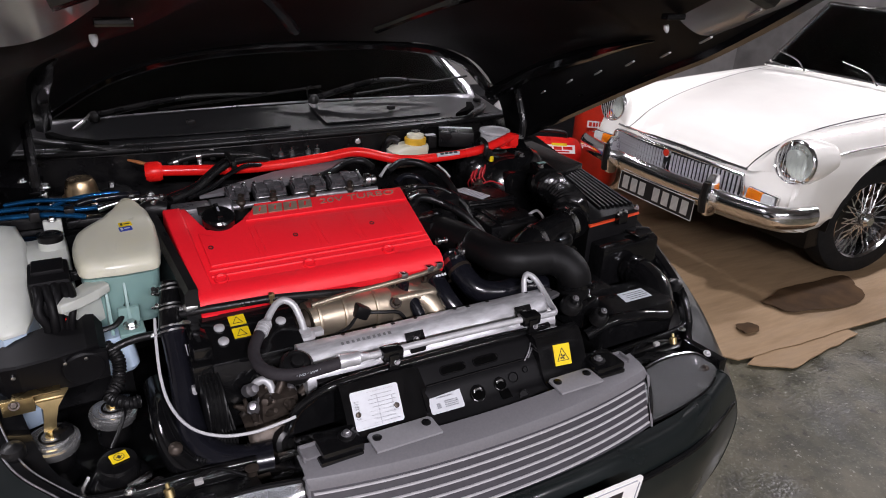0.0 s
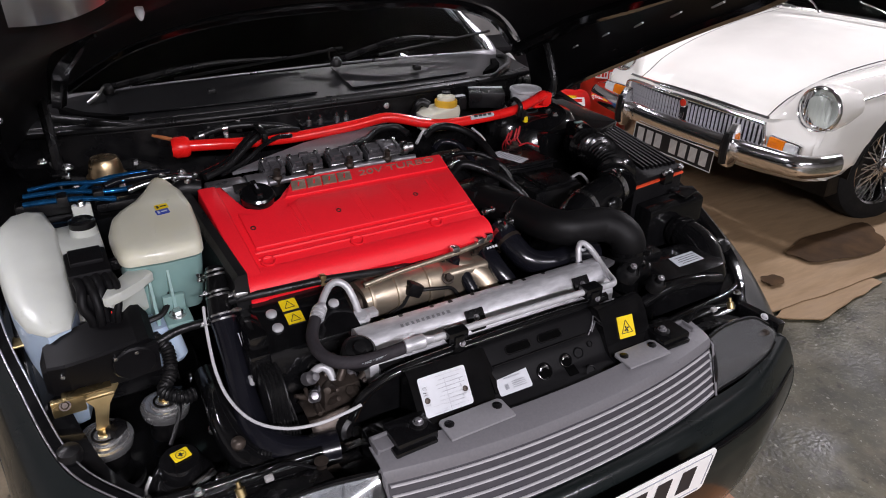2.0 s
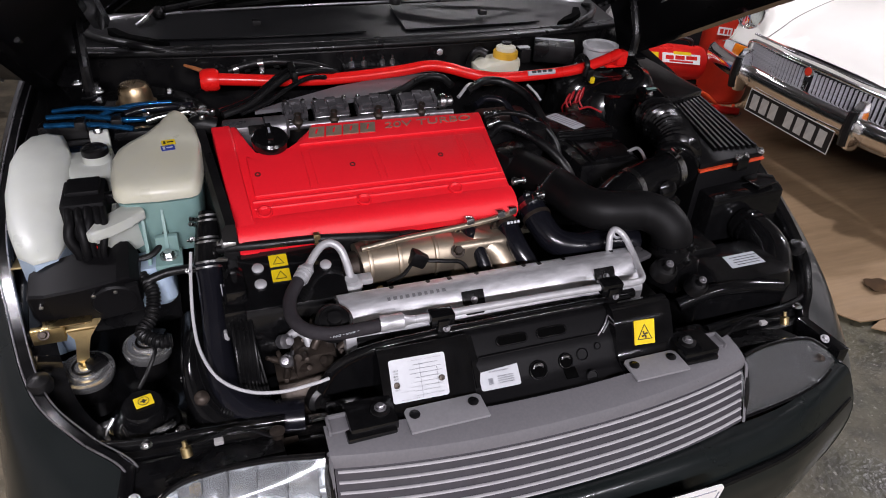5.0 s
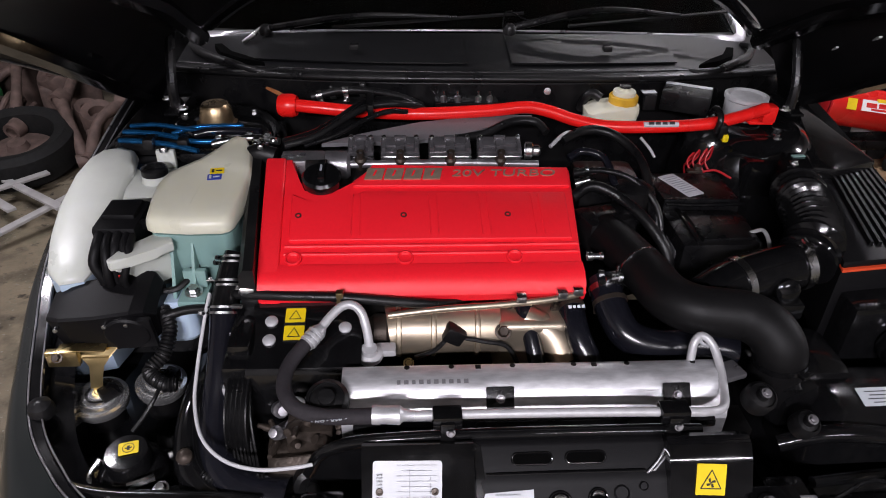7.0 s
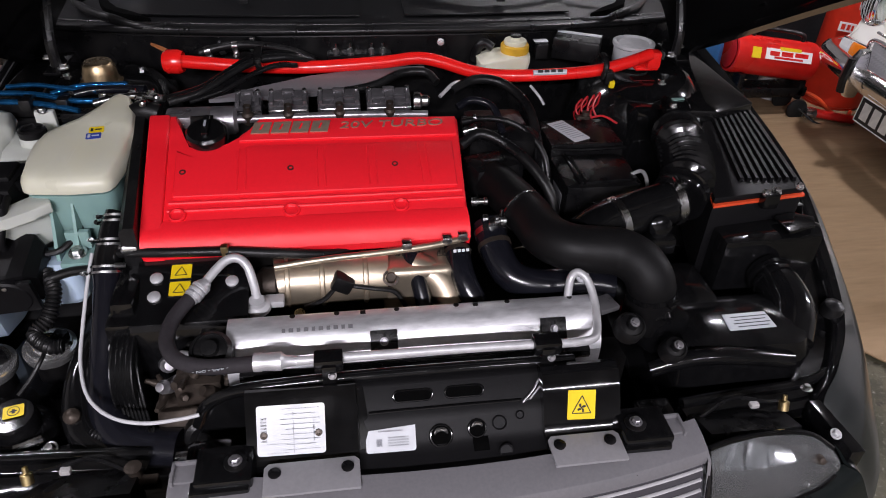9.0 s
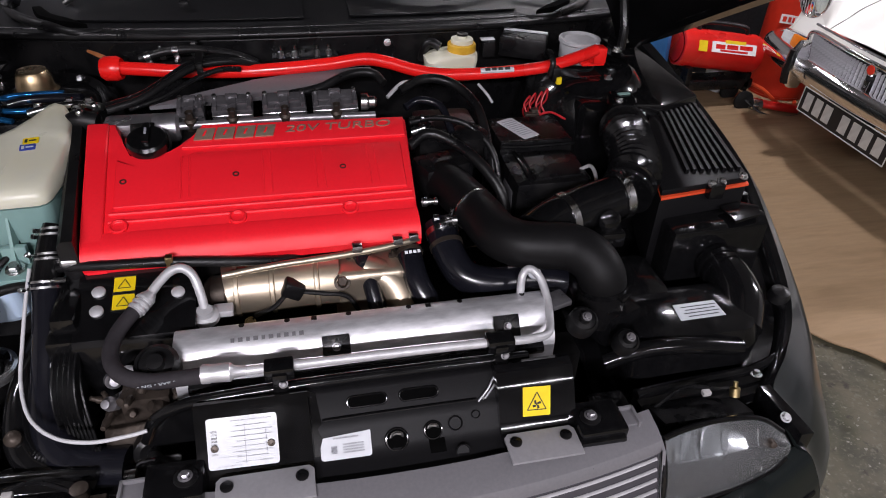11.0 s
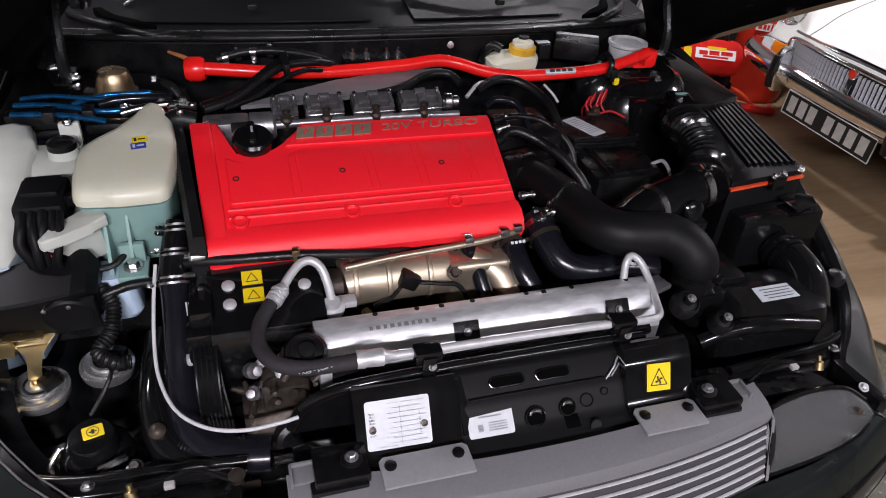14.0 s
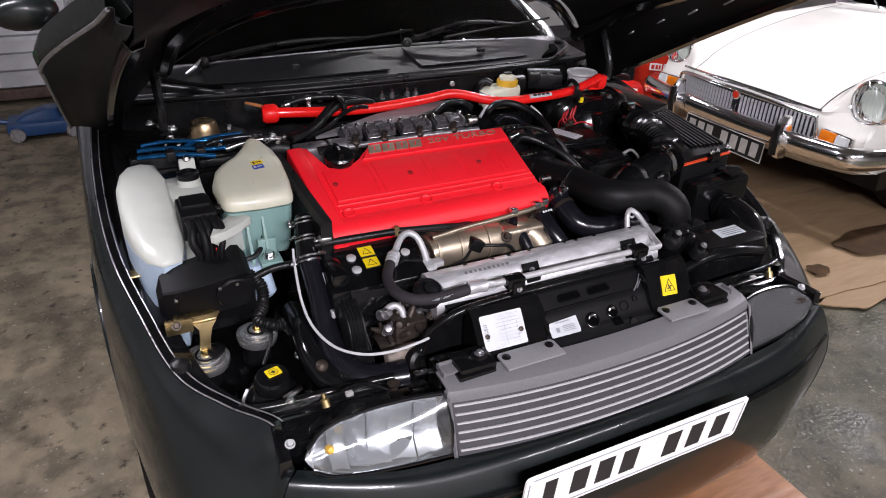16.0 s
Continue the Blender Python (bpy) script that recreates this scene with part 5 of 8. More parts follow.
for pts_, rr, mt in (([(-0.415, 0.175, 0.950), (-0.36, 0.200, 0.957), (-0.31, 0.245, 0.972), (-0.262, 0.283, 0.984), (-0.205, 0.300, 0.984), (-0.165, 0.318, 0.972), (-0.145, 0.345, 0.950)], 0.0072, "rubber"),
                     ([(-0.420, 0.195, 0.948), (-0.36, 0.222, 0.956), (-0.315, 0.262, 0.970), (-0.272, 0.305, 0.982), (-0.225, 0.325, 0.983), (-0.18, 0.340, 0.970), (-0.155, 0.365, 0.946)], 0.0075, "plastic_gloss"),
                     ([(-0.380, 0.185, 0.945), (-0.325, 0.212, 0.953), (-0.275, 0.252, 0.966), (-0.225, 0.278, 0.976), (-0.185, 0.298, 0.968)], 0.0050, "plastic")):
    part("wiring_loom", hose(pts_, rr, 12, 5), mt, car, "black wiring loom lying over the brace")
part("loom_clip", join(cbox((0.016, 0.052, 0.012), 0.003, Matrix.Translation((-0.258, 0.292, 0.992)) @ Matrix.Rotation(radians(10), 4, "X")), cbox((0.012, 0.014, 0.030), 0.003, Matrix.Translation((-0.256, 0.268, 0.980)))), "plastic_gloss", car, "black clip round the looms")
for pts_, rr in (([(-0.385, 0.395, 0.962), (-0.33, 0.398, 0.974), (-0.27, 0.390, 0.978), (-0.20, 0.366, 0.974), (-0.15, 0.340, 0.962)], 0.0085), ([(-0.36, 0.420, 0.955), (-0.30, 0.415, 0.966), (-0.22, 0.388, 0.970), (-0.17, 0.352, 0.960)], 0.0075)):
    h = part("heater_hose", hose(pts_, rr, 10, 5), "rubber", car, "thin black heater hose")
    for k in (0, 1):
        a, b = Vector(pts_[k]), Vector(pts_[k + 1])
        clamp(a.lerp(b, 0.3), b - a, rr, "steel", h, 0.012)
for x in (-0.105, -0.075, -0.030, -0.005):
    part("bulkhead_valve", join(lathe([(0.007, 0), (0.007, 0.010), (0.004, 0.012), (0.004, 0.022), (0, 0.022)], Matrix.Translation((x, 0.395, 0.955)), 12)), "steel", car)
part("valve_block", box(-0.125, 0.015, 0.380, 0.425, 0.925, 0.955, 0.005), "plastic_gloss", car, "black valve block with bright stubs")
part("bulkhead_plug", lathe([(0.008, 0), (0.008, 0.006), (0, 0.007)], aim((0.125, 0.428, 0.965), (0, -1, 0.2)), 14), "steel", car)

# fluid reservoir, modules and battery box
resv = part("fluid_reservoir", loft([rounded(a, b, c, d, 0.014, z) for a, b, c, d, z in ((0.205, 0.305, 0.345, 0.408, 0.90), (0.20, 0.312, 0.338, 0.410, 0.945), (0.225, 0.312, 0.340, 0.408, 0.956), (0.245, 0.312, 0.345, 0.402, 0.960))]), "tank", car, "cream brake fluid reservoir with a yellow band")
part("yellow_band", lathe([(0.030, 0), (0.031, 0.003), (0.031, 0.017), (0.029, 0.019), (0, 0.019)], Matrix.Translation((0.281, 0.374, 0.958)), 26), "amber_cap", resv)
part("cap", lathe([(0.024, 0), (0.025, 0.003), (0.024, 0.009), (0.012, 0.011), (0.011, 0.016), (0, 0.017)], Matrix.Translation((0.281, 0.374, 0.977)), 24), "tank", resv)
part("button", lathe([(0.012, 0), (0.012, 0.004), (0, 0.005)], Matrix.Translation((0.281, 0.374, 0.993)), 16), "plastic", resv)
part("plug", hose([(0.235, 0.385, 0.965), (0.218, 0.395, 0.972), (0.205, 0.40, 0.96), (0.20, 0.41, 0.93)], 0.010, 10, 4), "rubber", resv)
mod = part("control_module", move(box(-0.052, 0.052, -0.030, 0.030, -0.025, 0.020, 0.004), Matrix.Translation((0.436, 0.412, 0.955)) @ Matrix.Rotation(radians(-26), 4, "Z")), "plastic", car, "black control module with a pale edge")
part("edge_strip", move(box(-0.050, 0.050, 0.018, 0.030, 0.0205, 0.0225), Matrix.Translation((0.436, 0.412, 0.955)) @ Matrix.Rotation(radians(-26), 4, "Z")), "white_label", mod)
rel = part("relay", box(0.338, 0.366, 0.400, 0.428, 0.93, 0.965, 0.003), "plastic", car, "small black relay")
part("relay_top", box(0.336, 0.368, 0.412, 0.430, 0.9655, 0.9675, 0.0006), "white_label", rel)
bat = part("battery_box", box(0.302, 0.452, 0.100, 0.222, 0.66, 0.868, 0.008), "plastic", car, "black battery box with a white label")
part("front_half", box(0.296, 0.446, -0.030, 0.098, 0.64, 0.852, 0.012), "plastic", bat)
part("lid_ridge", box(0.300, 0.448, 0.0985, 0.108, 0.80, 0.872, 0.004), "plastic", bat)
part("lid_panel", prism([(0.312, 0.112), (0.442, 0.112), (0.444, 0.206), (0.436, 0.214), (0.318, 0.214), (0.310, 0.206)], 0.866, 0.8676, 0.0006), "plastic", bat)
part("lid_rib", box(0.322, 0.330, -0.022, 0.096, 0.848, 0.8565, 0.003), "plastic_gloss", bat)
part("front_lid", prism([(0.334, -0.020), (0.436, -0.014), (0.440, 0.060), (0.424, 0.084), (0.336, 0.084)], 0.850, 0.8575, 0.003), "plastic", bat)
part("lid_step", hose([(0.302, 0.094, 0.866), (0.36, 0.088, 0.866), (0.45, 0.092, 0.866)], 0.004, 8, 4), "plastic_gloss", bat)
part("label", decal(0.040, 0.092, basis((0.354, 0.164, 0.8685), (0.92, 0.38, 0), (-0.38, 0.92, 0)), 0.0006, 0.003), "white_label", bat)
part("label_print", bars([(0, 0.034 - k * 0.008, 0.028, 0.0025) for k in range(9)], basis((0.354, 0.164, 0.8688), (0.92, 0.38, 0), (-0.38, 0.92, 0)), 0.0004), "grey_ink", bat)
part("side_label", decal(0.055, 0.05, basis((0.2955, 0.02, 0.80), (0, -1, 0), (0, 0, 1)), 0.0006), "grille", bat)
part("cable", hose([(0.43, 0.005, 0.855), (0.445, -0.01, 0.868), (0.44, -0.05, 0.855), (0.41, -0.085, 0.83)], 0.0035, 8, 5), "alu_matt", bat)
for k in range(4):
    x, y = 0.392 + 0.013 * k, 0.232 + 0.004 * (k % 2)
    part("red_wire", hose([(x, y - 0.018, 0.872), (x - 0.006, y - 0.004, 0.890), (x + 0.008, y + 0.006, 0.904 + 0.004 * k), (x + 0.012, y + 0.016, 0.888), (x + 0.002, y + 0.022, 0.868), (x + 0.010, y + 0.03, 0.845)], 0.0021, 6, 5), "red_wire", car)
part("red_wire", hose([(0.415, 0.21, 0.875), (0.44, 0.205, 0.88), (0.465, 0.185, 0.872)], 0.0024, 6, 5), "red_wire", car, "loose red wire")
part("terminal", join(lathe([(0.009, 0), (0.008, 0.014), (0, 0.015)], Matrix.Translation((0.405, 0.215, 0.872)), 12), cbox((0.03, 0.014, 0.006), 0.002, Matrix.Translation((0.398, 0.212, 0.876)))), "cast", car)
for pts_, rr, mt in (([(0.115, 0.205, 0.945), (0.17, 0.235, 0.955), (0.225, 0.225, 0.948), (0.262, 0.170, 0.925), (0.268, 0.10, 0.89), (0.26, 0.03, 0.85)], 0.0095, "plastic"),
                     ([(0.118, 0.105, 0.925), (0.17, 0.112, 0.928), (0.23, 0.100, 0.915), (0.27, 0.06, 0.88), (0.28, 0.02, 0.82)], 0.006, "plastic"),
                     ([(0.11, 0.06, 0.90), (0.15, 0.075, 0.915), (0.20, 0.05, 0.900), (0.240, 0.0, 0.875), (0.268, -0.04, 0.83), (0.275, -0.06, 0.74)], 0.0105, "plastic"),
                     ([(0.12, 0.16, 0.93), (0.15, 0.17, 0.94), (0.19, 0.155, 0.93), (0.20, 0.10, 0.90)], 0.0075, "silicone"),
                     ([(0.09, 0.19, 0.94), (0.12, 0.215, 0.955), (0.15, 0.25, 0.945)], 0.004, "alu_matt"),
                     ([(0.29, 0.255, 0.93), (0.305, 0.235, 0.915), (0.315, 0.225, 0.90)], 0.003, "alu_matt")):
    part("engine_hose", hose(pts_, rr, 12, 5), mt, car, "black hose behind the engine" if mt != "alu_matt" else "thin bright cable")
part("ignition_module", join(cbox((0.12, 0.10, 0.08), 0.015, Matrix.Translation((0.20, 0.17, 0.86))), cbox((0.10, 0.07, 0.06), 0.012, Matrix.Translation((0.17, 0.04, 0.85)) @ Matrix.Rotation(0.3, 4, "Z")), lathe([(0.035, 0), (0.035, 0.06), (0.02, 0.07), (0, 0.07)], Matrix.Translation((0.235, 0.10, 0.84)), 20)), "plastic", car, "black plastic engine gear")
for q, w in (((0.122, 0.112, 0.925), (1, 0, 0.2)), ((0.120, 0.085, 0.915), (1, 0, 0.3)), ((0.108, -0.085, 0.868), (1, 0, 0)), ((0.122, -0.115, 0.852), (1, -0.1, 0)), ((0.135, -0.118, 0.850), (1, -0.1, 0))):
    part("pipe_stub", lathe([(0.008, 0), (0.008, 0.008), (0.005, 0.010), (0.005, 0.020), (0.007, 0.021), (0.007, 0.026), (0, 0.026)], aim(q, w), 12), "steel", car)

# charge pipe, intake pipe, bellows, air filter
big = part("charge_hose", hose([(0.165, 0.020, 0.845), (0.178, -0.020, 0.850), (0.203, -0.106, 0.850), (0.217, -0.172, 0.850), (0.245, -0.205, 0.850), (0.283, -0.217, 0.850), (0.324, -0.228, 0.850), (0.350, -0.250, 0.842), (0.364, -0.268, 0.822), (0.372, -0.268, 0.79), (0.374, -0.262, 0.73)], 0.0385, 24, 6), "matt_hose", car, "thick matt black charge air hose")
clamp((0.199, -0.094, 0.850), (0.3, -1, 0.0), 0.0386, "steel", big, 0.003)
clamp((0.371, -0.269, 0.800), (0.15, -0.05, -1), 0.039, "plastic_gloss", big, 0.010)
ip = part("intake_pipe", hose([(0.285, -0.165, 0.835), (0.330, -0.142, 0.846), (0.400, -0.124, 0.858), (0.468, -0.112, 0.868)], 0.039, 20, 5), "plastic_gloss", car, "black intake pipe between steel clips")
clamp((0.349, -0.136, 0.849), (1, 0.3, 0.16), 0.040, "steel", ip, 0.013)
clamp((0.456, -0.114, 0.866), (1, 0.18, 0.14), 0.041, "steel", ip, 0.015)
part("resonator", join(lathe([(0.020, 0), (0.020, 0.014), (0.014, 0.018), (0, 0.018)], aim((0.415, -0.160, 0.850), (0, -1, 0.3)), 18), cbox((0.05, 0.03, 0.03), 0.006, Matrix.Translation((0.42, -0.17, 0.820)))), "plastic_gloss", ip)
part("intake_bellows", hose([(0.466, -0.112, 0.868), (0.498, -0.075, 0.884), (0.520, -0.020, 0.892), (0.535, 0.040, 0.895), (0.552, 0.095, 0.888)], 0.043, 24, 6, 0.0062, 0.0155), "plastic_gloss", car, "ribbed black intake bellows")
am = part("airflow_meter", join(hose([(0.552, 0.095, 0.888), (0.562, 0.14, 0.880), (0.590, 0.185, 0.862)], 0.034, 18, 4), cbox((0.05, 0.07, 0.03), 0.006, Matrix.Translation((0.565, 0.145, 0.918)) @ Matrix.Rotation(-0.3, 4, "Z"))), "plastic_gloss", car, "black air flow meter with a green mark")
part("green_mark", cbox((0.026, 0.010, 0.002), 0.0008, Matrix.Translation((0.572, 0.158, 0.9345)) @ Matrix.Rotation(0.1, 4, "Z")), "coolant", am)
for q in ((0.548, 0.128, 0.934), (0.60, 0.12, 0.905), (0.61, 0.185, 0.905)):
    bolt(q, (0.2, -0.2, 1), 0.006, "steel", am)
fb = [(0.545, -0.102), (0.738, -0.078), (0.806, 0.232), (0.722, 0.292), (0.612, 0.110)]
afb = part("air_filter_box", join(prism(fb, 0.68, 0.840, 0.008), prism([(x * 0.995 + 0.003, y * 0.99) for x, y in fb], 0.846, 0.860, 0.006)), "matt_black", car, "ribbed black air filter box with a red seal")
part("red_seal", prism([(x * 1.002, y * 1.02 - 0.0005) for x, y in fb], 0.8405, 0.8455, 0.001), "orange_trim", afb)
for k in range(8):
    f = k / 7
    a = Vector((0.622 + 0.104 * f, -0.050 - 0.006 * f, 0.861))
    b = Vector((0.712 + 0.078 * f, 0.275 - 0.040 * f, 0.861))
    part("rib", loft([[p + Vector((dx, 0, dz)) for dx, dz in ((-0.0042, -0.002), (-0.0030, 0.0075), (0.0030, 0.0075), (0.0042, -0.002))] for p in (a, a.lerp(b, 0.02), a.lerp(b, 0.98), b)]), "matt_black", afb)
part("front_clip", cbox((0.030, 0.018, 0.03), 0.004, Matrix.Translation((0.655, -0.100, 0.850))), "plastic_gloss", afb)
for x in (0.645, 0.668, 0.720):
    bolt((x, -0.100 + (x - 0.645) * 0.25, 0.864), (0, -0.5, 1), 0.006, "steel", afb)
part("filter_lower", prism([(0.56, -0.155), (0.755, -0.150), (0.775, -0.105), (0.74, -0.075), (0.56, -0.095)], 0.60, 0.800, 0.014), "plastic_gloss", afb)
wire_b = part("lidded_flap", prism([(0.68, -0.150), (0.740, -0.135), (0.755, -0.105), (0.72, -0.085), (0.68, -0.095)], 0.806, 0.812, 0.002), "plastic_gloss", afb)

# right front corner: intake snorkel with a silver label
sn = part("intake_snorkel", join(loft([rounded(a, b, c, d, 0.03, z) for a, b, c, d, z in ((0.420, 0.640, -0.345, -0.200, 0.60), (0.415, 0.650, -0.348, -0.205, 0.70), (0.425, 0.640, -0.340, -0.215, 0.728), (0.45, 0.62, -0.325, -0.235, 0.735))]), hose([(0.630, -0.30, 0.690), (0.652, -0.255, 0.715), (0.655, -0.205, 0.730), (0.650, -0.155, 0.735)], [0.040, 0.042, 0.040, 0.036], 18, 5)), "plastic_gloss", car, "black intake snorkel with a silver label")
for y in (-0.190, -0.172):
    part("collar", lathe([(0.037, -0.004), (0.041, -0.004), (0.041, 0.004), (0.037, 0.004)], aim((0.654, y, 0.733), (0, 1, 0.12)), 24), "plastic_gloss", sn)
lm = basis((0.552, -0.290, 0.7362), (1, 0.02, 0), (0.0, 0.9, 0.1))
part("label", move(prism([(-0.046, -0.018), (0.038, -0.018), (0.034, 0.018), (-0.044, 0.018)], 0.0, 0.0008), lm), "grey_label", sn)
part("label_print", bars([(0, 0.010 - k * 0.007, 0.066 - 0.01 * (k % 2), 0.0016) for k in range(4)], lm, 0.0004), "ink", sn)
part("front_pipe", hose([(0.36, -0.345, 0.70), (0.42, -0.352, 0.725), (0.50, -0.356, 0.725), (0.60, -0.35, 0.70)], 0.014, 12, 5), "plastic_gloss", car, "glossy black pipe in the front corner")
for q, r_ in (((0.312, -0.330, 0.775), 0.023), ((0.385, -0.345, 0.735), 0.020)):
    mt = part("rubber_mount", lathe([(r_, 0), (r_, 0.020), (r_ * 0.8, 0.026), (r_ * 0.78, 0.022), (r_ * 0.4, 0.024), (r_ * 0.38, 0.034), (0, 0.035)], aim(q, (0, -0.5, 1)), 24), "rubber", car, "round black rubber mount")
    bolt(Vector(q) + Vector((0, -0.017, 0.032)), (0, -0.5, 1), 0.005, "rail", mt)
part("corner_gear", join(cbox((0.10, 0.12, 0.10), 0.02, Matrix.Translation((0.47, -0.19, 0.70))), cbox((0.08, 0.08, 0.07), 0.02, Matrix.Translation((0.40, -0.26, 0.72)) @ Matrix.Rotation(0.4, 4, "Z")), hose([(0.36, -0.20, 0.80), (0.38, -0.25, 0.79), (0.385, -0.30, 0.76)], 0.018, 12, 4)), "plastic_gloss", car)

# radiator top tank, mounts and air-conditioning pipe
sec = [(-0.262, 0.690), (-0.262, 0.788), (-0.266, 0.799), (-0.274, 0.803), (-0.298, 0.803), (-0.308, 0.799), (-0.316, 0.790), (-0.336, 0.768), (-0.340, 0.755), (-0.340, 0.690)]
rad = part("radiator_tank", loft([[(x, y, z) for y, z in sec] for x in (-0.287, -0.284, 0.266, 0.270)]), "alu", car, "polished aluminium radiator top tank")
for x in (-0.194, -0.129, -0.090, -0.039, 0.052, 0.082, 0.132, 0.232):
    # Flat dark pieces stand in for the shaded depth of the holes.
    part("rivet_hole", lathe([(0.0042, 0), (0.0042, 0.0008), (0, 0.0008)], aim((x, -0.2745, 0.8028), (0, 0, 1)), 12) if x not in (-0.09, 0.082) else cbox((0.008, 0.008, 0.001), 0.0002, Matrix.Translation((x, -0.276, 0.8032))), "void", rad)
part("maker_plate", bars([(-0.048 + k * 0.0107, 0, 0.0050 + 0.0015 * (k % 2), 0.0065) for k in range(10)], basis((-0.158, -0.3030, 0.8008), (1, 0, 0), (0, 0.93, 0.37)), 0.0005), "grille", rad)
for x in (-0.062, 0.195):
    br = part("tank_bracket", join(cbox((0.040, 0.034, 0.004), 0.0015, aim((x, -0.324, 0.785), (0, -0.75, 0.66))), cbox((0.034, 0.010, 0.020), 0.002, Matrix.Translation((x, -0.332, 0.765)))), "plastic", rad, "black bracket on the radiator tank")
    bolt((x, -0.326, 0.787), (0, -0.75, 0.66), 0.0042, "rail", br)
part("shroud_lip", hose([(-0.27, -0.338, 0.752), (0.0, -0.345, 0.750), (0.25, -0.340, 0.750)], 0.010, 8, 4), "plastic", rad)
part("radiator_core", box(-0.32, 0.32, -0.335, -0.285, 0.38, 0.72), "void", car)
mt = part("rubber_mount", lathe([(0.030, 0), (0.030, 0.020), (0.024, 0.026), (0.023, 0.022), (0.012, 0.024), (0.011, 0.034), (0, 0.035)], aim((-0.304, -0.326, 0.785), (0, -0.5, 1)), 24), "rubber", car, "round black rubber mount")
acp = part("aircon_pipe", hose([(-0.185, -0.378, 0.813), (-0.10, -0.377, 0.812), (0.05, -0.379, 0.812), (0.162, -0.381, 0.811), (0.215, -0.378, 0.806), (0.247, -0.360, 0.796), (0.262, -0.325, 0.794), (0.268, -0.29, 0.805), (0.263, -0.262, 0.824), (0.248, -0.252, 0.834), (0.236, -0.258, 0.826), (0.232, -0.268, 0.80)], 0.0064, 14, 6), "alu_matt", car, "matt aluminium air-conditioning pipe")
part("hose_section", hose([(-0.232, -0.378, 0.815), (-0.262, -0.372, 0.808), (-0.310, -0.364, 0.802), (-0.348, -0.346, 0.802), (-0.366, -0.312, 0.805), (-0.363, -0.272, 0.810), (-0.345, -0.240, 0.818), (-0.334, -0.228, 0.822)], 0.0110, 16, 6), "pressure_hose", acp, "thick grey-black rubber pressure hose")
part("ferrule", hose([(-0.241, -0.3772, 0.8155), (-0.231, -0.3778, 0.8156), (-0.229, -0.3778, 0.8156), (-0.205, -0.378, 0.8148), (-0.200, -0.378, 0.8146), (-0.185, -0.378, 0.813)], [0.0128, 0.0132, 0.0120, 0.0130, 0.0085, 0.0066], 16, 2, straight=True), "alu", acp)
part("ferrule", hose([(-0.342, -0.238, 0.8195), (-0.335, -0.229, 0.8215), (-0.331, -0.224, 0.823), (-0.325, -0.217, 0.826), (-0.320, -0.210, 0.829)], [0.0118, 0.0128, 0.0114, 0.0126, 0.0075], 16, 2, straight=True), "alu", acp)
for d in (0.0, 0.006, 0.012):
    part("ring", lathe([(0.0108, -0.002), (0.0134, -0.002), (0.0134, 0.002), (0.0108, 0.002)], aim((-0.338 + d * 0.75, -0.233 + d, 0.8205 + d * 0.4), (0.6, 0.75, 0.3)), 20), "alu_matt", acp)
part("bend", hose([(-0.322, -0.212, 0.828), (-0.308, -0.196, 0.838), (-0.292, -0.183, 0.846), (-0.276, -0.180, 0.847), (-0.262, -0.188, 0.838), (-0.254, -0.202, 0.815), (-0.250, -0.214, 0.788)], 0.0070, 14, 6), "alu_matt", acp)
part("foot", join(lathe([(0.020, 0), (0.020, 0.008), (0.013, 0.012), (0.012, 0.020), (0, 0.020)], aim((-0.250, -0.216, 0.775), (0, -0.2, 1)), 18), cbox((0.030, 0.022, 0.012), 0.003, Matrix.Translation((-0.225, -0.205, 0.778)))), "alu_matt", acp)
part("hose_print", letters("- WP 35 BAR - DN -", 0.0085, basis((-0.285, -0.3800, 0.8105), (-1, -0.14, 0.08), (0, 0.30, -0.90)), 0.0003), "grey_label", acp, "pale printed marking on the hose", False)
for x in (-0.142, 0.165):
    pc = part("pipe_clip", join(cbox((0.040, 0.026, 0.022), 0.004, Matrix.Translation((x, -0.381, 0.811))), cbox((0.02, 0.012, 0.05), 0.003, Matrix.Translation((x, -0.392, 0.790)))), "plastic_gloss", acp, "black pipe clip")
    bolt((x + 0.004, -0.398, 0.800), (0, -0.9, 0.4), 0.004, "rail", pc)

# heat shield, turbo pipes, front of the engine
hs = part("heat_shield", hose([(-0.222, -0.150, 0.770), (-0.20, -0.148, 0.772), (-0.15, -0.147, 0.772), (-0.08, -0.146, 0.772), (-0.045, -0.146, 0.770)], 0.042, 22, 4), "shield", car, "bronze-coloured exhaust heat shield")
for x in (-0.205, -0.150, -0.080):
    part("band", lathe([(0.0415, -0.0045), (0.0450, -0.0030), (0.0456, 0.0), (0.0450, 0.0030), (0.0415, 0.0045)], aim((x, -0.1475, 0.772), (1, 0, 0)), 28), "shield", hs)
part("manifold", join(box(-0.05, 0.065, -0.185, -0.110, 0.70, 0.805, 0.014, 3), hose([(0.0, -0.15, 0.79), (0.04, -0.17, 0.775), (0.06, -0.20, 0.74)], 0.026, 14, 4)), "shield", hs)
bolt((-0.040, -0.184, 0.792), (0, -0.7, 0.7), 0.009, "cast", hs)
bolt((-0.190, -0.190, 0.735), (0, -0.7, 0.7), 0.006, "zinc", hs)
part("cast_end", lathe([(0.022, -0.03), (0.030, -0.02), (0.030, 0), (0.040, 0.004)], aim((-0.225, -0.150, 0.768), (1, 0, 0)), 20), "cast", hs)
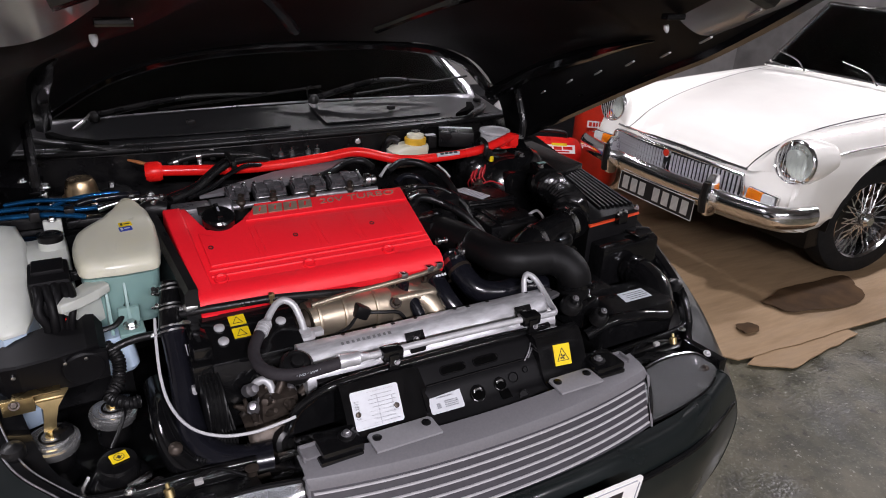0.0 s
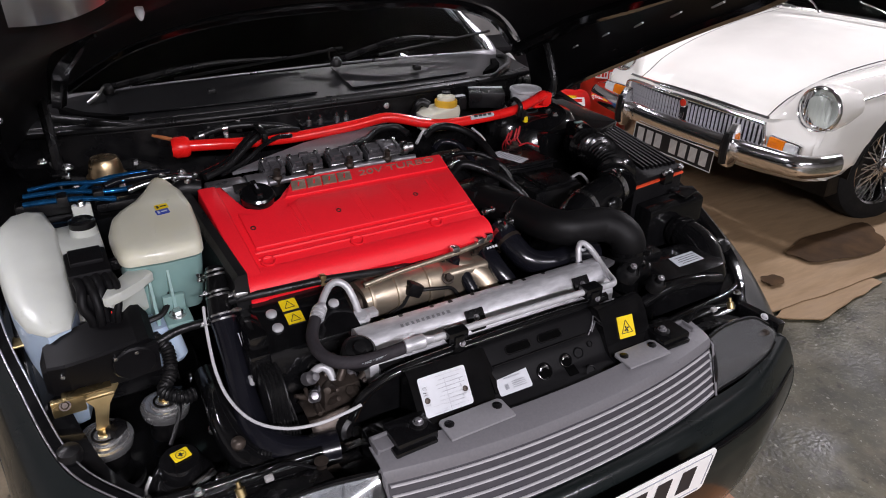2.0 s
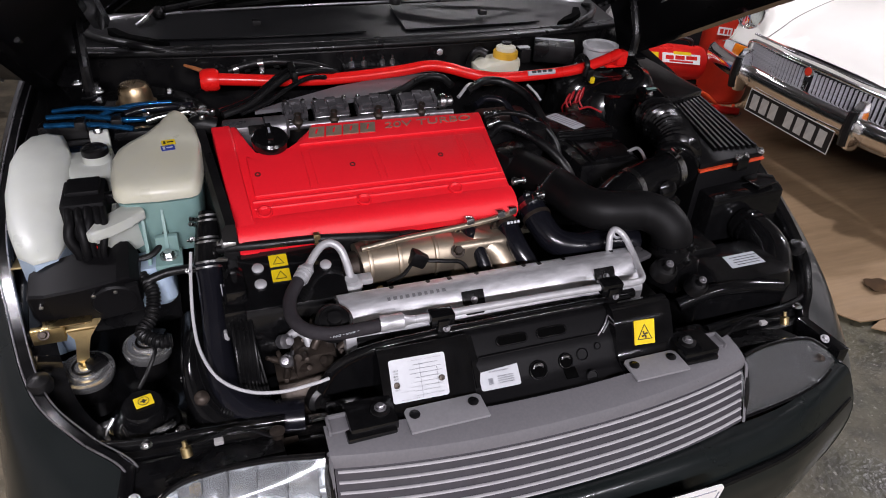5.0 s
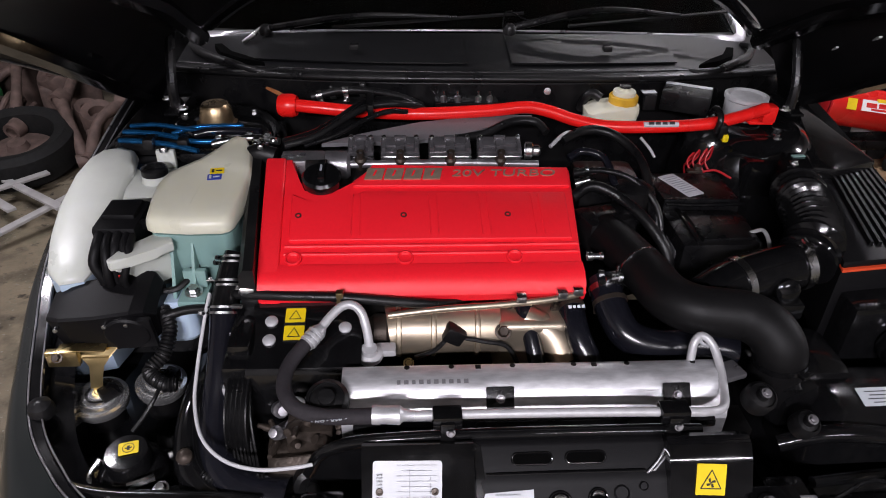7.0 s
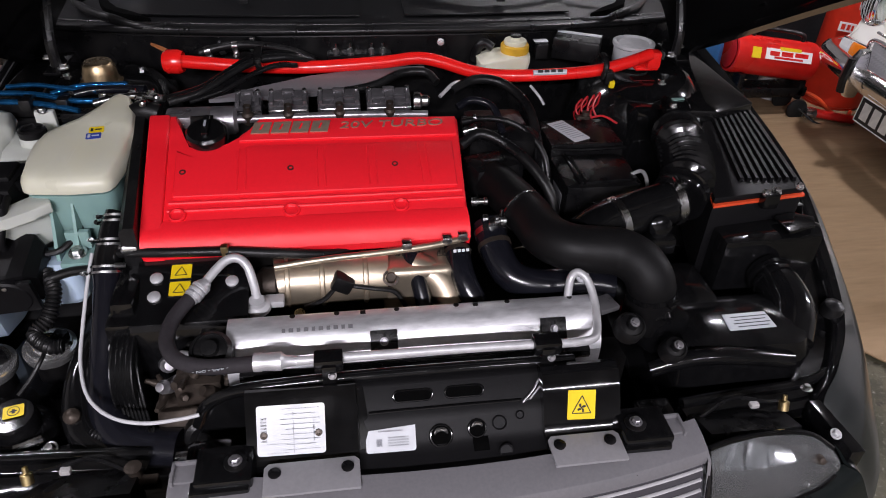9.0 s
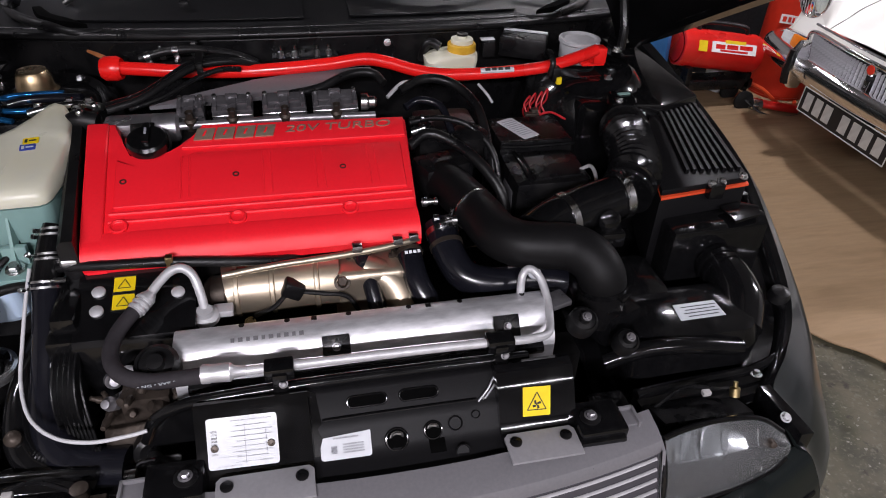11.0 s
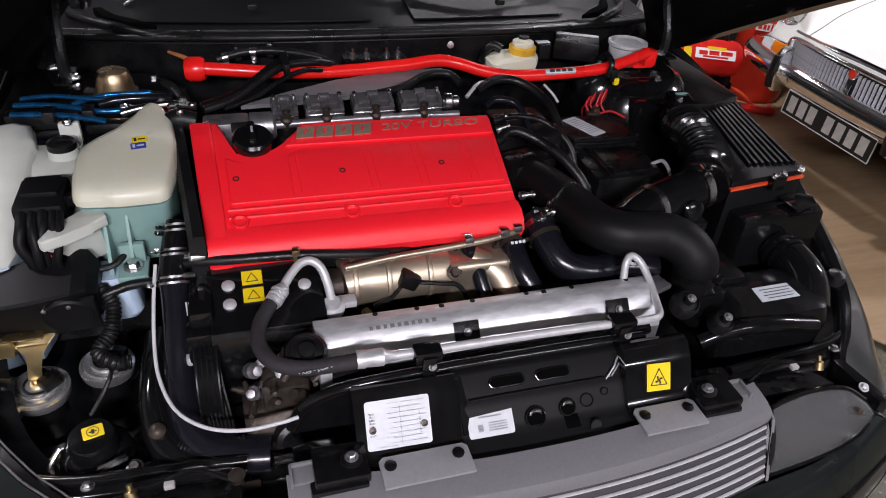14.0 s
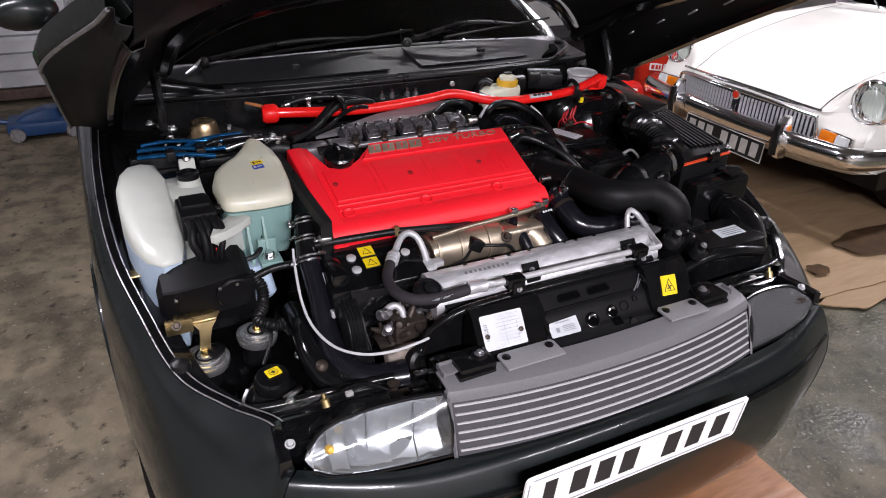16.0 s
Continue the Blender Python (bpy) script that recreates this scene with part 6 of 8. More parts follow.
part("oxygen_sensor", join(cbox((0.034, 0.026, 0.028), 0.006, Matrix.Translation((-0.118, -0.182, 0.788)) @ Matrix.Rotation(0.5, 4, "Y")), hose([(-0.105, -0.188, 0.785), (-0.07, -0.195, 0.782), (-0.035, -0.195, 0.772), (-0.015, -0.2, 0.74)], 0.004, 8, 5), hose([(-0.13, -0.185, 0.78), (-0.15, -0.195, 0.765), (-0.18, -0.2, 0.755)], 0.004, 8, 5)), "rubber", car, "black sensor plug with thin leads")
for pts_, rr in (([(0.000, -0.118, 0.815), (-0.002, -0.145, 0.805), (0.006, -0.180, 0.780), (0.016, -0.215, 0.74)], 0.014), ([(0.075, -0.118, 0.815), (0.076, -0.150, 0.805), (0.082, -0.190, 0.780), (0.105, -0.225, 0.74)], 0.021), ([(0.135, -0.105, 0.835), (0.140, -0.150, 0.812), (0.160, -0.188, 0.785), (0.205, -0.205, 0.775), (0.27, -0.205, 0.775), (0.33, -0.215, 0.77)], 0.027)):
    h = part("turbo_hose", hose(pts_, rr, 16, 6), "silicone", car, "glossy black coolant hose")
    a, b = Vector(pts_[0]), Vector(pts_[1])
    clamp(a.lerp(b, 0.35), b - a, rr, "steel", h, 0.010)
    clamp(a.lerp(b, 0.85), b - a, rr, "cast", h, 0.008)
part("print_mark", bars([(-0.010 + 0.007 * k, 0, 0.005, 0.005) for k in range(4)], basis((0.077, -0.166, 0.826), (1, 0, 0.05), (0, 0.6, 0.75))), "white_label", car)
part("red_plug", cbox((0.020, 0.022, 0.028), 0.005, Matrix.Translation((0.182, -0.155, 0.765))), "red_gloss", car, "small red hose end")
part("white_ring", lathe([(0.006, 0), (0.011, 0), (0.011, 0.004), (0.006, 0.004)], aim((0.262, -0.240, 0.815), (0, -0.6, 0.8)), 16), "white_label", car)
part("sandwich_bracket", cbox((0.036, 0.034, 0.010), 0.003, Matrix.Translation((0.288, -0.285, 0.792)) @ Matrix.Rotation(0.3, 4, "Z")), "rail", car)
pipe = part("steel_pipe", hose([(-0.222, -0.176, 0.822), (-0.14, -0.170, 0.828), (-0.053, -0.166, 0.831), (0.025, -0.158, 0.833), (0.070, -0.148, 0.834), (0.092, -0.138, 0.832)], 0.0055, 10, 5), "shield", car, "thin steel pipe along the cover")
for x, y in ((-0.012, -0.160), (0.055, -0.150), (0.082, -0.142)):
    part("pipe_bracket", cbox((0.016, 0.016, 0.012), 0.002, Matrix.Translation((x, y - 0.002, 0.842))), "steel", pipe)
br_h = part("breather_hose", hose([(-0.462, -0.128, 0.832), (-0.43, -0.138, 0.838), (-0.38, -0.148, 0.842), (-0.30, -0.156, 0.844), (-0.24, -0.160, 0.840), (-0.18, -0.158, 0.832), (-0.13, -0.145, 0.820), (-0.09, -0.125, 0.812)], 0.0078, 12, 6), "rubber", car, "grey-black rubber breather hose")
part("breather_clip", cbox((0.012, 0.012, 0.022), 0.003, Matrix.Translation((-0.296, -0.158, 0.846))), "zinc", br_h)
tc = part("timing_cover", join(loft([[(x, y, z) for y, z in ((-0.100, 0.60), (-0.100, 0.832), (-0.130, 0.824), (-0.200, 0.802), (-0.252, 0.786), (-0.258, 0.776), (-0.258, 0.60))] for x in (-0.432, -0.426, -0.268, -0.262)]), box(-0.462, -0.425, -0.235, -0.10, 0.62, 0.815, 0.012), box(-0.468, -0.430, -0.255, -0.200, 0.735, 0.790, 0.008)), "plastic_gloss", car, "black timing belt cover with yellow warning labels")
nrm = (0, -0.29, 0.957)
for q in ((-0.402, -0.173, 0.811), (-0.402, -0.206, 0.801), (-0.288, -0.186, 0.807)):
    part("cover_stud", lathe([(0.010, 0), (0.010, 0.003), (0.008, 0.0045), (0, 0.005)], aim(q, nrm), 18), "alu_matt", tc)
for k, y in enumerate((-0.163, -0.194)):
    lm = basis((-0.366, y, 0.8145 + (y + 0.163) * 0.31), (1, 0, 0), (0, 0.957, 0.29))
    lb = part("warning_label", decal(0.031, 0.027, lm, 0.0008, 0.002), "yellow", tc, "yellow triangle warning label")
    for a, b in (((-0.009, -0.007), (0.009, -0.007)), ((-0.009, -0.007), (0, 0.009)), ((0.009, -0.007), (0, 0.009))):
        part("triangle_line", move(hose([(*a, 0.0012), (*b, 0.0012)], 0.0007, 4, 1), lm), "ink", lb)
    for h in (-0.0145, 0.0145):
        part("label_border", move(hose([(-0.0165, h, 0.001), (0.0165, h, 0.001)], 0.0009, 4, 1), lm), "ink", lb)
pul = part("belt_pulley", lathe([(0.062, -0.018), (0.068, -0.016)] + [(0.068 - 0.004 * (k % 2), -0.014 + 0.0035 * k) for k in range(9)] + [(0.068, 0.016), (0.062, 0.018), (0.03, 0.014), (0, 0.014)], aim((-0.442, -0.255, 0.705), (1, 0, 0)), 36, True), "rubber", car, "ribbed black drive belt pulley")
for k in range(7):
    x = -0.458 + 0.0052 * k
    part("belt_rib", hose([(x, -0.244, 0.772), (x + 0.002, -0.290, 0.735), (x + 0.010, -0.322, 0.680), (x + 0.014, -0.330, 0.600)], 0.0024, 6, 4), "rubber", pul)
random.seed(7)
pump = part("compressor", join(lathe([(0.05, 0), (0.055, 0.01), (0.055, 0.09), (0.045, 0.10), (0.03, 0.105), (0.028, 0.13), (0, 0.13)], aim((-0.395, -0.300, 0.640), (1, 0.0, 0.1)), 26), box(-0.37, -0.30, -0.33, -0.25, 0.66, 0.735, 0.01)), "cast", car, "grimy brown cast compressor with ports")
for k in range(28):
    q = (random.uniform(-0.39, -0.28), random.uniform(-0.335, -0.262), random.uniform(0.700, 0.755))
    r_ = random.uniform(0.005, 0.012)
    part("port", lathe([(r_, 0), (r_, 0.018), (r_ * 0.7, 0.022), (r_ * 0.6, 0.030), (0, 0.031)], aim(q, (random.uniform(-0.5, 0.5), random.uniform(-1, 0.2), random.uniform(0.2, 1))), 12), random.choice(["cast", "cast", "rail", "cast"]), pump)
part("lower_pipe", hose([(-0.376, -0.278, 0.730), (-0.366, -0.284, 0.748), (-0.352, -0.288, 0.753), (-0.342, -0.298, 0.740), (-0.342, -0.318, 0.70), (-0.346, -0.345, 0.63)], 0.0075, 12, 5), "alu_matt", car, "bent aluminium pipe by the compressor")
part("idler", lathe([(0.028, 0), (0.028, 0.022), (0.020, 0.026), (0.010, 0.024), (0.010, 0.032), (0, 0.032)], aim((-0.335, -0.345, 0.655), (0.2, -1, 0.3)), 22), "rubber", car)

# left pipes: intercooler pipe with its joint, pale hose, wiring tubes
icp = part("intercooler_pipe", hose([(-0.482, -0.135, 0.815), (-0.480, -0.160, 0.792), (-0.481, -0.205, 0.752), (-0.484, -0.250, 0.708), (-0.480, -0.300, 0.672), (-0.455, -0.340, 0.652), (-0.415, -0.362, 0.645), (-0.365, -0.372, 0.645)], [0.0222, 0.0222, 0.0226, 0.0236, 0.0260, 0.0290, 0.0310, 0.0320], 20, 6), "silicone", car, "glossy dark intercooler pipe")
part("joint_sleeve", hose([(-0.468, -0.072, 0.872), (-0.474, -0.095, 0.853), (-0.480, -0.122, 0.828), (-0.482, -0.140, 0.812)], [0.0175, 0.0200, 0.0210, 0.0235], 18, 4), "plastic_gloss", icp)
d = (0, -0.6, -0.7)
for q, r_ in (((-0.469, -0.076, 0.869), 0.0185), ((-0.470, -0.083, 0.863), 0.0192), ((-0.476, -0.106, 0.843), 0.0206), ((-0.477, -0.112, 0.838), 0.0208), ((-0.481, -0.138, 0.814), 0.0238), ((-0.482, -0.145, 0.808), 0.0240)):
    clamp(q, d, r_, "steel", icp, 0.0036)
part("side_nipple", lathe([(0.010, 0), (0.010, 0.014), (0.006, 0.016), (0.006, 0.030), (0, 0.030)], aim((-0.460, -0.118, 0.836), (1, -0.3, 0.2)), 12), "steel", icp)
part("weld_seam", hose([(-0.466, -0.180, 0.796), (-0.466, -0.215, 0.762), (-0.469, -0.255, 0.722)], 0.0018, 6, 4), "alu_matt", icp)
part("seam_clip", cbox((0.008, 0.012, 0.016), 0.002, Matrix.Translation((-0.468, -0.245, 0.738))), "alu_matt", icp)
part("pale_hose", hose([(-0.506, -0.118, 0.828), (-0.512, -0.150, 0.798), (-0.517, -0.205, 0.752), (-0.512, -0.262, 0.728), (-0.490, -0.320, 0.716), (-0.450, -0.360, 0.714), (-0.400, -0.382, 0.720), (-0.350, -0.387, 0.728), (-0.325, -0.384, 0.730)], 0.0029, 10, 6), "white_hose", car, "thin pale grey vacuum hose")
part("inner_duct", hose([(-0.520, -0.130, 0.690), (-0.522, -0.200, 0.690), (-0.524, -0.262, 0.676), (-0.512, -0.318, 0.655), (-0.478, -0.352, 0.635), (-0.43, -0.372, 0.628)], [0.024, 0.024, 0.025, 0.027, 0.029, 0.029], 16, 5), "plastic_gloss", car, "black inner duct")
part("duct_knob", lathe([(0.012, 0), (0.012, 0.008), (0.006, 0.014), (0, 0.015)], aim((-0.519, -0.322, 0.680), (0, -0.6, 1)), 14), "cast", car)
part("small_conduit", hose([(-0.505, -0.335, 0.665), (-0.47, -0.352, 0.662), (-0.43, -0.36, 0.664), (-0.40, -0.355, 0.67)], 0.0075, 10, 5, 0.0012, 0.005), "rubber", car, "corrugated black cable conduit")
part("front_shelf", prism([(-0.60, -0.415), (-0.34, -0.430), (-0.33, -0.375), (-0.40, -0.345), (-0.53, -0.335), (-0.60, -0.35)], 0.585, 0.640, 0.006), "black_paint", car, "glossy black front shelf panel")
part("ledge", loft([[(x, y, z) for y, z in ((-0.40, 0.61), (-0.395, 0.648), (-0.43, 0.652), (-0.455, 0.640), (-0.455, 0.61))] for x in (-0.63, -0.34)]), "black_paint", car)
part("catch", join(lathe([(0.010, 0), (0.008, 0.02), (0.012, 0.028), (0, 0.03)], Matrix.Translation((-0.415, -0.425, 0.655)), 14), cbox((0.03, 0.014, 0.006), 0.002, Matrix.Translation((-0.40, -0.43, 0.66)))), "cast", car)

# expansion tank
TO = [(-0.616, -0.022), (-0.611, -0.033), (-0.601, -0.039), (-0.545, -0.045), (-0.492, -0.043), (-0.482, -0.038), (-0.476, -0.026), (-0.467, 0.035), (-0.463, 0.095), (-0.468, 0.155), (-0.486, 0.210), (-0.494, 0.220), (-0.503, 0.224), (-0.513, 0.216), (-0.533, 0.178), (-0.560, 0.140), (-0.596, 0.108), (-0.612, 0.088), (-0.620, 0.060), (-0.620, 0.020)]
TC = Vector((-0.535, 0.070, 0))


def tank_ring(k, z, out=0.0, tilt=0.0, pts=TO, c=TC):
    ring = []
    for x, y in pts:
        p = Vector((x, y, 0)) - c
        p = c + p * k + p.normalized() * out
        p.z = z + tilt * (p.y + 0.04)
        ring.append(p)
    return ring


tank = part("expansion_tank", loft([tank_ring(0.97, 0.893, 0.0, 0.02), tank_ring(1, 0.894, 0.002, 0.02), tank_ring(1, 0.897, 0.003, 0.03), tank_ring(1, 0.907, 0.002, 0.07), tank_ring(0.988, 0.9135, 0.0, 0.095), tank_ring(0.955, 0.9175, 0.0, 0.125), tank_ring(0.90, 0.9205, 0, 0.138), tank_ring(0.75, 0.9225, 0, 0.142), tank_ring(0.3, 0.9235, 0, 0.142)]), "tank", car, "cream coolant expansion tank, green coolant showing", angle=60)
part("lower_half", loft([tank_ring(0.80, 0.775), tank_ring(0.86, 0.79), tank_ring(0.93, 0.84), tank_ring(0.97, 0.888)]), "coolant", tank, "lower tank half tinted by green-blue coolant")
part("mould_seam", hose([(-0.502, 0.195, 0.9535), (-0.522, 0.13, 0.9465), (-0.540, 0.05, 0.9355), (-0.547, 0.0, 0.9280), (-0.549, -0.025, 0.921)], 0.0009, 6, 5), "tank", tank)
for mt_, dy in (("yellow", 0.012), ("blue_label", -0.006)):
    lm = basis((-0.520 - 0.25 * (0.012 - dy) * 0.3, 0.075 + dy, 0.9400 + dy * 0.142), (1, 0.12, 0.017), (-0.1, 1, 0.142))
    lb = part("tank_sticker", decal(0.024, 0.017, lm, 0.0007, 0.002), mt_, tank, "small yellow sticker" if dy > 0 else "small blue sticker")
    part("sticker_print", bars([(-0.007, 0, 0.004, 0.009), (0.003, 0, 0.011, 0.003)], lm), "ink" if dy > 0 else "white_label", lb)
for x in (-0.578, -0.545):
    part("fin", loft([[(x - w, -0.020, z), (x + w, -0.020, z), (x + w * 0.6, y, z), (x - w * 0.6, y, z)] for z, y, w in ((0.765, -0.078, 0.005), (0.80, -0.072, 0.005), (0.85, -0.050, 0.004), (0.884, -0.036, 0.003))]), "coolant", tank)
tb = part("mount_tab", join(box(-0.568, -0.522, -0.100, -0.045, 0.786, 0.797, 0.004), box(-0.564, -0.526, -0.060, -0.048, 0.775, 0.83, 0.003)), "coolant", tank)
bolt((-0.545, -0.074, 0.798), (0, -0.25, 1), 0.010, "steel", tb)
part("mould_arm", prism([(-0.600, -0.016), (-0.575, -0.040), (-0.570, -0.052), (-0.592, -0.072), (-0.628, -0.098), (-0.652, -0.112), (-0.660, -0.104), (-0.648, -0.078), (-0.632, -0.052)], 0.866, 0.884, 0.004), "washer", tank, "pale moulded tank bracket")
part("arm_web", sheet(resample([[(-0.590, -0.035, 0.880), (-0.615, -0.066, 0.876), (-0.652, -0.100, 0.862)], [(-0.590, -0.030, 0.850), (-0.612, -0.052, 0.846), (-0.640, -0.080, 0.842)], [(-0.588, -0.025, 0.80), (-0.606, -0.040, 0.80), (-0.622, -0.055, 0.805)]], 4, 4), 0.004), "washer", tank)

# washer bottle
WO = [(-0.744, 0.268), (-0.774, 0.260), (-0.795, 0.230), (-0.808, 0.175), (-0.808, 0.080), (-0.796, 0.000), (-0.778, -0.060), (-0.750, -0.090), (-0.715, -0.080), (-0.700, -0.020), (-0.698, 0.080), (-0.700, 0.190), (-0.715, 0.255)]
WC = Vector((-0.760, 0.130, 0))
wb = part("washer_bottle", loft([tank_ring(1.0, 0.826, 0, 0.0, WO, WC), tank_ring(1, 0.834, 0, 0.10, WO, WC), tank_ring(0.985, 0.842, 0, 0.16, WO, WC), tank_ring(0.93, 0.849, 0, 0.20, WO, WC), tank_ring(0.80, 0.853, 0, 0.22, WO, WC), tank_ring(0.4, 0.855, 0, 0.225, WO, WC)]), "washer", car, "white plastic washer bottle, blue fluid showing", angle=60)
part("fluid_level", loft([tank_ring(0.80, 0.60, 0, 0, WO, WC), tank_ring(0.88, 0.66, 0, 0, WO, WC), tank_ring(0.96, 0.76, 0, 0, WO, WC), tank_ring(1.0, 0.825, 0, 0.0, WO, WC)]), "washer_blue", wb, "lower bottle with blue washer fluid inside")
part("filler_body", loft([rounded(a, b, c, e, 0.022, z) for a, b, c, e, z in ((-0.735, -0.630, 0.02, 0.245, 0.68), (-0.735, -0.628, 0.05, 0.250, 0.84), (-0.728, -0.630, 0.10, 0.248, 0.872), (-0.712, -0.632, 0.13, 0.230, 0.884))]), "washer", wb)
part("filler_neck", lathe([(0.026, 0.0), (0.024, 0.020), (0.020, 0.024)], Matrix.Translation((-0.657, 0.165, 0.878)), 24), "washer", wb)
part("cap", lathe([(0.023, 0), (0.024, 0.003), (0.024, 0.014), (0.020, 0.017), (0.018, 0.0145), (0, 0.0145)], Matrix.Translation((-0.657, 0.165, 0.896)), 28), "plastic", wb, "black filler cap")
part("tab", cbox((0.036, 0.014, 0.046), 0.005, Matrix.Translation((-0.650, 0.222, 0.898))), "washer", wb)
bolt((-0.650, 0.216, 0.922), (0, -0.3, 1), 0.006, "steel", wb)
lowb = part("lower_bottle", loft([rounded(a, b, c, e, 0.02, z) for a, b, c, e, z in ((-0.640, -0.545, -0.100, -0.03, 0.715), (-0.645, -0.540, -0.105, -0.02, 0.725), (-0.640, -0.548, -0.100, -0.02, 0.77), (-0.62, -0.56, -0.085, -0.03, 0.785))]), "washer_blue", car, "small white fluid bottle, blue inside")

# plug block, fuse box, horns
pb = part("connector_block", join(box(-0.702, -0.632, -0.040, 0.056, 0.846, 0.902, 0.007), box(-0.694, -0.640, -0.010, 0.046, 0.898, 0.910, 0.004), box(-0.690, -0.626, -0.074, -0.030, 0.825, 0.880, 0.012)), "matt_black", car, "black multi-plug wiring connector")
for k, (dx, dy, r_) in enumerate(((0.0, 0.0, 0.0085), (0.016, -0.008, 0.0075), (0.029, 0.002, 0.009), (0.044, -0.006, 0.0070), (0.054, -0.012, 0.0060))):
    x = -0.690 + dx
    part("plug_lead", hose([(x, -0.030 + dy, 0.890), (x + 0.004, -0.064 + dy, 0.886), (x + 0.007 * (k % 2), -0.082 + dy, 0.862), (x + 0.010 - 0.004 * k, -0.084 + dy, 0.832), (x + 0.004, -0.072, 0.79)], r_, 10, 5), "matt_black", pb)
part("lever", cbox((0.020, 0.014, 0.020), 0.004, Matrix.Translation((-0.624, -0.004, 0.890))), "plastic_gloss", pb)
part("red_lock", cbox((0.010, 0.008, 0.016), 0.002, Matrix.Translation((-0.646, -0.092, 0.842))), "red_gloss", pb)
HOOD = ((-0.772, -0.100, 0.728, -0.112, 0.775, -0.090, 0.784), (-0.762, -0.112, 0.724, -0.136, 0.795, -0.080, 0.808), (-0.735, -0.122, 0.722, -0.154, 0.804, -0.072, 0.820), (-0.680, -0.132, 0.726, -0.160, 0.812, -0.064, 0.829), (-0.625, -0.136, 0.734, -0.156, 0.818, -0.056, 0.835), (-0.606, -0.132, 0.742, -0.146, 0.814, -0.056, 0.832), (-0.594, -0.120, 0.750, -0.128, 0.796, -0.062, 0.814))
fbx = part("fuse_box", loft([[(x, y0, z0), (x, y1 + 0.003, z1 - 0.008), (x, y1 + 0.001, z1 - 0.003), (x, y1 + 0.006, z1), (x, yb - 0.006, zb), (x, yb, zb - 0.006), (x, yb, z0)] for x, y0, z0, y1, z1, yb, zb in HOOD]), "matt_black", car, "black fuse box with an angular clipped hood", angle=16)
fm = basis((-0.634, -0.150, 0.776), (1, 0.05, 0), (0, -0.22, 0.97))
part("raised_disc", lathe([(0.036, -0.006), (0.036, 0.003), (0.033, 0.006), (0, 0.006)], fm, 30), "matt_black", fbx)
part("raised_arm", move(box(0.0, 0.040, -0.036, 0.030, -0.008, 0.004, 0.004), fm), "matt_black", fbx)
for q in ((-0.662, -0.159, 0.799), (-0.629, -0.157, 0.800), (-0.742, -0.150, 0.786)):
    part("pin", lathe([(0.0035, -0.004), (0.0035, 0.006), (0, 0.007)], aim(q, (0, -0.97, -0.1)), 10), "steel", fbx)
part("side_clip", join(hose([(-0.66, -0.062, 0.812), (-0.628, -0.078, 0.800), (-0.600, -0.09, 0.79)], 0.006, 8, 4)), "plastic_gloss", fbx)
loom = part("loom_conduit", hose([(-0.595, -0.095, 0.778), (-0.578, -0.125, 0.762), (-0.585, -0.158, 0.735), (-0.602, -0.182, 0.722), (-0.575, -0.205, 0.716), (-0.555, -0.205, 0.715)], 0.0115, 12, 6, 0.0014, 0.006), "rubber", car, "corrugated black loom conduit")
part("bottle_lead", hose([(-0.60, -0.075, 0.80), (-0.57, -0.070, 0.805), (-0.548, -0.040, 0.82), (-0.54, -0.01, 0.84)], 0.0055, 8, 5), "rubber", car)
part("cross_tube", hose([(-0.59, -0.11, 0.775), (-0.55, -0.105, 0.785), (-0.50, -0.11, 0.79)], 0.008, 10, 5), "rubber", car)


def horn(at, way, r, bracket):
    h = part("horn", lathe([(r * 0.5, -0.018), (r * 0.96, -0.012), (r, -0.004), (r * 1.02, 0.0), (r, 0.004), (r * 0.86, 0.005), (r * 0.83, 0.009), (r * 0.62, 0.008), (r * 0.58, 0.012), (r * 0.36, 0.012), (r * 0.34, 0.015), (0, 0.015)], aim(at, way), 36), "horn_plate", car, "bright plated disc horn")
    part("plug", cbox((0.030, 0.022, 0.020), 0.004, aim(Vector(at) + Vector((0.020, -0.006, 0.020)), way, 0.4)), "plastic", h)
    bolt(Vector(at) + Vector(way).normalized() * 0.015, way, 0.007, "zinc", h)
    for k in (0.90, 0.44):
        # Raised near-black rings: the shade of the grooves is put into the colour.
        part("groove", lathe([(r * k - 0.0022, 0.006), (r * k - 0.0020, 0.0135 - 0.009 * (k - 0.44) / 0.46), (r * k + 0.0020, 0.0132 - 0.009 * (k - 0.44) / 0.46), (r * k + 0.0022, 0.004)], aim(at, way), 32), "void", h)
    part("back_can", lathe([(r * 0.7, -0.06), (r * 0.72, -0.018), (r * 0.5, -0.017)], aim(at, way), 26), "plastic", h)
    if bracket:
        part("bracket", loft([[(x - w, y, z), (x + w, y, z), (x + w, y + 0.003, z + 0.004), (x - w, y + 0.003, z + 0.004)] for x, y, z, w in bracket]), "zinc", h, "yellow zinc-plated horn bracket")


horn((-0.706, -0.156, 0.640), (0.03, -0.08, 1), 0.045, [(-0.700, -0.135, 0.730, 0.034), (-0.698, -0.148, 0.722, 0.022), (-0.698, -0.152, 0.708, 0.012), (-0.702, -0.156, 0.686, 0.010), (-0.706, -0.158, 0.664, 0.010)])
horn((-0.602, -0.152, 0.668), (0.06, -0.05, 1), 0.041, None)
part("zinc_tab", join(cbox((0.05, 0.012, 0.030), 0.002, Matrix.Translation((-0.745, -0.152, 0.728))), cbox((0.075, 0.02, 0.003), 0.001, Matrix.Translation((-0.715, -0.145, 0.742)))), "zinc", car, "yellow zinc-plated tab")
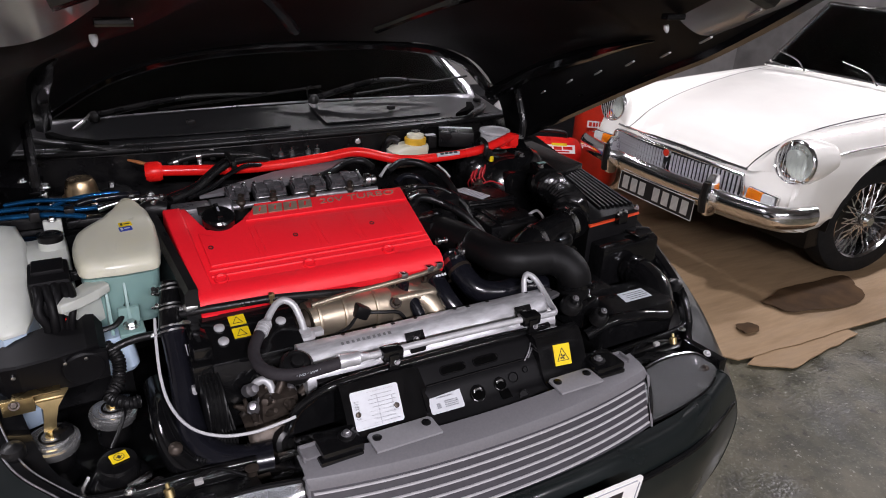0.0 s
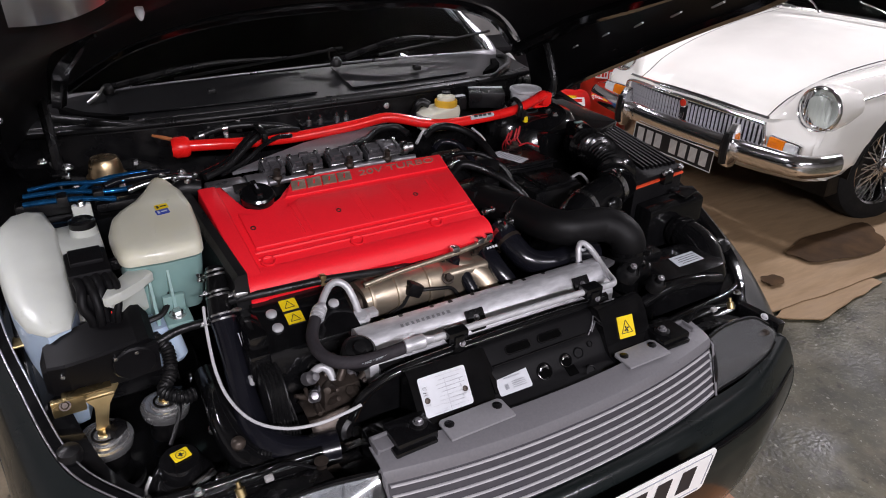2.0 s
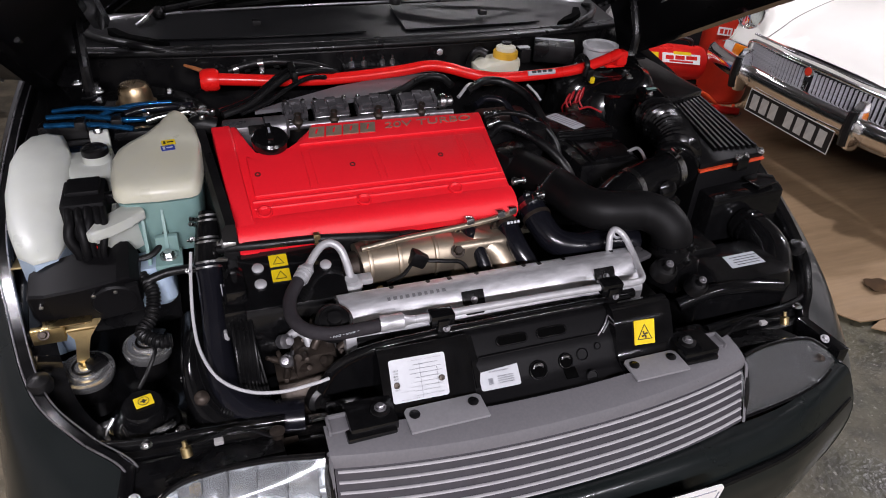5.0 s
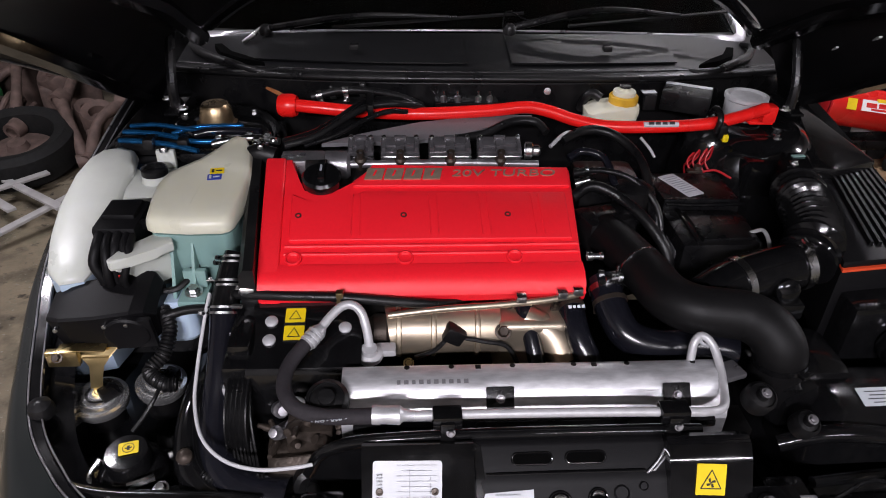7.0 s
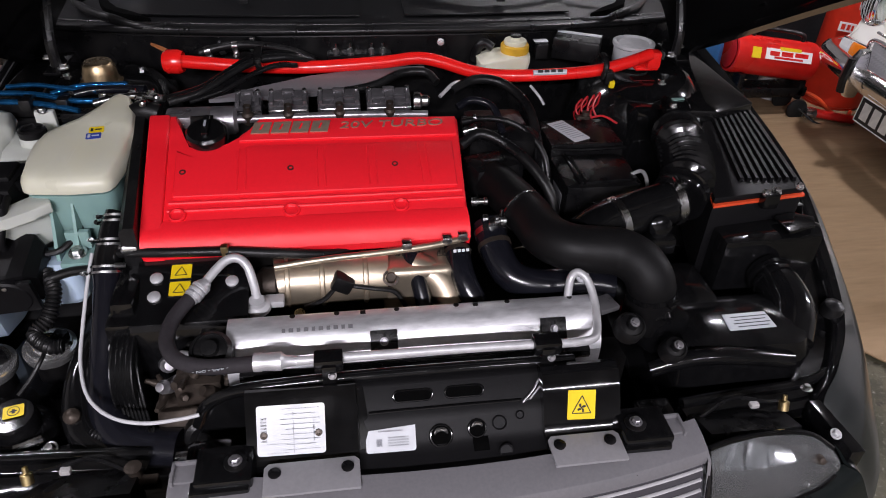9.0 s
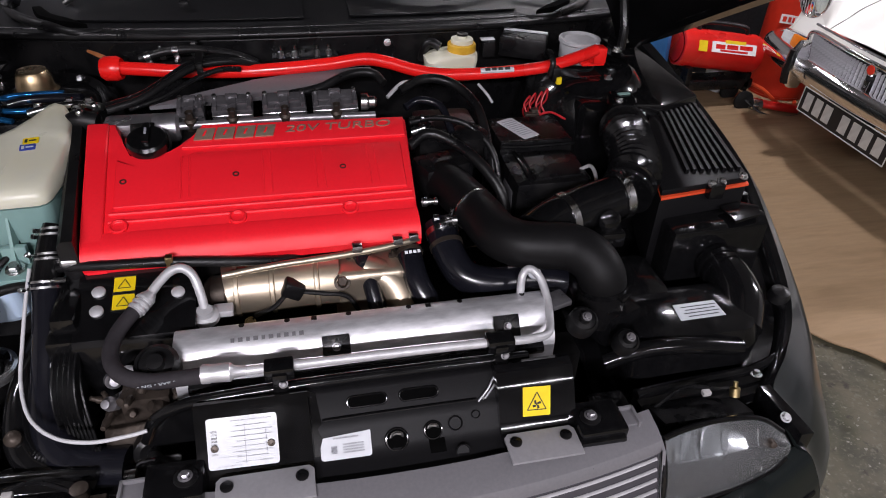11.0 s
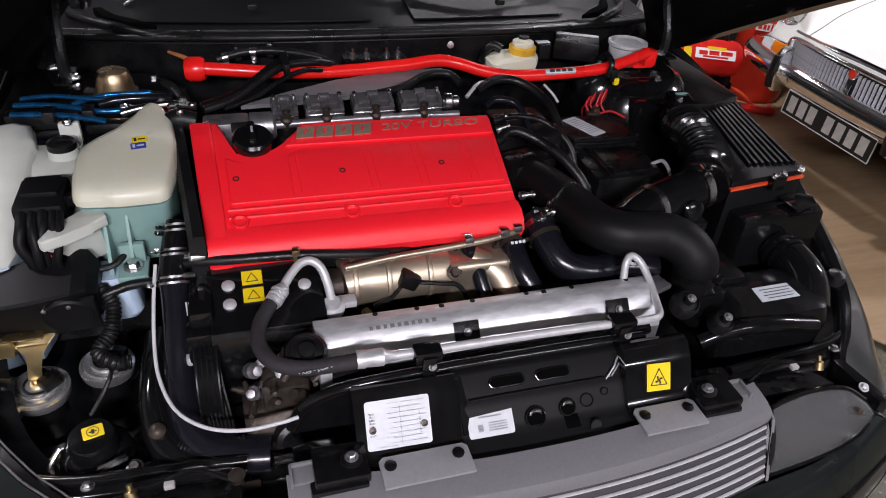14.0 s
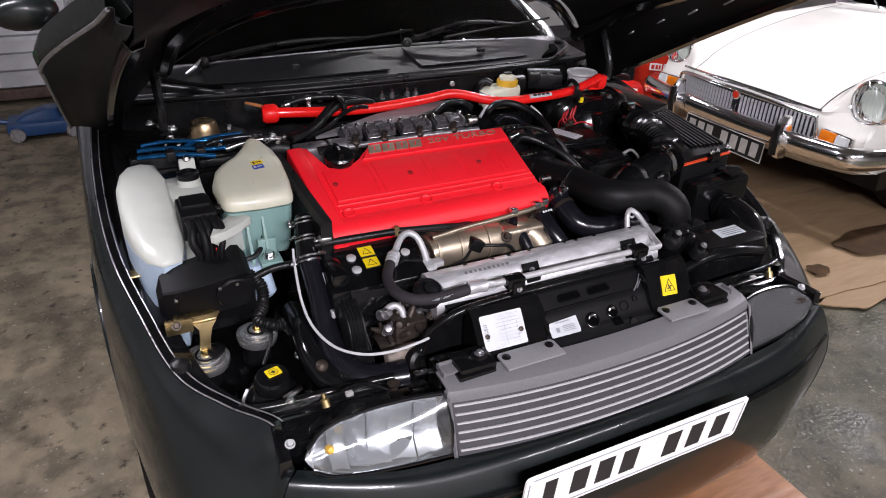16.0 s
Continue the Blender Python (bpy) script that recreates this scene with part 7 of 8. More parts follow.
bolt((-0.750, -0.160, 0.735), (0, -0.8, 0.6), 0.006, "cast", car)
part("lead", hose([(-0.590, -0.185, 0.700), (-0.585, -0.215, 0.705), (-0.600, -0.240, 0.685), (-0.615, -0.262, 0.672)], 0.0035, 8, 5), "rubber", car)
pot = part("filler_pot", lathe([(0.050, 0.0), (0.053, 0.030), (0.050, 0.046), (0.040, 0.056), (0.034, 0.060), (0.034, 0.082), (0.030, 0.088), (0, 0.089)], aim((-0.609, -0.298, 0.591), (0, -0.10, 1)), 28), "plastic_gloss", car, "black pot with a yellow warning label")
lm = basis((-0.606, -0.303, 0.6815), (1, 0.25, 0.0), (-0.25, 1, 0.10))
lb = part("warning_label", decal(0.028, 0.022, lm, 0.0008, 0.002), "yellow", pot, "yellow warning label with a black sign")
part("label_sign", move(join(lathe([(0.0075, 0.0006), (0.0085, 0.0006), (0.0085, 0.0016), (0.0075, 0.0016)], None, 20), box(-0.002, 0.002, -0.004, 0.004, 0.0008, 0.0014), box(-0.005, 0.005, -0.001, 0.001, 0.0008, 0.0014)), lm), "ink", lb)
part("handle", hose([(-0.60, -0.345, 0.650), (-0.580, -0.343, 0.655), (-0.565, -0.335, 0.655)], 0.006, 8, 4), "steel", pot)
part("loop", hose([(-0.655, -0.300, 0.655), (-0.668, -0.318, 0.640), (-0.655, -0.338, 0.628)], 0.004, 8, 5), "steel", pot)
for q in ((-0.540, -0.250, 0.665), (-0.555, -0.345, 0.640), (-0.66, -0.37, 0.62)):
    bolt(q, (0, -0.3, 1), 0.008, "steel", car, "panel_bolt")
part("left_tray", prism([(-0.78, 0.20), (-0.50, 0.20), (-0.50, -0.30), (-0.58, -0.40), (-0.70, -0.36), (-0.77, -0.26)], 0.50, 0.585, 0.01), "black_paint", car, "black painted bay floor panel")
part("right_tray", prism([(0.42, 0.20), (0.78, 0.20), (0.77, -0.26), (0.70, -0.36), (0.58, -0.40), (0.36, -0.40)], 0.50, 0.600, 0.01), "black_paint", car)

# blue-sleeved pipes beside the turret
for pts_, rr, mt_ in (([(-0.748, 0.262, 0.922), (-0.70, 0.248, 0.926), (-0.64, 0.228, 0.928), (-0.585, 0.212, 0.922)], 0.0055, "blue"), ([(-0.735, 0.300, 0.936), (-0.68, 0.292, 0.942), (-0.62, 0.268, 0.944), (-0.56, 0.258, 0.940)], 0.0045, "blue"), ([(-0.745, 0.285, 0.930), (-0.70, 0.272, 0.934), (-0.65, 0.255, 0.935), (-0.60, 0.236, 0.932), (-0.545, 0.238, 0.930), (-0.50, 0.245, 0.93)], 0.0052, "blue"), ([(-0.645, 0.262, 0.935), (-0.61, 0.280, 0.94), (-0.57, 0.286, 0.942), (-0.51, 0.286, 0.942)], 0.0048, "blue"), ([(-0.60, 0.255, 0.936), (-0.57, 0.262, 0.94), (-0.52, 0.262, 0.942), (-0.47, 0.25, 0.945)], 0.008, "silicone"), ([(-0.56, 0.225, 0.930), (-0.52, 0.228, 0.938), (-0.47, 0.228, 0.942), (-0.43, 0.215, 0.94)], 0.007, "steel")):
    part("clutch_pipe", hose(pts_, rr, 10, 5), mt_, car, "blue-sleeved pipe" if mt_ == "blue" else "bright pipe")
part("pipe_tray", box(-0.765, -0.640, 0.268, 0.300, 0.885, 0.918, 0.008), "plastic", car)
part("pipe_saddle", box(-0.625, -0.53, 0.215, 0.245, 0.895, 0.915, 0.008), "plastic", car)
for x in (-0.68, -0.615):
    part("pipe_cleat", cbox((0.020, 0.034, 0.022), 0.004, Matrix.Translation((x, 0.236, 0.930))), "plastic", car)
for q in ((-0.452, 0.218, 0.952), (-0.470, 0.20, 0.948), (-0.49, 0.238, 0.945)):
    bolt(q, (0.2, -0.3, 1), 0.006, "steel", car, "hose_bolt")
part("black_belt_guard", loft([[(x, y, z) for x, z in ((-0.456 - d, 0.70), (-0.456 - d, 0.875 + 0.30 * (y + 0.14) * 0.6), (-0.448 - d, 0.885 + 0.30 * (y + 0.14) * 0.6), (-0.432 - d, 0.885 + 0.30 * (y + 0.14) * 0.6), (-0.430 - d, 0.70))] for y, d in ((-0.140, -0.004), (-0.135, -0.004), (0.19, 0.025), (0.20, 0.025))]), "rubber", car, "black edge guard beside the engine cover")
part("guard_pin", lathe([(0.011, 0), (0.011, 0.02), (0.007, 0.024), (0, 0.024)], aim((-0.432, -0.130, 0.845), (-1, -0.1, 0)), 14), "steel", car)

# upper front cross panel with its labels
def panel(x0, x1, prof, name, label=""):
    return part(name, loft([[(x, y, z) for y, z in prof] for x in (x0, x0 + 0.003, x1 - 0.003, x1)]), "matt_black" if prof is MIDP else "black_paint", car, label)


LEFTP = [(-0.392, 0.66), (-0.392, 0.770), (-0.398, 0.785), (-0.406, 0.788), (-0.418, 0.780), (-0.464, 0.718), (-0.474, 0.713), (-0.540, 0.708), (-0.545, 0.66)]
RIGHTP = [(-0.392, 0.66), (-0.392, 0.772), (-0.398, 0.788), (-0.408, 0.793), (-0.422, 0.790), (-0.438, 0.771), (-0.459, 0.733), (-0.472, 0.716), (-0.482, 0.712), (-0.540, 0.708), (-0.545, 0.66)]
MIDP = [(-0.385, 0.66), (-0.385, 0.770), (-0.390, 0.779), (-0.397, 0.781), (-0.405, 0.778), (-0.4255, 0.7535), (-0.431, 0.7500), (-0.437, 0.7465), (-0.4425, 0.7400), (-0.456, 0.7220), (-0.463, 0.7165), (-0.474, 0.712), (-0.535, 0.706), (-0.54, 0.66)]
lp = panel(-0.255, -0.108, LEFTP, "cross_panel", "glossy black front cross panel with maker's plates")
rp = panel(0.150, 0.262, RIGHTP, "cross_panel", "glossy black front cross panel end")
mp_ = panel(-0.110, 0.152, MIDP, "cross_panel", "recessed middle of the front cross panel")
part("fan_cowl", hose([(-0.335, -0.365, 0.690), (-0.315, -0.372, 0.735), (-0.275, -0.380, 0.765), (-0.22, -0.386, 0.778), (-0.10, -0.384, 0.780), (0.10, -0.384, 0.780), (0.21, -0.382, 0.775)], 0.009, 10, 6), "plastic_gloss", car, "black curved cowl edge")
part("cowl_face", sheet([[(-0.335, -0.365, 0.69), (-0.335, -0.366, 0.60)], [(-0.315, -0.372, 0.735), (-0.32, -0.372, 0.60)], [(-0.275, -0.380, 0.765), (-0.28, -0.378, 0.60)], [(-0.22, -0.386, 0.778), (-0.22, -0.384, 0.60)], [(0.21, -0.382, 0.775), (0.21, -0.382, 0.60)]], 0.004), "plastic_gloss", car)
for x0, x1, x in ((-0.318, -0.245, -0.267), (0.255, 0.325, 0.277)):
    c_ = part("panel_bracket", join(prism([(x0, -0.505), (x1, -0.505), (x1, -0.446), (x0, -0.446)], 0.66, 0.736, 0.005), prism([(x0 - 0.006, -0.512), (x1 - 0.004, -0.512), (x1 - 0.004, -0.480), (x0 - 0.006, -0.480)], 0.66, 0.7255, 0.004)), "plastic_gloss", car, "black bracket bolted to the cross panel")
    part("washer", lathe([(0.015, 0), (0.015, 0.003), (0.010, 0.004), (0, 0.004)], Matrix.Translation((x, -0.476, 0.736)), 20), "plastic", c_)
    bolt((x, -0.476, 0.739), (0, 0, 1), 0.0062, "rail", c_)
for x in (-0.31, 0.33):
    part("side_post", box(x - 0.03, x + 0.03, -0.50, -0.41, 0.58, 0.71, 0.008), "black_paint", car)
sl = Vector((0, 0.046, 0.062)).normalized()
lm = basis((-0.196, -0.4412, 0.7492), (1, -0.03, 0), sl)
sp = part("spec_label", decal(0.090, 0.067, lm, 0.0010, 0.004), "white_label", lp, "white vehicle data label with grey print")
part("label_print", bars([(0.012, 0.028 - 0.0068 * k, 0.052 - 0.012 * (k % 3 == 1), 0.0011) for k in range(9)] + [(0.030, 0.010 - 0.008 * k, 0.0016, 0.006) for k in range(4)] + [(-0.018, -0.030, 0.030, 0.0010), (-0.018, -0.018, 0.030, 0.0010), (0.003, -0.004, 0.0008, 0.054)], lm, 0.0003), "grey_ink", sp)
part("print_block", bars([(-0.036, 0.016 - 0.0042 * k, 0.008, 0.0026) for k in range(8)], lm, 0.0003), "ink", sp)
for q in ((-0.036, -0.006), (0.036, -0.006)):
    part("rivet", lathe([(0.0052, 0), (0.0046, 0.0022), (0.0020, 0.0026), (0.0016, 0.0012), (0, 0.0012)], lm @ Matrix.Translation((q[0], q[1], 0.001)), 16), "cast", sp)
lm = basis((-0.064, -0.452, 0.7295), (1, -0.02, 0), (0, 0.77, 0.64))
sm = part("maker_label", decal(0.068, 0.042, lm, 0.0010, 0.004), "white_label", mp_, "small white maker's label with dark print")
part("label_print", bars([(0, 0.013, 0.042, 0.0030), (0, 0.007, 0.034, 0.0022), (-0.016, -0.008, 0.008, 0.010)] + [(0.010, -0.002 - 0.0035 * k, 0.028, 0.0018) for k in range(4)], lm, 0.0003), "grey_ink", sm)
lm = basis((0.2045, -0.4480, 0.7535), (1, 0.0, -0.08), (-0.12, 0.50, 0.86))
fl = part("fan_label", decal(0.041, 0.042, lm, 0.0010, 0.001), "yellow", rp, "square yellow label with a black fan in a triangle")
for a, b in (((-0.014, -0.012), (0.014, -0.012)), ((-0.014, -0.012), (0, 0.013)), ((0.014, -0.012), (0, 0.013))):
    part("triangle_line", move(hose([(*a, 0.0014), (*b, 0.0014)], 0.0009, 4, 1), lm), "ink", fl)
for k in range(4):
    part("fan_blade", move(prism([(0, 0), (0.0065, 0.001), (0.0055, 0.0042), (0.001, 0.003)], 0.0011, 0.0017), lm @ Matrix.Translation((0, -0.0045, 0)) @ Matrix.Rotation(k * math.pi / 2, 4, "Z")), "ink", fl)
for x, y, z, r_ in ((0.088, -0.449, 0.7330, 0.0105), (0.093, -0.482, 0.7120, 0.0105), (0.118, -0.444, 0.7395, 0.006)):
    part("panel_bung", lathe([(r_, 0), (r_, 0.002), (r_ * 0.86, 0.003), (r_ * 0.78, 0.001), (0, 0.001)], aim((x, y, z), (0, -0.75, 0.65)), 22), "matt_black", mp_)
for x, y, z, r_ in ((0.005, -0.4555, 0.7245, 0.0155), (0.056, -0.4520, 0.7290, 0.0125)):
    hm_ = aim((x, y, z), (0, -0.75, 0.65))
    # No opening is cut; a black disc paints the hole's inner shade.
    hole = part("panel_hole", lathe([(r_ * 0.86, 0.0005), (0, 0.0005)], hm_, 26), "hole", mp_, "hole in the cross panel, its shade a flat black disc")
    part("hole_rim", lathe([(r_ * 0.84, 0.0), (r_ * 0.90, 0.0024), (r_ * 1.02, 0.0022), (r_ * 1.10, 0.0)], hm_, 30), "black_paint", hole)
    part("hook", move(hose([(r_ * 0.62 * math.cos(a), r_ * 0.62 * math.sin(a), 0.0022) for a in (0.3, 0.8, 1.3, 1.8, 2.3, 2.8)], [0.0012, 0.003, 0.0034, 0.0034, 0.003, 0.0012], 8, 5), hm_), "steel", hole, "bright catch seen in the hole")
part("square_hole", move(box(-0.011, 0.011, -0.010, 0.010, -0.001, 0.0012, 0.0008), aim((0.060, -0.4680, 0.7150), (0, -0.4, 0.92))), "hole", mp_)
for x in (-0.030, 0.042):
    sm_ = basis((x, -0.4152, 0.7659), (1, 0, 0), (0, 0.645, 0.764))
    ring = [(px_, py_, 0.0012) for px_, py_, _ in rounded(-0.027, 0.027, -0.0075, 0.0075, 0.0073, 0, 6)]
    slot = part("slot", move(prism([(p[0], p[1]) for p in ring], -0.001, 0.0008), sm_), "hole", mp_, "long slot in the cross panel, its shade a black inlay")
    part("slot_rim", move(hose(ring + ring[:1], 0.0016, 6, 1, straight=True), sm_), "black_paint", slot)
part("stay", sheet([[(0.124, -0.432, 0.7500), (0.134, -0.430, 0.7525)], [(0.150, -0.412, 0.7720), (0.160, -0.410, 0.7735)]], 0.002), "black_paint", mp_, "bent flange at the end of the recess")
part("stay_edge", hose([(0.124, -0.4325, 0.7512), (0.140, -0.4225, 0.7630), (0.150, -0.4125, 0.7735), (0.160, -0.4105, 0.7750), (0.150, -0.4190, 0.7655), (0.134, -0.4305, 0.7538)], 0.0016, 6, 4), "rail", mp_)
part("recess_side", sheet([[(-0.108, -0.400, 0.783), (-0.098, -0.404, 0.780)], [(-0.106, -0.428, 0.758), (-0.094, -0.4285, 0.7530)], [(-0.106, -0.464, 0.722), (-0.090, -0.4600, 0.7200)]], 0.002), "black_paint", mp_)
part("ledge_lip", hose([(-0.092, -0.4290, 0.7525), (0.0, -0.4290, 0.7530), (0.122, -0.4290, 0.7525)], 0.0024, 8, 4), "black_paint", mp_)
part("plate_tab", cbox((0.028, 0.012, 0.005), 0.001, Matrix.Translation((-0.350, -0.405, 0.672))), "steel", car)
part("thin_tab", cbox((0.040, 0.012, 0.004), 0.001, Matrix.Translation((-0.275, -0.352, 0.735)) @ Matrix.Rotation(0.1, 4, "Z")), "alu_matt", car)


# ---- the white roadster beside it; its nose points along -x ----
MX, MY = 2.222, 1.104
roadster = thing("roadster_car", (MX + 1.9, MY, 0), "white classic roadster with chrome bumper and wire wheels", "car")


def mp(u, v, z):
    return Vector((MX + u, MY + v, z))


# rows along the car: distance behind the nose, then (out, up) from the middle to the sill
ROADSTER = [
    (-0.015, [(0, 0.575), (0.20, 0.573), (0.40, 0.565), (0.48, 0.575), (0.57, 0.585), (0.66, 0.545), (0.705, 0.490), (0.715, 0.430), (0.690, 0.390), (0.62, 0.350)]),
    (0.010, [(0, 0.592), (0.20, 0.590), (0.40, 0.580), (0.48, 0.640), (0.57, 0.690), (0.66, 0.640), (0.715, 0.520), (0.728, 0.440), (0.705, 0.385), (0.64, 0.340)]),
    (0.060, [(0, 0.628), (0.20, 0.626), (0.40, 0.612), (0.48, 0.690), (0.57, 0.742), (0.66, 0.695), (0.728, 0.570), (0.742, 0.450), (0.72, 0.375), (0.67, 0.325)]),
    (0.150, [(0, 0.675), (0.20, 0.673), (0.41, 0.660), (0.48, 0.725), (0.57, 0.766), (0.66, 0.728), (0.738, 0.610), (0.752, 0.460), (0.735, 0.365), (0.70, 0.315)]),
    (0.350, [(0, 0.735), (0.20, 0.733), (0.43, 0.722), (0.50, 0.756), (0.58, 0.778), (0.67, 0.740), (0.748, 0.620), (0.760, 0.470), (0.745, 0.370), (0.71, 0.318)]),
    (0.650, [(0, 0.785), (0.22, 0.783), (0.47, 0.772), (0.54, 0.786), (0.61, 0.793), (0.69, 0.752), (0.752, 0.630), (0.762, 0.480), (0.75, 0.320), (0.71, 0.200)]),
    (1.000, [(0, 0.825), (0.24, 0.823), (0.52, 0.808), (0.58, 0.810), (0.64, 0.806), (0.70, 0.762), (0.754, 0.640), (0.764, 0.490), (0.752, 0.320), (0.71, 0.190)]),
    (1.300, [(0, 0.850), (0.25, 0.848), (0.54, 0.832), (0.60, 0.826), (0.65, 0.815), (0.71, 0.722), (0.755, 0.640), (0.765, 0.490), (0.752, 0.320), (0.71, 0.190)]),
    (1.420, [(0, 0.855), (0.25, 0.853), (0.55, 0.836), (0.61, 0.828), (0.66, 0.815), (0.71, 0.722), (0.755, 0.640), (0.765, 0.490), (0.752, 0.320), (0.71, 0.190)]),
]


def roadster_arch(p):
    d = abs(p.x - MX - 0.66) / 0.360
    lift = 0.29 + 0.365 * math.sqrt(max(0, 1 - d * d))
    return Vector((p.x, p.y, max(p.z, lift))) if d < 1 and abs(p.y - MY) > 0.56 else p


def set_back(u, v, z):
    """The wing's front stands back round the headlamp."""
    f = min(1.0, max(0.0, (v - 0.42) / 0.11))
    return u + (0.058 * f * f * (3 - 2 * f) * min(1.0, max(0.0, (z - 0.48) / 0.08)) * max(0.0, 1 - max(u, 0) / 0.15))


half = resample([[mp(set_back(u, v, z), -(v if v < 0.55 else 0.55 + (v - 0.55) * 0.70), z) for v, z in r] for u, r in ROADSTER], 6, 5)
other = [[Vector((p.x, 2 * MY - p.y, p.z)) for p in r] for r in half]
K = 2 * 5
bonnet_rows = [list(reversed(o[:K + 1])) + r[1:K + 1] for r, o in zip(half, other)]
part("bonnet", sheet(bonnet_rows[1:44], 0.004), "old_white", roadster, "smooth white bonnet")
for rows in (half, other):
    side = [[roadster_arch(p + Vector((0, 0, -0.003 if k == 0 else 0))) for k, p in enumerate(r[K:])] for r in rows]
    part("front_wing", sheet(side, 0.004), "old_white", roadster, "white front wing")
    part("shut_line", hose([r[K] + Vector((0, 0, -0.001)) for r in rows[2:44]], 0.0028, 6, 1, straight=True), "ink", roadster)
part("scuttle", sheet(bonnet_rows[43:], 0.004), "old_white", roadster)
part("valance", sheet(resample([[mp(0.055 if abs(v) > 0.45 else -0.02, v, 0.60 if abs(v) > 0.45 else 0.56), mp(0.0 + 0.04 * k if abs(v) > 0.45 else -0.028, v, 0.53), mp(-0.035 + 0.06 * k, v, 0.46), mp(-0.03 + 0.08 * k, v, 0.375 + 0.02 * k), mp(0.00 + 0.10 * k, v, 0.32 + 0.03 * k), mp(0.06 + 0.12 * k, v, 0.275 + 0.06 * k)] for v, k in [(q, (abs(q) / 0.70) ** 5) for q in (-0.665, -0.62, -0.55, -0.3, 0, 0.3, 0.55, 0.62, 0.665)]], 3, 3), 0.004), "old_white", roadster, "white front valance")
part("underbody", box(MX + 0.30, MX + 3.5, MY - 0.60, MY + 0.60, 0.17, 0.45, 0.02), "void", roadster)
part("tail", loft([[mp(u, v, z) for v, z in ((-0.66, 0.22), (-0.70, 0.48), (-0.67, 0.70), (-0.60, 0.80), (0.60, 0.80), (0.67, 0.70), (0.70, 0.48), (0.66, 0.22))] for u in (1.43, 2.2, 2.9, 3.3)] + [[mp(3.75, v, z) for v, z in ((-0.60, 0.32), (-0.66, 0.48), (-0.63, 0.62), (-0.55, 0.68), (0.55, 0.68), (0.63, 0.62), (0.66, 0.48), (0.60, 0.32))]]), "old_white", roadster, "white body sides and tail")

# grille
gr = part("grille", sheet(resample([[mp(-0.045 - 0.045 * (1 - (v / 0.43) ** 2) + 0.02 * (z < 0.42), v, z) for z in (0.555, 0.50, 0.45, 0.405)] for v in (-0.43, -0.3, -0.2, -0.1, 0, 0.1, 0.2, 0.3, 0.43)], 2, 2), 0.004), "ink", roadster, "chrome-framed grille of upright slats")


def gx(v):
    return -0.052 - 0.050 * (1 - (v / 0.44) ** 2)


n_slat = 40
for i in range(n_slat):
    v = -0.415 + 0.83 * i / (n_slat - 1)
    if abs(v) < 0.022:
        continue
    part("slat", loft([[mp(gx(v) + a, v + b, z) for a, b in ((-0.012, 0), (0.002, 0.0045), (0.006, 0.0), (0.002, -0.0045))] for z in (0.412, 0.545)]), "alu", gr)
loop = [(-0.43, 0.548), (-0.2, 0.562), (0, 0.566), (0.2, 0.562), (0.43, 0.548), (0.445, 0.48), (0.43, 0.410), (0.2, 0.402), (0, 0.400), (-0.2, 0.402), (-0.43, 0.410), (-0.445, 0.48), (-0.43, 0.548)]
part("surround", hose([mp(gx(max(-0.44, min(0.44, v))) - 0.004, v, z) for v, z in loop], 0.0095, 10, 6), "chrome", gr)
part("bonnet_lip", hose([mp(-0.045 - 0.045 * (1 - (v / 0.45) ** 2), v, 0.578 + 0.012 * (1 - (v / 0.45) ** 2)) for v in (-0.44, -0.2, 0, 0.2, 0.44)], 0.006, 8, 6), "chrome", gr)
bd = part("badge", lathe([(0.026, 0), (0.026, 0.010), (0.022, 0.014), (0, 0.014)], aim(mp(gx(0) - 0.002, 0, 0.544), (-1, 0, 0), 0.39), 8), "chrome", gr, "octagonal chrome badge with a red centre")
part("badge_face", lathe([(0.019, 0.012), (0.019, 0.016), (0, 0.016)], aim(mp(gx(0) - 0.002, 0, 0.544), (-1, 0, 0), 0.39), 8), "gas_red", bd)
part("badge_stem", prism([(-0.014, 0), (0.014, 0), (0.006, -0.12), (-0.006, -0.12)], 0, 0.010, 0.001, basis(mp(gx(0) - 0.004, 0, 0.500), (0, -1, 0), (0, 0, 1))), "chrome", bd)

# bumper with overriders, number plate, lamps
bp = [(0.10, -0.728), (0.02, -0.718), (-0.085, -0.67), (-0.125, -0.55), (-0.155, -0.35), (-0.168, 0), (-0.155, 0.35), (-0.125, 0.55), (-0.085, 0.67), (0.02, 0.718), (0.10, 0.728)]
line = smooth_line([mp(u, v, 0) for u, v in bp], 6)
rows = []
for i, p in enumerate(line):
    t = (line[min(i + 1, len(line) - 1)] - line[max(i - 1, 0)]).normalized()
    o = Vector((t.y, -t.x, 0))
    if o.dot(p - mp(0.9, 0, 0)) < 0:
        o = -o
    rows.append([p + o * a + Vector((0, 0, z)) for a, z in ((-0.026, 0.474), (-0.010, 0.475), (0.006, 0.468), (0.017, 0.454), (0.023, 0.434), (0.022, 0.412), (0.012, 0.388), (-0.008, 0.372))])
bmp = part("bumper", sheet(rows, 0.004), "chrome", roadster, "curved chrome front bumper")
part("bumper_top", sheet([[r[0], r[0] + Vector((0.035, 0, -0.004))] for r in rows[10:-10]], 0.003), "chrome", bmp)
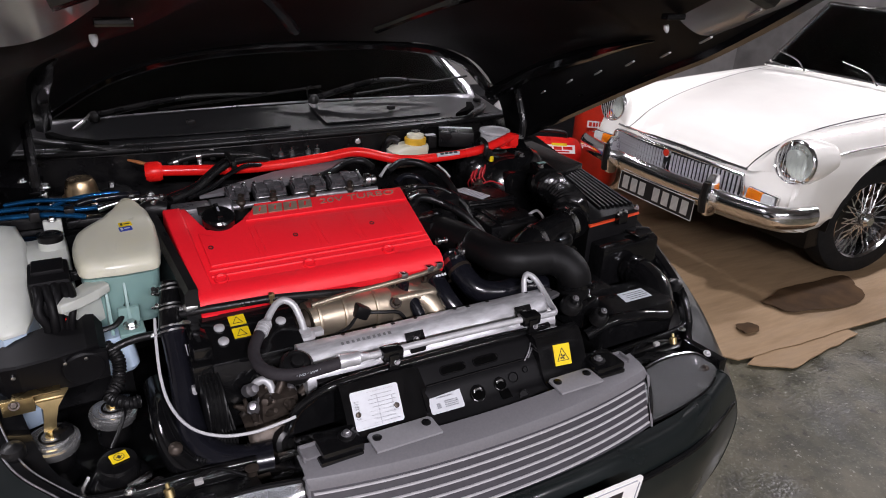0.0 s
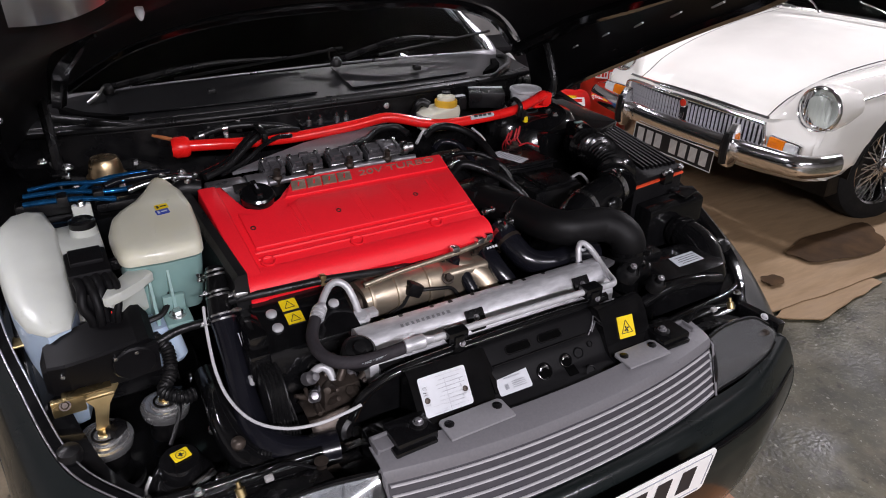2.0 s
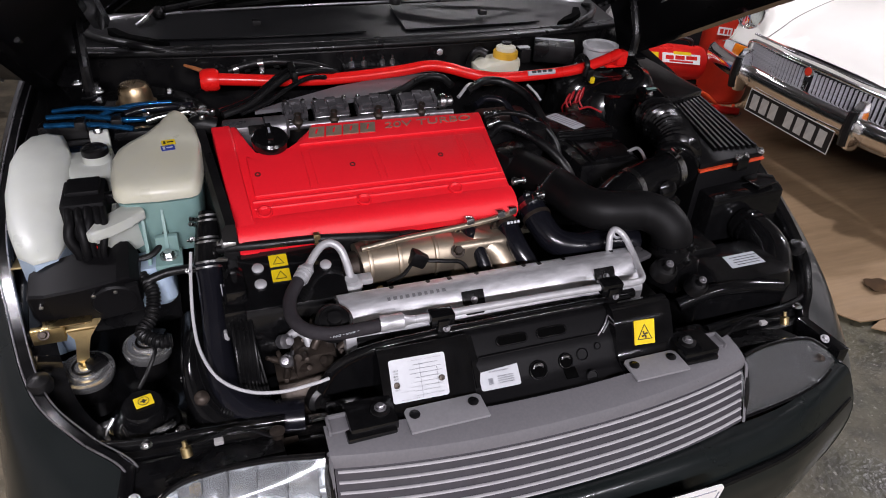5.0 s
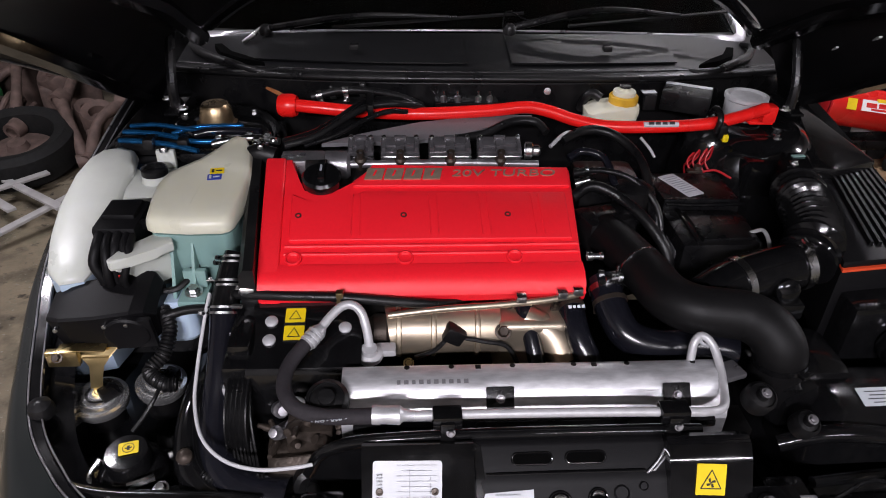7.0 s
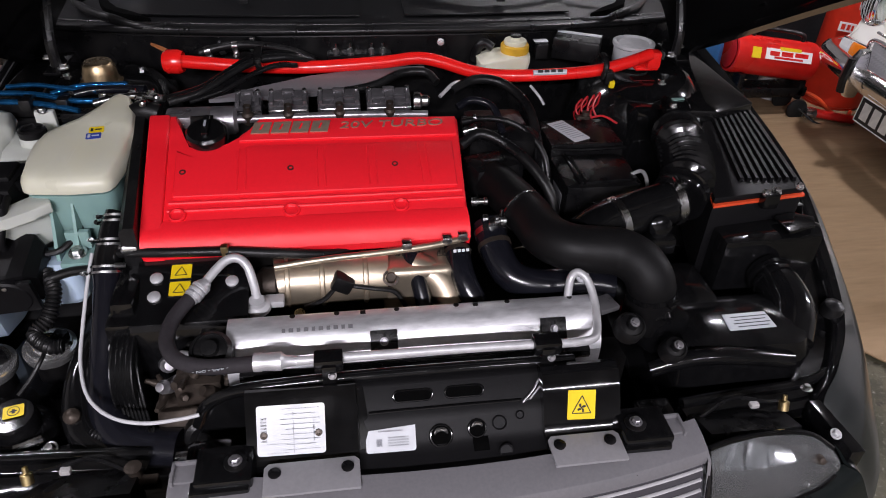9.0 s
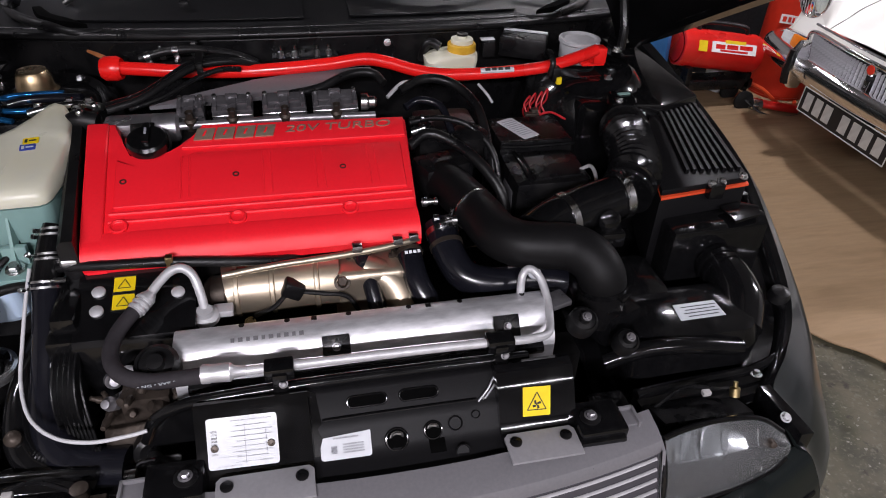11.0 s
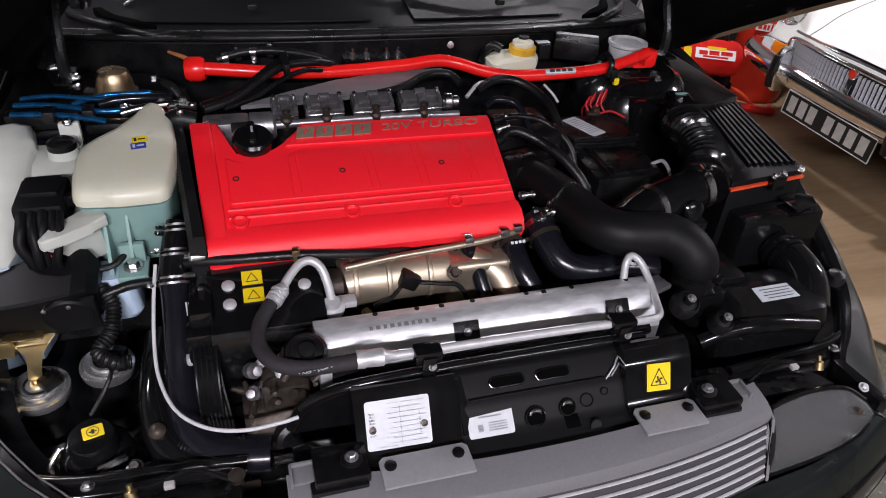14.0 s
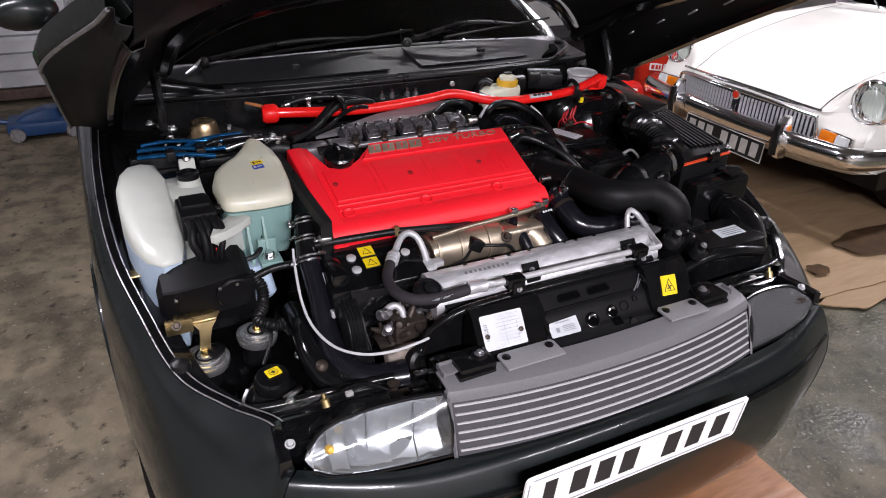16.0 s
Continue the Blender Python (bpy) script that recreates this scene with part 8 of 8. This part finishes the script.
for v in (-0.365, 0.330):
    ov = part("overrider", loft([[mp(-0.170 + a, v + b * w, z) for a, b in ((-0.05 * k, 0), (-0.038 * k, 0.8), (-0.0, 1), (0.02, 0.9), (0.02, -0.9), (0, -1), (-0.038 * k, -0.8))] for z, w, k in ((0.345, 0.020, 0.5), (0.37, 0.030, 0.95), (0.43, 0.034, 1.15), (0.50, 0.028, 0.95), (0.545, 0.016, 0.45))]), "chrome", bmp, "chrome overrider with black rubber facing")
    part("rubber_face", loft([[mp(-0.222 + a + (0.5 - k) * 0.012, v + b * w, z) for a, b in ((-0.010, 0), (-0.003, 0.7), (0.012, 0.75), (0.012, -0.75), (-0.003, -0.7))] for z, w, k in ((0.365, 0.022, 0.3), (0.43, 0.026, 0.9), (0.51, 0.020, 0.2))]), "rubber", ov)
pm = basis(mp(-0.185, -0.035, 0.338), (0, -1, 0), (0.06, 0, 1))
pt = part("number_plate", decal(0.52, 0.105, pm, 0.003, 0.004), "plate_black", roadster, "black number plate with silver characters")
part("plate_rim", move(join(*[hose([(a, b, 0.003), (c, e, 0.003)], 0.0026, 6, 1) for a, b, c, e in ((-0.258, 0.051, 0.258, 0.051), (-0.258, -0.051, 0.258, -0.051), (-0.258, -0.051, -0.258, 0.051), (0.258, -0.051, 0.258, 0.051))]), pm), "plate_silver", pt)
for x in (-0.212, -0.150, -0.090, 0.012, 0.076, 0.140, 0.206):
    part("plate_bar", bars([(x, 0, 0.044, 0.070)], pm @ Matrix.Translation((0, 0, 0.0025)), 0.0012), "plate_silver", pt)
part("plate_hanger", move(box(-0.12, 0.12, 0.02, 0.05, -0.05, 0.0), pm), "void", pt)
for v in (-0.604, 0.604):
    c = mp(0.050, v, 0.650)
    lamp = part("headlamp", lathe([(0.080, 0.20), (0.100, 0.10), (0.106, 0.03), (0.102, 0.0)], aim(c, (1, 0, 0)), 36), "old_white", roadster, "round sealed headlamp in a chrome ring")
    part("chrome_ring", lathe([(0.101, 0.0), (0.103, 0.008), (0.100, 0.016), (0.094, 0.020), (0.090, 0.016), (0.090, 0.008)], aim(c, (-1, 0, 0.03)), 40), "chrome", lamp)
    part("lens", lathe([(0.092, 0.016), (0.080, 0.026), (0.055, 0.036), (0.028, 0.041), (0, 0.043)], aim(c, (-1, 0, 0.03)), 40), "glass", lamp).visible_shadow = False
    part("reflector", lathe([(0.090, 0.012), (0.070, -0.012), (0.045, -0.028), (0.015, -0.036), (0, -0.036)], aim(c, (-1, 0, 0.03)), 36), "reflector", lamp)
    for k in range(9):
        w = -0.072 + 0.018 * k
        h = math.sqrt(0.086 ** 2 - w * w)
        part("flute", hose([c + Vector((-0.043 + 0.30 * (w * w + z * z) * 8 * 0.09 + 0.010 * (z / 0.09) ** 2 + 0.010 * (w / 0.09) ** 2, w, z)) for z in (-h, -h * 0.5, 0, h * 0.5, h)], 0.0011, 6, 3), "lens_white", lamp)
    sgn = 1 if v > 0 else -1
    ind = part("side_lamp", move(prism([(q[0], q[1]) for q in rounded(-0.084, 0.084, -0.030, 0.030, 0.010, 0)], -0.02, 0.012, 0.002), basis(mp(-0.036, sgn * 0.540, 0.474), (0.10 * sgn, -1, 0), (0.15, 0, 1))), "chrome", roadster, "amber and clear side lamp")
    im = basis(mp(-0.049, sgn * 0.540, 0.474), (0.10 * sgn, -1, 0), (0.15, 0, 1))
    part("amber_lens", move(prism([(q[0], q[1]) for q in rounded(*((-0.074, 0.010) if sgn < 0 else (-0.010, 0.074)), -0.027, 0.027, 0.008, 0)], 0.0, 0.014, 0.004), im), "amber", ind)
    part("clear_lens", move(prism([(q[0], q[1]) for q in rounded(*((0.014, 0.074) if sgn < 0 else (-0.074, -0.014)), -0.027, 0.027, 0.008, 0)], 0.0, 0.014, 0.004), im), "lens_white", ind)
    # wire wheel
    wc = mp(0.675, sgn * 0.595, 0.30)
    axle = (0.20 * sgn, 0.98 * sgn, 0)
    wh = part("front_wheel", lathe([(0.203, -0.075), (0.255, -0.082), (0.288, -0.066), (0.300, -0.03), (0.300, 0.03), (0.288, 0.066), (0.255, 0.082), (0.203, 0.075)], aim(wc, axle), 44), "tyre", roadster, "chrome wire wheel with black tyre")
    part("rim", lathe([(0.204, 0.078), (0.208, 0.070), (0.196, 0.060), (0.190, 0.0), (0.196, -0.058), (0.160, -0.06)], aim(wc, axle), 40), "chrome", wh)
    part("brake", lathe([(0.13, -0.03), (0.13, -0.01), (0.05, 0.0), (0, 0.0)], aim(wc, axle), 30), "rust", wh)
    part("hub", lathe([(0.040, -0.02), (0.040, 0.05), (0.030, 0.075), (0.034, 0.078), (0.022, 0.092), (0, 0.094)], aim(wc, axle), 24), "chrome", wh)
    m = aim(wc, axle)
    for k in range(48):
        a = 2 * math.pi * k / 48
        b = a + (0.55 if k % 2 else -0.55)
        part("spoke", hose([m @ Vector((0.038 * math.cos(b), 0.038 * math.sin(b), 0.045 if k % 3 else 0.0)), m @ Vector((0.192 * math.cos(a), 0.192 * math.sin(a), 0.045 if k % 3 == 0 else 0.01))], 0.0032, 5, 1), "steel", wh)
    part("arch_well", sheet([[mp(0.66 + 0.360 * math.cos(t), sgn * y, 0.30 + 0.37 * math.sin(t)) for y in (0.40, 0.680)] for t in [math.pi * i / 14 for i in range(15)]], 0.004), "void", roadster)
    part("side_trim", hose([mp(u, sgn * o, z) for u, o, z in ((0.17, 0.662, 0.668), (0.35, 0.668, 0.690), (0.7, 0.676, 0.700), (1.1, 0.682, 0.702), (1.42, 0.684, 0.702))], 0.005, 8, 5), "chrome", roadster, "thin chrome side strip")

# windscreen of the roadster
wsg = [[mp(1.20 + 0.42 * f + 0.10 * (v / 0.55) ** 2, v * (1 - 0.05 * f), 0.86 + 0.36 * f) for v in [(-0.56 + 1.12 * i / 10) for i in range(11)]] for f in (0, 0.5, 1)]
wg = part("windscreen", sheet(wsg, 0.004), "glass", roadster, "raked windscreen in a bright frame")
wg.visible_shadow = False
part("screen_frame", hose([mp(1.19, -0.50, 0.855), mp(1.20, -0.2, 0.865), mp(1.19, 0.2, 0.865), mp(1.20, 0.52, 0.855)], 0.010, 8, 4), "chrome", wg)
for v in (-0.56, 0.56):
    part("screen_pillar", hose([Vector(r[0 if v < 0 else -1]) for r in wsg], 0.013, 8, 3), "chrome", wg)
part("screen_rail", hose([Vector(p) for p in wsg[2]], 0.012, 8, 3), "chrome", wg)
part("hood", box(MX + 1.65, MX + 2.9, MY - 0.56, MY + 0.56, 0.80, 1.20, 0.10, 4), "seat", roadster, "black folded-up hood")
for v in (-0.25, 0.2):
    part("wiper", hose([mp(1.14, v, 0.862), mp(1.22, v + 0.12, 0.91), mp(1.26, v + 0.30, 0.94)], 0.005, 8, 4), "chrome", roadster)


# ---- loose things round the garage ----
gb = thing("gas_bottle", (2.545, 2.12, 0), "tall red propane gas bottle standing on the floor", "gas bottle")
part("cylinder", lathe([(0.13, 0.012), (0.155, 0.03), (0.162, 0.06), (0.162, 1.02), (0.150, 1.10), (0.110, 1.16), (0.05, 1.19), (0.045, 1.22), (0, 1.22)], Matrix.Translation((2.545, 2.12, 0)), 40), "gas_red", gb)
part("foot_ring", lathe([(0.140, 0.0), (0.146, 0.0), (0.146, 0.05), (0.140, 0.05)], Matrix.Translation((2.545, 2.12, 0)), 36), "gas_red", gb)
part("valve", lathe([(0.02, 1.22), (0.02, 1.27), (0.035, 1.275), (0.035, 1.30), (0, 1.30)], Matrix.Translation((2.545, 2.12, 0)), 16), "zinc", gb)
dv = Vector((-2.0, -2.4, 0)).normalized()
gm = basis(Vector((2.545, 2.12, 0.44)) + dv * 0.1635, Vector((0, 0, 1)).cross(dv), (0, 0, 1))
for x in (-0.042, 0.042):
    part("label_panel", move(box(x - 0.038, x + 0.038, -0.022, 0.022, -0.004, 0.001), gm), "plate_white", gb)
    part("label_print", bars([(x - 0.018, 0, 0.018, 0.026), (x + 0.006, 0, 0.014, 0.026), (x + 0.024, 0, 0.010, 0.026)], gm, 0.0008), "gas_red", gb)
part("label_print", bars([(0.0, -0.10, 0.060, 0.008), (0.0, -0.125, 0.040, 0.006), (0.0, -0.150, 0.090, 0.006)], gm, 0.0008), "plate_white", gb)

ht = thing("space_heater", (2.03, 2.02, 0), "red cylindrical gas space heater on a low wheeled stand", "heater")
ax0, ax1 = Vector((1.825, 2.04, 0.322)), Vector((2.25, 2.00, 0.275))
wy = (ax1 - ax0).normalized()
L_ = (ax1 - ax0).length
part("barrel", lathe([(0.082, 0.0), (0.092, 0.004), (0.095, 0.02), (0.095, L_ - 0.02), (0.090, L_), (0.080, L_), (0.066, L_ - 0.05), (0, L_ - 0.06)], aim(ax0, wy), 36), "heater_red", ht)
part("rear_guard", lathe([(0.0, -0.004), (0.06, -0.004), (0.074, 0.0)], aim(ax0, wy), 30), "heater_red", ht)
dv = Vector((-0.25, -0.75, 0.42)).normalized()
dv = (dv - wy * dv.dot(wy)).normalized()
hm = basis(ax0 + wy * 0.26 + dv * 0.0955, wy, dv.cross(wy))
part("label_panel", move(box(-0.12, 0.12, -0.028, 0.024, -0.012, 0.0012), hm), "plate_white", ht, "white and yellow maker's panel")
part("label_print", bars([(-0.075, 0.0, 0.05, 0.022), (-0.01, 0.002, 0.06, 0.022), (0.065, 0.004, 0.07, 0.020), (0.0, -0.018, 0.15, 0.010)], hm, 0.0008), "heater_red", ht)
part("yellow_patch", move(box(-0.19, -0.145, -0.03, 0.022, -0.02, 0.0012), hm), "yellow", ht)
part("yellow_patch", move(box(-0.05, 0.06, 0.018, 0.034, -0.02, 0.0018), hm), "yellow", ht)
part("handle", hose([ax0 + wy * 0.10 + Vector((0, 0, 0.08)), ax0 + wy * 0.12 + Vector((0, 0, 0.13)), ax0 + wy * 0.34 + Vector((0, 0, 0.13)), ax0 + wy * 0.36 + Vector((0, 0, 0.08))], 0.011, 10, 4), "rubber", ht)
part("stand", join(box(1.86, 2.25, 1.94, 2.06, 0.115, 0.165, 0.01), box(1.86, 1.89, 1.94, 2.06, 0.03, 0.24, 0.006), box(2.20, 2.23, 1.94, 2.06, 0.10, 0.20, 0.006)), "plastic", ht)
for y in (1.93, 2.07):
    part("wheel", lathe([(0.045, -0.012), (0.052, -0.008), (0.052, 0.008), (0.045, 0.012), (0.015, 0.014), (0, 0.014)], aim((2.22, y, 0.052), (0, -1, 0)), 24), "tyre", ht)
part("foot", box(1.86, 1.89, 1.93, 2.07, 0.0, 0.032, 0.004), "steel", ht)
part("gas_hose", hose([(2.25, 2.0, 0.13), (2.33, 1.95, 0.10), (2.42, 1.92, 0.03), (2.50, 1.90, 0.012), (2.56, 1.96, 0.012)], 0.010, 8, 5), "orange_trim", ht, "orange gas hose")
part("power_lead", hose([(2.22, 1.92, 0.06), (2.30, 1.84, 0.010), (2.42, 1.80, 0.008), (2.52, 1.84, 0.008), (2.48, 1.90, 0.008)], 0.006, 8, 6), "rubber", ht, "black power lead on the floor")
rh = thing("hand_lamp", (2.36, 1.86, 0), "small red hand tool lying by the heater", "tool")
part("handle", hose([(2.30, 1.90, 0.045), (2.38, 1.86, 0.040), (2.48, 1.83, 0.030)], 0.022, 10, 4), "heater_red", rh)
part("head", lathe([(0.030, 0), (0.034, 0.01), (0.034, 0.05), (0.02, 0.06), (0, 0.06)], aim((2.31, 1.90, 0.036), (-1, 0.3, 0)), 20), "steel", rh)
random.seed(3)
def sack_ring(z, k):
    return [(1.705 + 0.078 * k * math.cos(2 * math.pi * i / 18) * (1 + 0.2 * math.sin(i * 2.1)), 2.06 + 0.055 * k * math.sin(2 * math.pi * i / 18) * (1 + 0.2 * math.cos(i * 1.7)), z) for i in range(18)]


bg = thing("plastic_sack", (1.705, 2.06, 0), "tall blue plastic sack with a pale top", "sack")
part("sack", loft([sack_ring(z, k) for z, k in ((0.0, 1.0), (0.10, 1.2), (0.22, 1.15), (0.34, 1.1), (0.42, 1.0))]), "blue_bag", bg)
part("sack_top", loft([sack_ring(z, k) for z, k in ((0.422, 1.0), (0.50, 0.95), (0.57, 0.75), (0.61, 0.40), (0.63, 0.15))]), "pale", bg, "pale grey gathered top")
crate = thing("storage_crate", (1.95, 2.52, 0), "dark plastic storage crate stacked behind the heater", "crate")
part("lower_crate", loft([rounded(1.72, 2.16, 2.36, 2.70, 0.03, z) for z in (0.0, 0.27)] + [rounded(1.70, 2.18, 2.34, 2.72, 0.03, z) for z in (0.275, 0.30)]), "plastic", crate)
part("upper_crate", loft([rounded(1.74, 2.14, 2.38, 2.68, 0.03, z) for z in (0.302, 0.56)] + [rounded(1.72, 2.16, 2.36, 2.70, 0.03, z) for z in (0.565, 0.59)]), "seat", crate)
cb = thing("paint_tin", (2.30, 2.40, 0), "dented white paint tin behind the heater", "tin")
part("can", lathe([(0.080, 0.0), (0.085, 0.004), (0.085, 0.19), (0.088, 0.195), (0.084, 0.20), (0.070, 0.196), (0, 0.196)], Matrix.Translation((2.24, 2.20, 0)), 28), "shutter", cb)
solo("dark_toolbag", loft([rounded(2.22, 2.95, 2.36, 2.70, 0.06, z) for z in (0.0, 0.38, 0.52)] + [rounded(2.30, 2.86, 2.42, 2.64, 0.05, 0.60)]), "seat", "black cloth tool bag behind the heater", "bag")

# scrap along the far wall of the bay beside the coupe
def coil_spring(at, r, h, turns, wire, tilt):
    pts_ = [(r * math.cos(t), r * math.sin(t), h * t / (turns * 2 * math.pi)) for t in [turns * 2 * math.pi * i / (turns * 14) for i in range(turns * 14 + 1)]]
    return solo("coil_spring", move(hose(pts_, wire, 8, 1, straight=True), Matrix.Translation(at) @ Matrix.Rotation(tilt, 4, "Y")), "rust", "dusty coil spring leaning among scrap parts", "spring")


coil_spring((-1.96, 2.28, 0.10), 0.085, 0.22, 4, 0.014, radians(-60))
coil_spring((-2.35, 2.60, 0.08), 0.075, 0.28, 5, 0.012, radians(-20))
for at, tilt in (((-1.93, 1.99, 0.115), 10), ((-2.55, 2.05, 0.09), 0)):
    ty = thing("loose_tyre", at, "worn black tyre lying among scrap on the floor", "tyre", "loose tyres")
    part("tyre", lathe([(0.17, -0.07), (0.22, -0.085), (0.25, -0.06), (0.255, 0.0), (0.25, 0.06), (0.22, 0.085), (0.17, 0.07), (0.165, 0.0), (0.17, -0.07)], Matrix.Translation(at) @ Matrix.Rotation(radians(tilt), 4, "X"), 36), "tyre", ty)
    part("rim", lathe([(0.165, -0.06), (0.15, -0.02), (0.05, 0.0), (0.04, 0.03), (0, 0.03)], Matrix.Translation(at) @ Matrix.Rotation(radians(tilt), 4, "X"), 30), "rust", ty)
random.seed(11)
ARMS = (((-1.75, 1.98, 0.06), (-1.80, 2.48, 0.32)), ((-1.80, 2.22, 0.26), (-1.63, 1.95, 0.07)), ((-1.61, 1.96, 0.07), (-1.50, 2.20, 0.26)), ((-1.99, 2.12, 0.15), (-2.12, 2.58, 0.40)), ((-1.95, 2.50, 0.12), (-1.45, 2.52, 0.28)), ((-2.4, 2.30, 0.08), (-1.9, 2.70, 0.35)))
for a, b in ARMS:
    a, b = Vector(a), Vector(b)
    c = a.lerp(b, 0.5) + Vector((random.uniform(-0.05, 0.05), random.uniform(-0.05, 0.05), random.uniform(0, 0.06)))
    solo("suspension_arm", join(hose([a, c, b], [0.034, 0.022, 0.030], 10, 4), lathe([(0.026, -0.03), (0.042, -0.03), (0.042, 0.03), (0.026, 0.03), (0.026, -0.03)], aim(a, (0.3, 1, 0.2)), 16), lathe([(0.022, -0.03), (0.036, -0.03), (0.036, 0.03), (0.022, 0.03), (0.022, -0.03)], aim(b, (1, 0.3, 0.2)), 16)), "rust", "rusty suspension arm in a pile of scrap", "car part", "scrap parts")
for x, y, w, d, h in ((-1.62, 2.20, 0.20, 0.16, 0.16), (-1.88, 2.52, 0.28, 0.20, 0.26), (-2.22, 2.75, 0.34, 0.25, 0.40), (-2.22, 2.32, 0.22, 0.18, 0.20), (-2.70, 2.65, 0.30, 0.30, 0.45), (-1.72, 2.30, 0.16, 0.16, 0.14)):
    a = Vector((x, y, 0))
    solo("scrap_casting", join(move(box(-w / 2, w / 2, -d / 2, d / 2, 0, h, 0.03, 3), Matrix.Translation(a) @ Matrix.Rotation(random.uniform(0, 3), 4, "Z")), lathe([(w * 0.40, -0.02), (w * 0.40, 0.06), (w * 0.36, 0.08), (w * 0.2, 0.07), (w * 0.18, 0.03), (0, 0.03)], aim(a + Vector((0, -0.02, h)), (random.uniform(-0.5, 0.5), -0.4, 1)), 18)), "rust", "dusty brown cast scrap part on the floor", "car part", "scrap parts")
gs = thing("green_sack", (-2.32, 2.45, 0), "crumpled green plastic sack standing by the scrap", "sack")
part("sack", loft([[(-2.32 + 0.10 * k * math.cos(2 * math.pi * i / 16) * (1 + 0.2 * math.sin(i * 2.3)), 2.45 + 0.10 * k * math.sin(2 * math.pi * i / 16) * (1 + 0.2 * math.cos(i * 1.9)), z) for i in range(16)] for z, k in ((0.0, 1.0), (0.2, 1.1), (0.45, 0.9), (0.62, 0.4), (0.66, 0.15))]), "green_bag", gs)
tr = thing("trestle", (-1.75, 1.75, 0), "dusty pale folding trestle, crossed flat bars near the floor", "trestle")


def flat_bar(a, b, w=0.036, t=0.012):
    a, b = Vector(a), Vector(b)
    return cbox((w, t, (b - a).length), 0.002, Matrix.Translation((a + b) / 2) @ (b - a).to_track_quat("Z", "Y").to_matrix().to_4x4())


for a, b in (((-2.28, 2.10, 0.02), (-1.52, 1.42, 0.12)), ((-1.95, 1.06, 0.02), (-1.48, 1.60, 0.12)), ((-2.10, 1.78, 0.06), (-1.72, 1.44, 0.10)), ((-1.90, 1.62, 0.085), (-1.73, 1.80, 0.085)), ((-2.25, 1.40, 0.02), (-1.90, 1.80, 0.085))):
    part("leg", flat_bar(a, b), "pale", tr)
bt = thing("blue_trolley_jack", (-1.17, 3.42, 0), "blue trolley jack on the floor by the shutter", "jack")
part("chassis", box(-1.33, -0.93, 3.30, 3.54, 0.03, 0.11, 0.02), "jack_blue", bt)
part("arm", loft([rounded(a, b, 3.36, 3.48, 0.03, z) for a, b, z in ((-1.30, -1.02, 0.10), (-1.24, -1.04, 0.14), (-1.12, -1.04, 0.17))]), "jack_blue", bt)
for x in (-1.28, -0.98):
    part("wheel", lathe([(0.04, -0.13), (0.045, -0.12), (0.045, 0.12), (0.04, 0.13)], aim((x, 3.42, 0.045), (0, 1, 0)), 20, True), "rail", bt)
part("handle", hose([(-1.31, 3.42, 0.09), (-1.72, 3.46, 0.20), (-2.12, 3.50, 0.30)], 0.016, 8, 3), "jack_blue", bt)
rc = thing("red_tool_chest", (6.05, 1.95, 0), "tall red metal tool chest against the wall", "tool chest")
part("carcass", box(5.6, 6.5, 1.535, 2.385, 0.0, 1.107, 0.01), "heater_red", rc)
for k in range(5):
    z = 0.10 + k * 0.191
    dr = part("drawer", box(5.578, 5.60, 1.565, 2.355, z, z + 0.161, 0.004), "heater_red", rc)
    part("handle", hose([(5.565, 1.735, z + 0.12), (5.565, 2.185, z + 0.12)], 0.008, 8, 1), "steel", dr)
